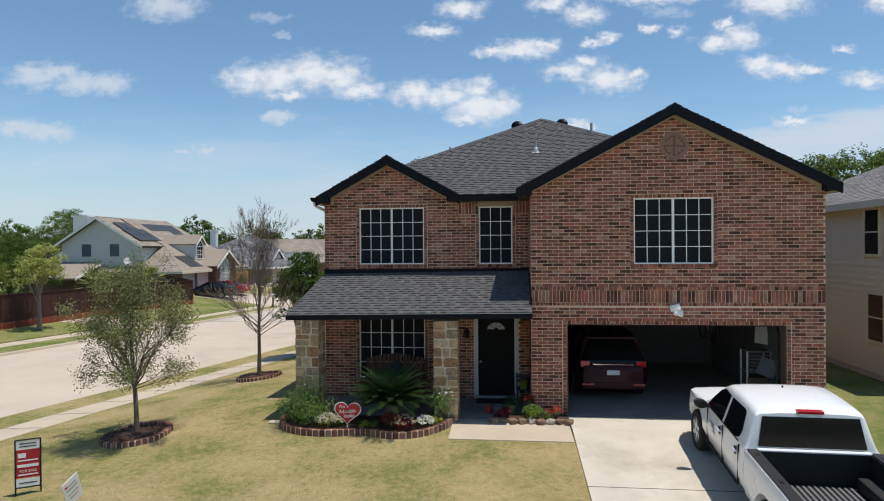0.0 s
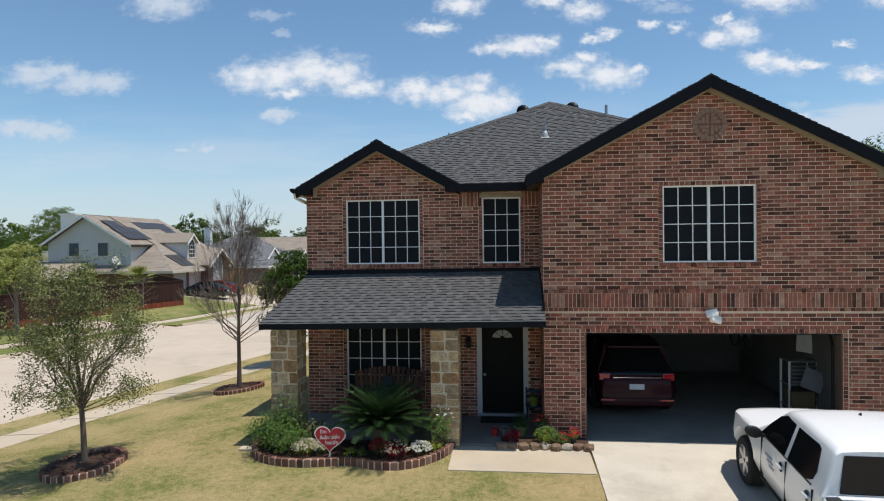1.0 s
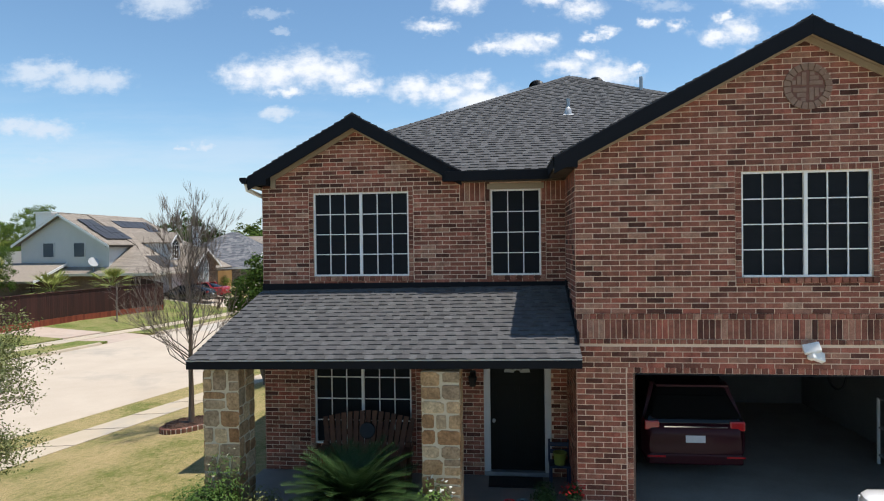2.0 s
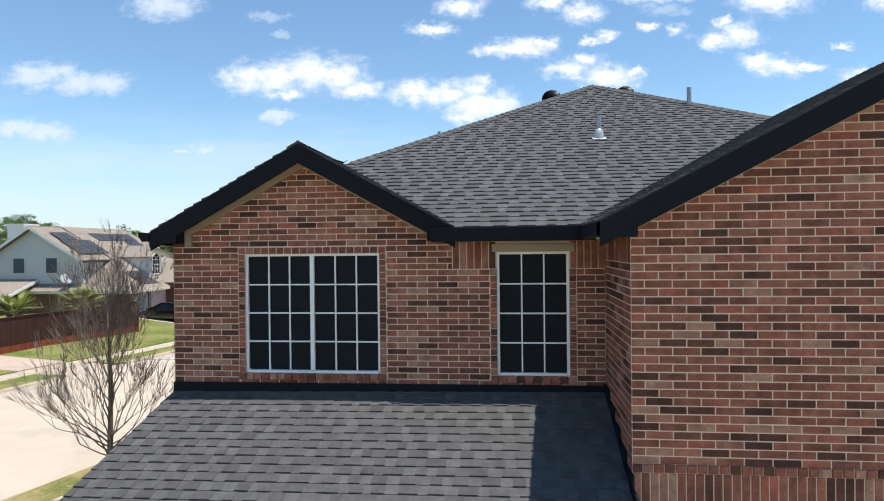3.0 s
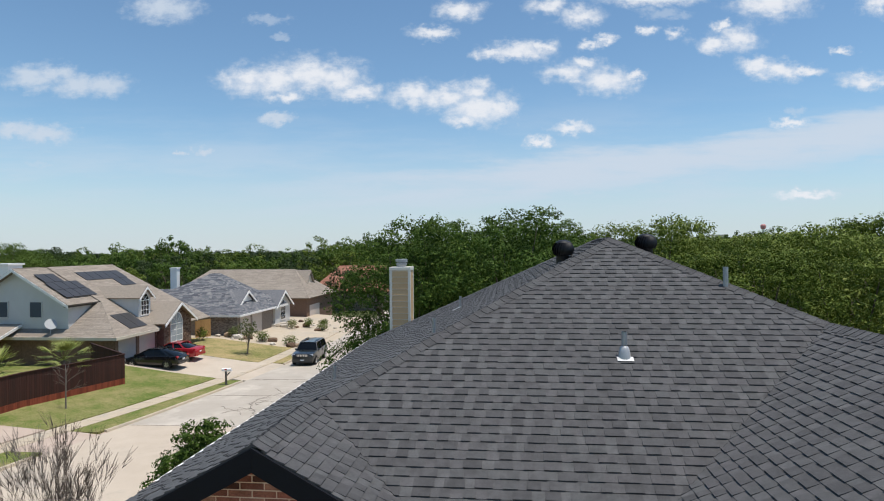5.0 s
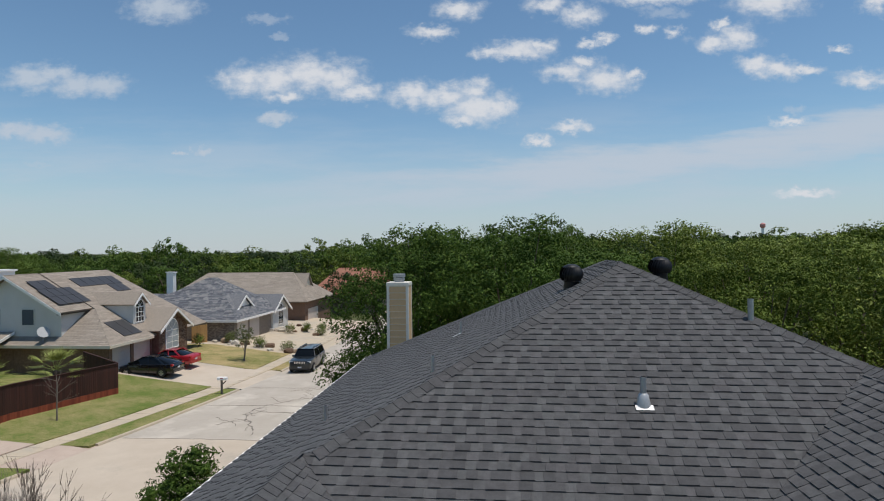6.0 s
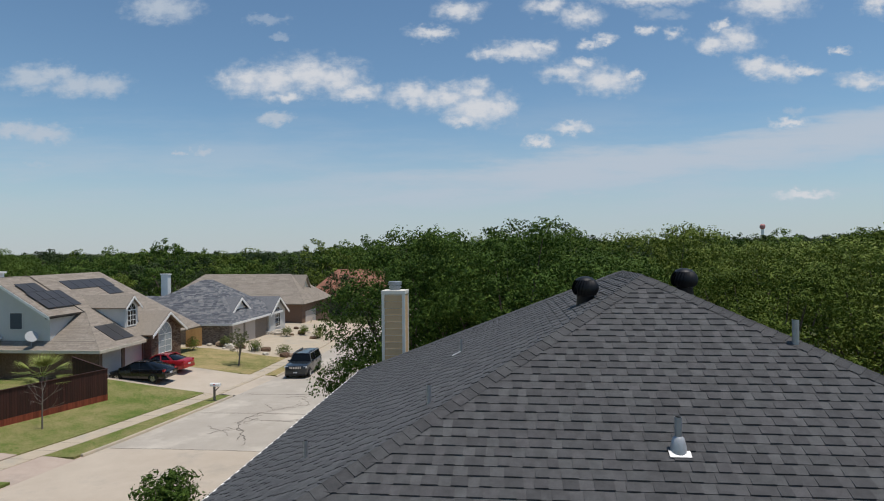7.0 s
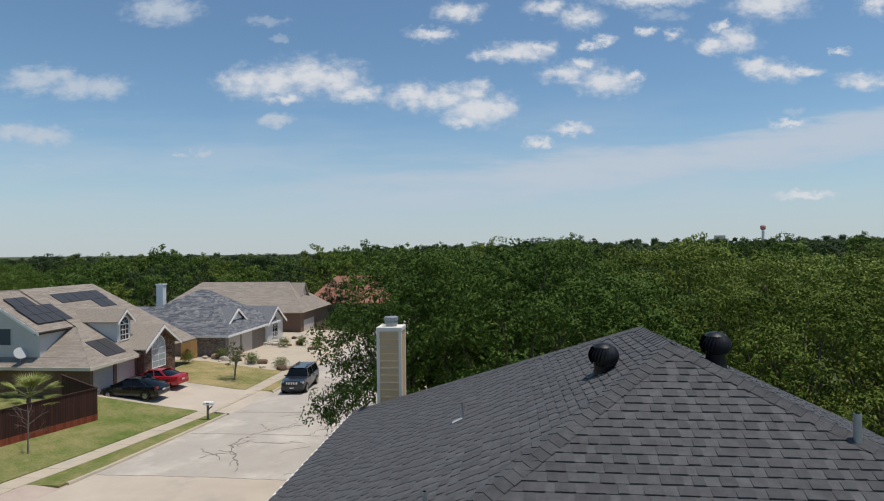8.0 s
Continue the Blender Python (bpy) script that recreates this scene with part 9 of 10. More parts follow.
# rock garden before the grey-roofed house
M_pale_rock = pieces("pale_limestone", [(0, (0.34, 0.28, 0.22)), (0.5, (0.5, 0.44, 0.36)), (1, (0.6, 0.55, 0.47))], island=False, fine=20, blotch=0.4, bump=0.7)
rr = random.Random(14)
for i in range(34):
    x, y = rr.uniform(-30.5, -21.5), rr.choice((rr.uniform(69.3, 71.4), rr.uniform(80.5, 87), rr.uniform(80.5, 87)))
    s = rr.uniform(0.18, 0.5)
    rock("garden_rock", x, y, far_lot_z(x, y) - 0.05, s * 1.3, s, s * 0.7, M_pale_rock if rr.random() < 0.75 else M_rock, "pale limestone boulder in a rock garden", 200 + i, "garden boulders")
for i, (x, y) in enumerate(((-28.5, 70.4), (-25.4, 70.2), (-22.6, 70.3), (-24.8, 82.5), (-26.2, 80.8), (-23.5, 84.5), (-22.6, 81.0))):
    bush("garden_shrub", "green shrub among pale rocks", x, y, far_lot_z(x, y), rr.uniform(0.5, 0.8), rr.uniform(0.7, 1.3), 420, 0.16, M_leaf2 if i % 2 else M_leaf_pale, 70 + i)
bush("entrance_shrub", "yellow green shrub beside the entrance", -30.2, 67.4, far_lot_z(-30.2, 67.4), 0.6, 1.3, 420, 0.16, M_leaf2, 81)
# ---------------------------------------------------------------- trees
def leaf_quad(g, c, n, size, rnd, fold=True):
    """A leaf or small spray: two triangles-pairs folded along the middle."""
    n = n.normalized() if n.length > 1e-6 else Vector((0, 0, 1))
    a = n.orthogonal().normalized()
    a.rotate(Matrix.Rotation(rnd.uniform(0, 6.283), 3, n))
    b = n.cross(a)
    l, w = size * rnd.uniform(0.7, 1.25), size * rnd.uniform(0.38, 0.6)
    k = n * (-size * 0.12)
    g.add([c - a * l / 2, c + b * w / 2 + k, c + a * l / 2, c - b * w / 2 + k], [(0, 1, 2), (0, 2, 3)])


def crown_tree(seed, h, r, base, clumps, per, leaf, name_mat, bark, squash=1.0, clump_r=0.75, tuft=0.3):
    """A broad-leaved tree at the origin: tapered trunk, limbs to the boughs, each bough a cloud of leafy tufts with gaps between. Returns (trunk, crown) meshes."""
    rnd = random.Random(seed)
    wood, green = Geo(), Geo()
    ch = h - base
    mid = Vector((0, 0, base + ch * 0.5))
    bend = Vector((rnd.uniform(-0.3, 0.3), rnd.uniform(-0.3, 0.3), 0))
    trunk = [Vector((0, 0, -0.3)), Vector((0, 0, 0.15)), Vector((bend.x * 0.4, bend.y * 0.4, base * 0.6)), Vector((bend.x, bend.y, base + ch * 0.25)), Vector((bend.x * 1.5, bend.y * 1.5, base + ch * 0.62))]
    tr = h * 0.022
    wood.tube(trunk, [tr * 1.7, tr * 1.15, tr, tr * 0.7, tr * 0.25], 8)
    tuft_n = 24
    for i in range(clumps):
        d = Vector((rnd.gauss(0, 1), rnd.gauss(0, 1), rnd.gauss(0.3, 0.8)))
        d.normalize()
        rad = rnd.uniform(0.42, 1.0) ** 0.5
        cr = clump_r * rnd.uniform(0.6, 1.3)
        c = mid + Vector((d.x * (r - cr * 0.5) * rad, d.y * (r - cr * 0.5) * rad, d.z * (ch * 0.5 - cr * 0.4) * rad * squash))
        if c.z < base * 0.8:
            c.z = base * 0.8 + rnd.uniform(0, 0.5)
        if i % 3 == 0:
            s = trunk[3].lerp(trunk[2], rnd.random())
            m = s.lerp(c, 0.5) + Vector((0, 0, 0.25))
            wood.tube([s, m, c], [tr * 0.42, tr * 0.24, tr * 0.05], 5, False)
        # leafy tufts cap the bough; its underside stays open and dark
        axis = (d * 0.55 + Vector((0, 0, 0.8))).normalized()
        for _ in range(max(1, per // tuft_n)):
            o = Vector((rnd.gauss(0, 1), rnd.gauss(0, 1), rnd.gauss(0, 1))).normalized()
            if o.dot(axis) < 0.3 and rnd.random() < 0.97:
                o = o - axis * (2 * o.dot(axis))
            reach = cr * rnd.choice((0.7, 0.85, 0.95, 1.0, 1.0, 1.1))
            heart = c + Vector((o.x * reach, o.y * reach, o.z * reach * 0.62))
            tw = tuft * rnd.uniform(0.55, 1.3)
            for _ in range(tuft_n):
                q = Vector((rnd.gauss(0, 1), rnd.gauss(0, 1), rnd.gauss(0.15, 1))).normalized() * rnd.uniform(0.55, 1.0) ** 0.5
                p = heart + Vector((q.x * tw, q.y * tw, q.z * tw * 0.8))
                nrm = o * 0.45 + q * 0.9 + Vector((rnd.uniform(-0.5, 0.5), rnd.uniform(-0.5, 0.5), rnd.uniform(-0.35, 0.55)))
                leaf_quad(green, p, nrm, leaf, rnd)
    # large filler leaves added deep in the crown, to close it and block light
    for _ in range(clumps * per // 22):
        o = Vector((rnd.gauss(0, 1), rnd.gauss(0, 1), rnd.gauss(0, 1))).normalized() * rnd.uniform(0.1, 0.6)
        p = mid + Vector((o.x * r * 0.9, o.y * r * 0.9, o.z * ch * 0.45))
        leaf_quad(green, p, Vector((rnd.gauss(0, 1), rnd.gauss(0, 1), rnd.gauss(0, 1))), leaf * 2.0, rnd)
    return wood.mesh("trunk", bark, "all"), green.mesh("crown", name_mat)


def place_tree(kind, label, x, y, z, s=1.0, turn=0.0, group="", name="tree"):
    wood, green = kind
    t = thing(name, label, "tree", (x, y, z), turn, group)
    t.scale = (s, s, s)
    part("trunk", wood, None, t)
    part("crown", green, None, t)
    return t


oak = [crown_tree(40 + i, 11.0, 4.2, 1.0, 42, 528, 0.155, M_leaf if i < 2 else M_leaf2, M_bark, 1.0, 1.34, 0.36) for i in range(4)]
mid_tree = [crown_tree(60 + i, 11.0, 4.4, 1.4, 38, 192, 0.29, M_leaf if i % 2 else M_leaf2, M_bark, 1.0, 1.2, 0.5) for i in range(4)]
far_tree = [crown_tree(70 + i, 11.0, 4.4, 1.6, 30, 72, 0.42, (M_leaf, M_leaf_far, M_leaf2)[i], M_bark, 1.0, 1.35, 0.62) for i in range(3)]

OAK = "tall green broad-leaved tree behind the brick house"
rnd = random.Random(77)
near_spots = [(-6.0, 41.6, 0.88), (-4.9, 43.2, 1.04), (-0.8, 40.5, 1.0), (4.0, 43.5, 0.92), (9.0, 39.5, 0.90), (14.2, 42.0, 0.95), (19.5, 38.0, 1.0), (24.5, 43.0, 1.02), (30.5, 40.0, 1.0), (-3.2, 50.0, 1.02), (2.5, 52.0, 1.0), (8.0, 50.5, 1.03), (14.0, 52.5, 1.0), (20.5, 50.5, 1.04), (27.0, 52.0, 1.0), (36, 47, 1.05), (22.5, 31.5, 0.86)]
for i, (x, y, s) in enumerate(near_spots):
    place_tree(oak[i % 2 + (2 if x > 6 else 0)], OAK, x, y, -1.3, s * (1.05 if x < 5 else 1.07), rnd.uniform(0, 360), "trees behind the house")
k = 0
for row in range(7):
    y = 62 + row * 12
    for j in range(-2 if row < 3 else -9, 10 + row):
        x = j * 8.5 + rnd.uniform(-2.5, 2.5) + (4 if row % 2 else 0)
        if x < -6 - row * 0.5 and y < 112:
            continue
        yy = y + rnd.uniform(-3, 3)
        place_tree(mid_tree[k % 4] if row < 3 else far_tree[k % 3], "green tree in dense woods beyond the houses", x, yy, -1.8 - 0.02 * (yy - 60), rnd.uniform(0.88, 1.08), rnd.uniform(0, 360), "woods beyond the houses")
        k += 1
# trees behind the neighbours across the street
for x, y, s in ((-50, 84, 0.95), (-57, 90, 1.0), (-42, 100, 0.9), (-35, 104, 0.92), (-64, 82, 1.0), (-52, 100, 1.0), (-28, 110, 0.85), (-70, 96, 1.05), (-46, 112, 0.95), (-60, 108, 1.0), (-36, 118, 0.95), (-24, 120, 0.9), (-80, 88, 1.0), (-90, 100, 1.0), (-75, 112, 1.0), (-17, 116, 0.9), (-14, 103, 0.85), (-85, 70, 0.9), (-68, 120, 1.0)):
    place_tree(mid_tree[k % 4] if y < 100 else far_tree[k % 3], "green tree behind the houses across the street", x, y, -2.6, s * 0.92, rnd.uniform(0, 360), "trees across the street")
    k += 1
for x, y, s, o in ((-38.4, 46.2, 0.58, 0), (-42.5, 49.0, 0.60, 1), (-50, 56, 0.68, 1), (-57.5, 75, 0.95, 0), (-60.5, 82, 0.96, 1), (-36, 38.5, 0.52, 2), (-40, 41, 0.58, 3)):
    place_tree(oak[o], "leafy tree behind a red fence", x, y, -1.0, s, rnd.uniform(0, 360), "trees behind the fence")

def woods_z(x, y):
    """Foot of the far woods: the land dips, then rises to the skyline."""
    dist = math.hypot(x, y)
    low = -1.75 - 6.0 * smoothstep(150, 700, dist) + 9.0 * smoothstep(700, 3000, dist) * smoothstep(-900, 900, x)
    return low + 0.0125 * dist * smoothstep(-0.42, -0.05, x / dist)


rf = random.Random(15)
for i in range(190):
    dist, ang = 128 + 190 * rf.random() ** 1.3, math.radians(rf.uniform(-50, 42))
    x, y = dist * math.sin(ang), dist * math.cos(ang)
    if -95 < x < -20 and y < 112:
        continue
    place_tree(far_tree[i % 3], "green tree in the far woods", x, y, woods_z(x, y) - 0.6, rf.choice((0.8, 0.85, 0.92, 1.0, 1.12, 1.25)), rf.uniform(0, 360), "far woods")

# past them a carpet of crowns to the skyline
g = Geo()
for i in range(2300):
    dist, ang = 290 + 1375 * rf.random() ** 1.6, math.radians(rf.uniform(-52, 44))
    x, y = dist * math.sin(ang), dist * math.cos(ang)
    rr = rf.uniform(3.0, 5.5) * (1 + dist / 1100)
    top = woods_z(x, y) + rf.uniform(6.5, 12.0) + rf.choice((0, 0, 0, 0.003, 0.006)) * dist + 2.5 * smoothstep(0, 300, x) * smoothstep(200, 600, dist) - smoothstep(0, -60, x)
    cz = top - rr * 0.72
    g.loft([[(x + rr * w * math.cos(a * 1.0472), y + rr * w * math.sin(a * 1.0472), cz + rr * 0.6 * h) for a in range(6)] for w, h in ((0.6, -1.2), (0.62, 0.0), (0.36, 0.45))], True)
    for _ in range(100 if dist < 600 else 60):
        d = Vector((rf.gauss(0, 1), rf.gauss(-0.6, 1), abs(rf.gauss(0.25, 0.8)))).normalized()
        k = rf.uniform(0.55, 0.96)
        c = Vector((x + d.x * rr * k, y + d.y * rr * k, cz + d.z * rr * 0.7 * k))
        leaf_quad(g, c, d + Vector((rf.uniform(-0.7, 0.7), rf.uniform(-0.7, 0.7), 0.2)), rr * 0.34, rf)
solo("far_woods", g, M_leaf_far, "dark green woods along the skyline", "woods", kind="stuff")
# ---------------------------------------------------------------- garden trees
def grow(wood, tips, p, d, length, rad, depth, rnd, spread, up, n_seg=3, curve=0.25):
    """One limb and its branches."""
    pts, q = [p.copy()], p.copy()
    for i in range(n_seg):
        d = (d + Vector((rnd.gauss(0, curve * 0.35), rnd.gauss(0, curve * 0.35), up * 0.12))).normalized()
        q = q + d * (length / n_seg)
        pts.append(q.copy())
    wood.tube(pts, [lerp(rad, rad * 0.55, i / n_seg) for i in range(n_seg + 1)], 6 if rad > 0.012 else 3, False)
    if depth == 0:
        tips.append((q, d))
        return
    kids = rnd.choice((2, 3, 3))
    for k in range(kids):
        a = rnd.uniform(0, 6.283)
        o = d.orthogonal().normalized()
        o.rotate(Matrix.Rotation(a, 3, d))
        nd = (d + o * spread * rnd.uniform(0.5, 1.1) + Vector((0, 0, up * 0.35))).normalized()
        base = pts[-1] if k < 2 else pts[-2]
        grow(wood, tips, base, nd, length * rnd.uniform(0.66, 0.86), rad * rnd.uniform(0.5, 0.62), depth - 1, rnd, spread, up, n_seg, curve)
    if rnd.random() < 0.6:
        tips.append((q, d))


def ring_bed(x, y, r, label):
    t = thing("tree_ring", label, "tree ring", (x, y, yard_z(x, y)), world=True, kind="structure")
    pts = [Vector((x + r * math.cos(2 * math.pi * i / 36), y + r * math.sin(2 * math.pi * i / 36), 0)) for i in range(36)]
    brick_edging(t, pts, yard_z, 0.11, True)
    g = Geo()
    rows = [[(x + r * k * math.cos(2 * math.pi * i / 36), y + r * k * math.sin(2 * math.pi * i / 36), yard_z(x, y) + 0.06 + 0.06 * (1 - k)) for i in range(37)] for k in (0.98, 0.6, 0.05)]
    part("mulch", g.sheet(rows), M_mulch, t, "dark bark mulch")
    c, rn = Geo(), random.Random(int(x * 10))
    for _ in range(220):
        a, k = rn.uniform(0, 6.283), math.sqrt(rn.random()) * 0.92
        q = Vector((x + r * k * math.cos(a), y + r * k * math.sin(a), yard_z(x, y) + 0.09))
        d = Vector((rn.uniform(-1, 1), rn.uniform(-1, 1), rn.uniform(-0.4, 0.4))).normalized() * rn.uniform(0.02, 0.045)
        c.beam(q - d, q + d, 0.016, 0.008)
    part("bark_chip", c, M_mulch, t, kind="stuff")


T1 = (-8.72, 14.62)
ring_bed(*T1, 0.68, "round brick edging with mulch about a young tree")
rnd = random.Random(21)
wood, tips, green = Geo(), [], Geo()
wood.tube([(0, 0, -0.15), (0, 0, 0.1), (-0.03, 0.02, 0.6), (-0.06, 0.02, 1.12)], [0.075, 0.058, 0.05, 0.045], 8)
for i in range(15):
    a = i * 2.4 + rnd.uniform(-0.2, 0.2)
    lean = 0.12 + 0.058 * i
    grow(wood, tips, Vector((-0.06, 0.02, 1.0 + 0.012 * (15 - i))), Vector((math.cos(a) * lean, math.sin(a) * lean, 1.0)).normalized(), 0.98 - 0.026 * i, 0.022, 3, rnd, 0.38, 0.26 - 0.018 * i)
for i in range(8):
    a = 2 * math.pi * i / 8 + rnd.uniform(-0.3, 0.3)
    grow(wood, tips, Vector((-0.06, 0.02, 1.0 + 0.05 * i)), Vector((math.cos(a), math.sin(a), rnd.uniform(0.25, 0.6))).normalized(), rnd.uniform(0.44, 0.56), 0.014, 2, rnd, 0.5, -0.1)
for p, d in tips:
    for _ in range(rnd.randint(44, 60)):
        o = Vector((rnd.gauss(0, 0.09), rnd.gauss(0, 0.09), rnd.gauss(-0.03, 0.10)))
        leaf_quad(green, p + o, Vector((rnd.uniform(-1, 1), rnd.uniform(-1, 1), rnd.uniform(0.0, 1.2))), 0.052, rnd)
t = thing("young_tree", "young tree with thin grey-green leaves in a brick ring", "tree", (*T1, yard_z(*T1) + 0.05))
part("trunk", wood, M_bark, t, smooth="all")
part("crown", green, M_leaf_pale, t)

T2 = (-8.75, 21.4)
ring_bed(*T2, 0.68, "round brick edging with mulch about a bare tree")
rnd = random.Random(33)
wood, tips = Geo(), []
wood.tube([(0, 0, -0.15), (0, 0, 0.1), (0.01, 0.0, 0.8), (0.0, 0.0, 1.5), (0.03, 0.01, 2.9), (-0.02, 0.0, 4.3)], [0.10, 0.078, 0.062, 0.055, 0.036, 0.012], 8)
t = thing("bare_tree", "leafless upright tree in a brick ring", "tree", (*T2, yard_z(*T2) + 0.05))
part("trunk", wood, M_bark, t, smooth="all")
for i in range(40):
    a = i * 2.4 + rnd.uniform(-0.3, 0.3)
    low_limb = i < 14
    z = 1.35 + (0.035 * i if low_limb else 0.088 * (i - 7))
    lean = rnd.uniform(1.0, 1.9) if low_limb else rnd.uniform(0.3, 0.7)
    limb, tips = Geo(), []
    grow(limb, tips, Vector((0, 0, z)), Vector((math.cos(a) * lean, math.sin(a) * lean, 1.0)).normalized(), rnd.uniform(0.62, 0.86) * (0.95 if low_limb else 1.14 - 0.012 * i), 0.017 if low_limb else 0.021 - 0.0004 * i, 3, rnd, 0.42, 0.3 if low_limb else 0.42)
    for p, d in tips:
        for _ in range(3):
            e = (d + Vector((rnd.uniform(-0.45, 0.45), rnd.uniform(-0.45, 0.45), 0.45))).normalized()
            limb.tube([p, p + e * rnd.uniform(0.15, 0.34)], [0.0042, 0.002], 3, False)
    part("branch", limb, M_bark if i % 2 else M_bark_pale, t, smooth="all")

# evergreen beside the house
ever = crown_tree(91, 4.6, 1.2, 0.7, 60, 256, 0.10, M_leaf, M_bark, 1.0, 0.45, 0.16)
place_tree(ever, "dark evergreen tree beside the house wall", -9.2, 27.2, yard_z(-9.2, 27.2), 1.0, 20, name="evergreen_tree")
# young tree in the small lawn across the street, bare sapling by the fence, palm behind it
small = crown_tree(95, 3.2, 0.9, 1.0, 34, 48, 0.10, M_leaf_pale, M_bark_pale, 1.0, 0.36, 0.16)
place_tree(small, "young tree on the small lawn across the street", -24.2, 64.0, far_lot_z(-24.2, 64), 1.0, 0, name="young_tree")
yellow = crown_tree(97, 5.2, 1.35, 1.9, 40, 112, 0.15, M_leaf_yellow, M_bark_pale, 1.0, 0.5, 0.24)
place_tree(yellow, "pale green young tree by the red fence", -28.2, 35.2, far_lot_z(-28.2, 35.2), 1.0, 0, name="young_tree")
rnd = random.Random(8)
wood, tips = Geo(), []
wood.tube([(0, 0, -0.1), (0, 0, 0.8), (0.03, 0, 1.9), (0.0, 0, 2.6)], [0.05, 0.04, 0.03, 0.012], 6)
for i in range(8):
    a = i * 2.4
    grow(wood, tips, Vector((0.02, 0, 1.0 + 0.18 * i)), Vector((math.cos(a), math.sin(a), 0.5)).normalized(), 0.55, 0.014, 2, rnd, 0.5, 0.2)
t = thing("sapling", "bare sapling on a lawn beside a red fence", "tree", (-27.0, 45.2, far_lot_z(-27.0, 45.2)))
part("trunk", wood, M_bark_pale, t)


def fan_palm(x, y, z, h, seed):
    rnd = random.Random(seed)
    t = thing("fan_palm", "yellow-green fan palm behind a fence", "palm", (x, y, z))
    part("trunk", Geo().tube([(0, 0, -0.2), (0, 0, h * 0.6), (0.05, 0, h)], [0.16, 0.13, 0.11], 8), M_bark, t)
    for i in range(26):
        a, el = i * 2.4, rnd.uniform(-0.5, 1.1)
        d = Vector((math.cos(a) * math.cos(el), math.sin(a) * math.cos(el), math.sin(el)))
        s = d.cross(Vector((0, 0, 1))).normalized()
        c0 = Vector((0.05, 0, h)) + d * 0.8
        g = Geo().tube([(0.05, 0, h), c0], [0.015, 0.01], 4, False)
        for k in range(-7, 8):
            q = (d + s * math.tan(k * 0.13) * 0.9).normalized()
            tip = c0 + q * rnd.uniform(0.95, 1.2) + Vector((0, 0, -0.16))
            w = q.cross(Vector((0, 0, 1))).normalized() * 0.032
            g.add([c0, c0.lerp(tip, 0.5) + w, tip, c0.lerp(tip, 0.5) - w], [(0, 1, 2), (0, 2, 3)])
        part("frond", g, M_palm, t)


M_palm = leaf_mat("palm_leaf", [(0, (0.13, 0.15, 0.035)), (0.5, (0.24, 0.27, 0.07)), (1, (0.40, 0.42, 0.15))], 0.25)
fan_palm(-29.6, 48.3, far_lot_z(-29.6, 48.3), 1.9, 3)
fan_palm(-32.0, 45.5, far_lot_z(-32.0, 45.5), 1.7, 5)

# ---------------------------------------------------------------- signs on the lawn
t = thing("estate_sign", "red and white estate-agent sign in a black metal frame", "sign", (-9.0, 11.85, yard_z(-9.0, 11.85)), 32)
for x in (-0.19, 0.19):
    part("post", Geo().box(x - 0.012, x + 0.012, -0.012, 0.012, -0.15, 0.98), M_black, t)
for z in (0.12, 0.97):
    part("rail", Geo().box(-0.19, 0.19, -0.012, 0.012, z, z + 0.02), M_black, t)
part("panel", Geo().box(-0.178, 0.178, -0.006, 0.006, 0.3, 0.8), M_red_sign, t, "red main panel")
part("top_panel", Geo().box(-0.178, 0.178, -0.006, 0.006, 0.81, 0.96), M_sign_white, t, "white top panel")
part("rider_panel", Geo().box(-0.178, 0.178, -0.006, 0.006, 0.145, 0.28), M_sign_white, t, "white lower panel")
part("logo", Geo().prism([(-0.15, -0.008, 0.66), (-0.03, -0.008, 0.66), (-0.03, -0.008, 0.74), (-0.15, -0.008, 0.74)], (0, 0.003, 0)), M_sign_white, t)
for z, w in ((0.60, 0.30), (0.49, 0.32), (0.345, 0.30)):
    part("lettering_bar", Geo().box(-w / 2, w / 2, -0.009, -0.006, z, z + (0.05 if z == 0.49 else 0.022)), M_sign_white, t)
text_part("FOR SALE", 0.06, pose(0, -0.008, 0.42, 90), t, M_sign_white)
for z in (0.85, 0.9, 0.2):
    part("small_print", Geo().box(-0.13, 0.13, -0.009, -0.006, z, z + 0.02), M_dark_pot, t)
t = thing("lawn_sign", "small white notice board on the lawn", "sign", (-7.6, 11.21, yard_z(-7.6, 11.21)), 84)
bd = part("board", Geo().box(-0.17, 0.17, -0.006, 0.006, 0.0, 0.48), M_sign_white, t)
bd.matrix_basis = pose(0, 0, 0.22, 7, -23, 0)
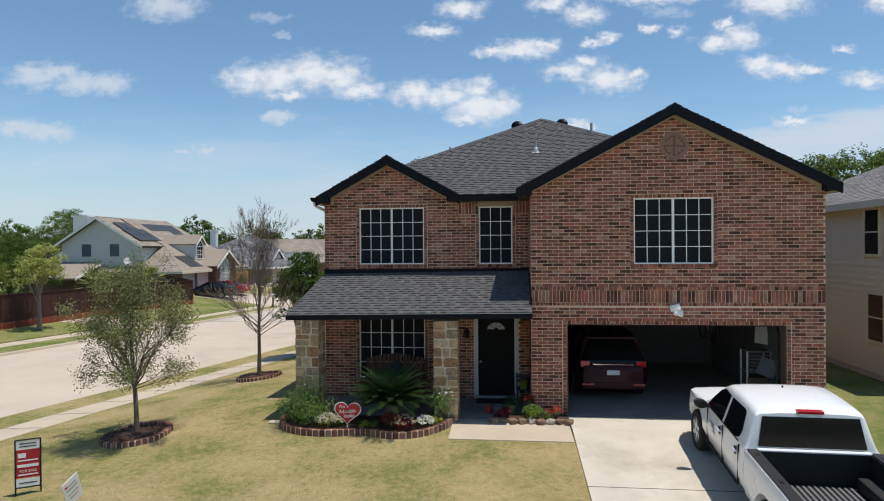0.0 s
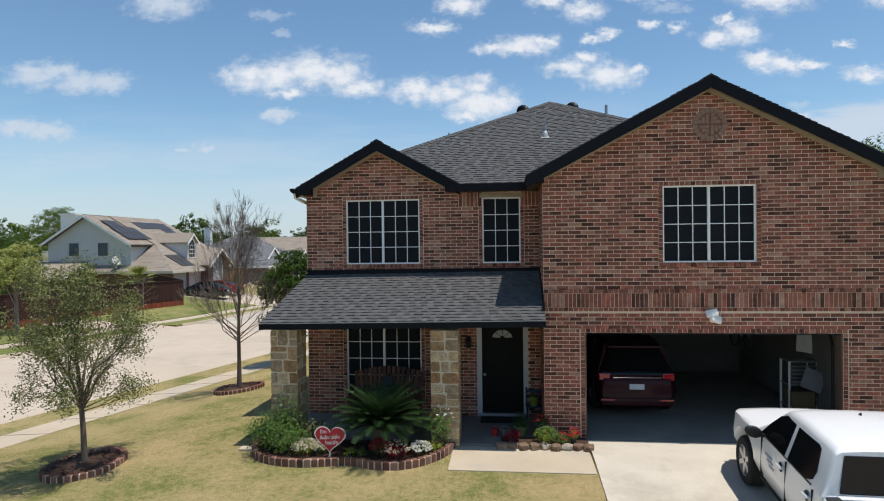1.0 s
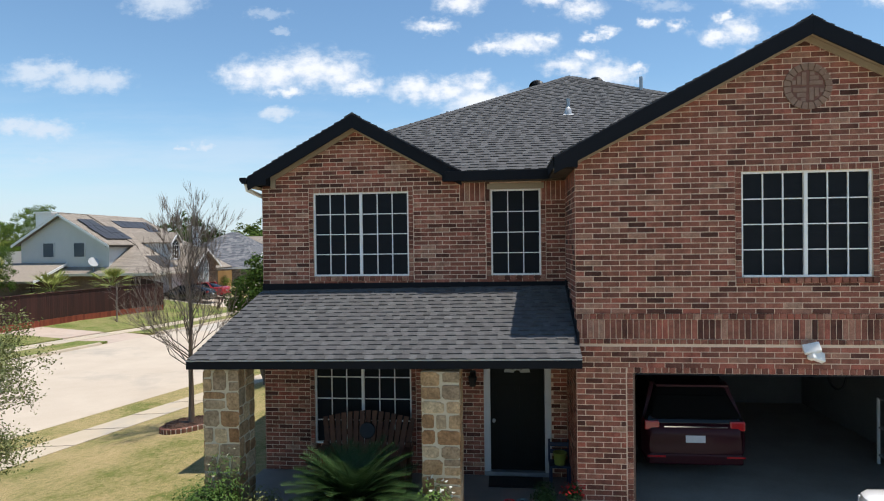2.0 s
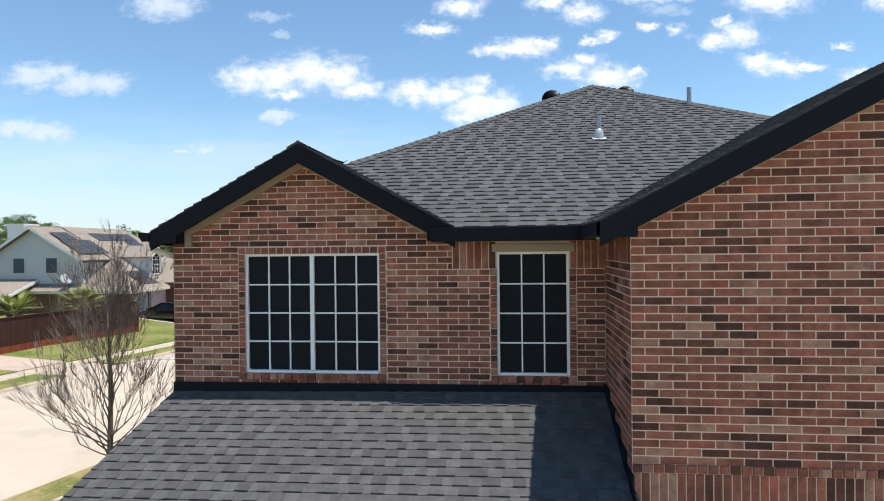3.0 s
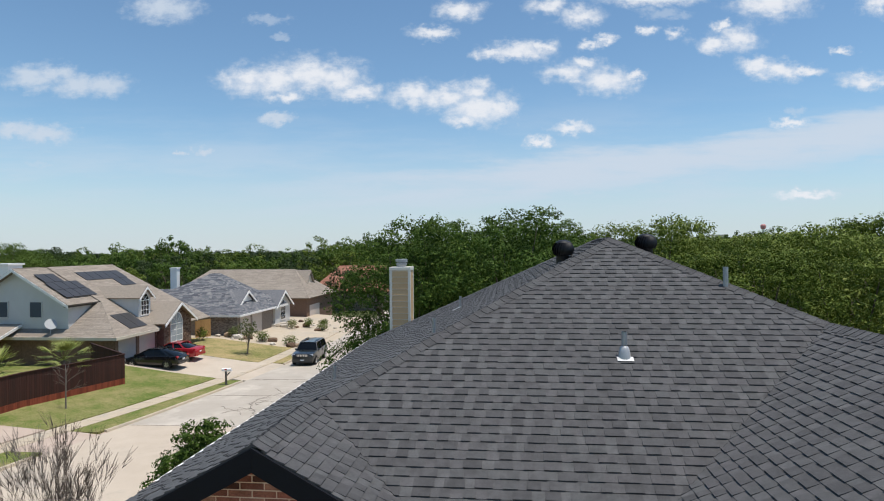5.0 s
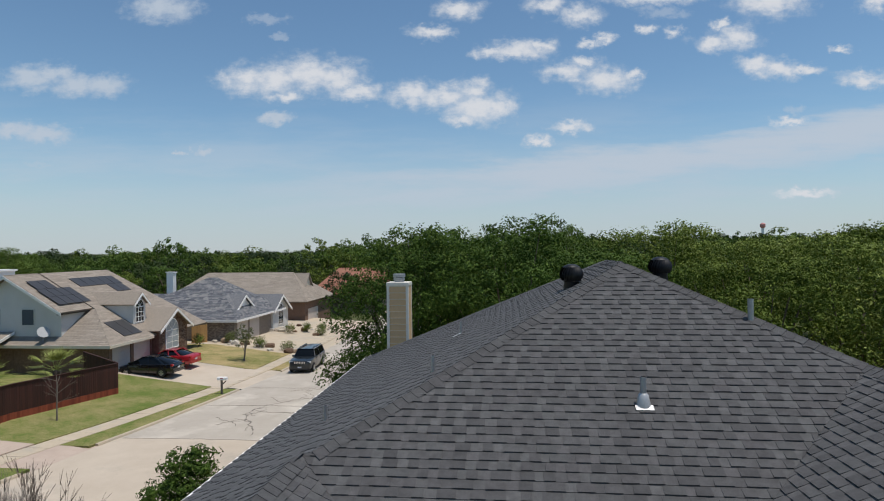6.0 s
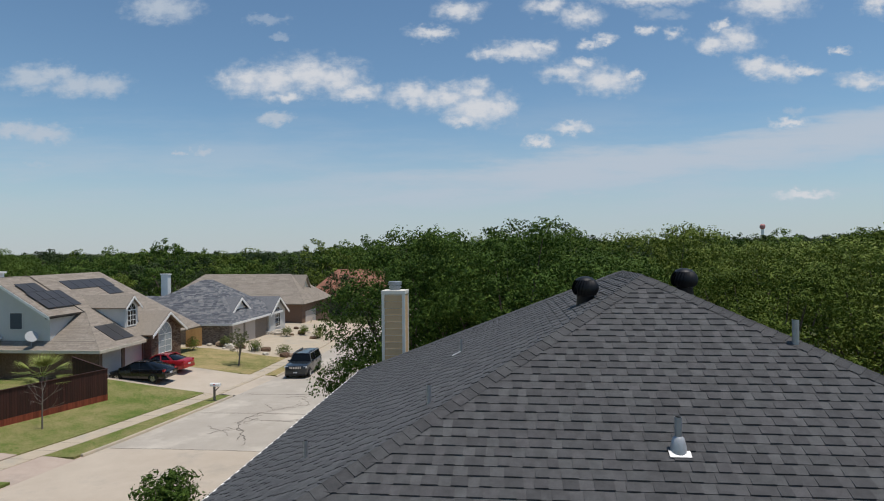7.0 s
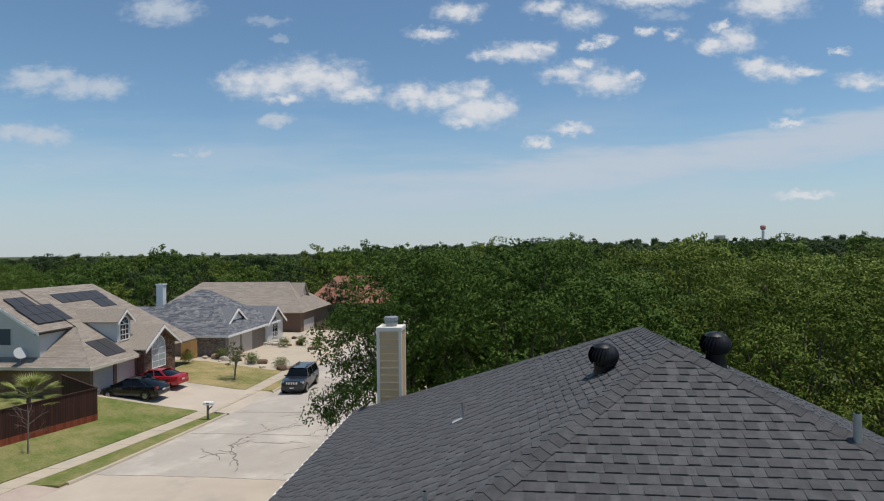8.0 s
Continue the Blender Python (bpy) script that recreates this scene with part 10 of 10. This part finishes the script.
for z, w in ((0.36, 0.2), (0.29, 0.24), (0.2, 0.22), (0.13, 0.18)):
    part("lettering_bar", Geo().box(-w / 2, w / 2, -0.009, -0.006, z, z + 0.02), M_metal, bd)
part("logo", Geo().box(-0.13, -0.09, -0.009, -0.006, 0.36, 0.40), M_red_sign, bd)
part("stake", Geo().box(-0.012, 0.012, -0.004, 0.008, -0.2, 0.25), M_metal, t)

# water tower and tower block on the skyline
t = thing("water_tower", "pale water tower with a red top far off", "tower", (1185, 2985, 0))
part("shaft", Geo().tube([(0, 0, -10), (0, 0, 92)], [7, 6], 10), M_sign_white, t)
part("tank", Geo().lathe([(7, 90), (12, 96), (12, 107), (7, 113), (0, 114)], 16), surf("red_white_tank", (0.5, 0.16, 0.15), (0.62, 0.3, 0.28), 0.02, 0.2, 0.6, 0.0), t)
t = thing("distant_block", "pale building on the skyline", "building", (980, 2950, 0))
part("block", Geo().box(-22, 22, -10, 10, -10, 66), M_siding, t)

# ---------------------------------------------------------------- grass blades on the near lawn
g = Geo()
rg = random.Random(66)
for _ in range(60000):
    x, y = rg.uniform(-12.5, 0.85), 8.5 + 15 * rg.random() ** 1.4
    if x > -1.8 and y > 14.6 or x > -5.75 and y > 14.6 or x < near_in(y) + 0.05:
        continue
    if min(math.hypot(x - T1[0], y - T1[1]), math.hypot(x - T2[0], y - T2[1])) < 0.8:
        continue
    z = yard_z(x, y) - 0.004
    a, h, w = rg.uniform(0, 6.283), rg.uniform(0.006, 0.017), rg.uniform(0.005, 0.011)
    c, s = math.cos(a) * w, math.sin(a) * w
    lx, ly = rg.uniform(-0.055, 0.055), rg.uniform(-0.055, 0.055)
    g.add([(x - c, y - s, z), (x + c, y + s, z), (x + lx, y + ly, z + h)], [(0, 1, 2)])
solo("grass", g, leaf_mat("grass_blade", [(0, (0.20, 0.20, 0.06)), (0.35, (0.31, 0.26, 0.10)), (0.7, (0.43, 0.33, 0.16)), (1, (0.52, 0.41, 0.21))], 0.35, 0.9), "short dry grass blades on the lawn", "grass", kind="stuff")
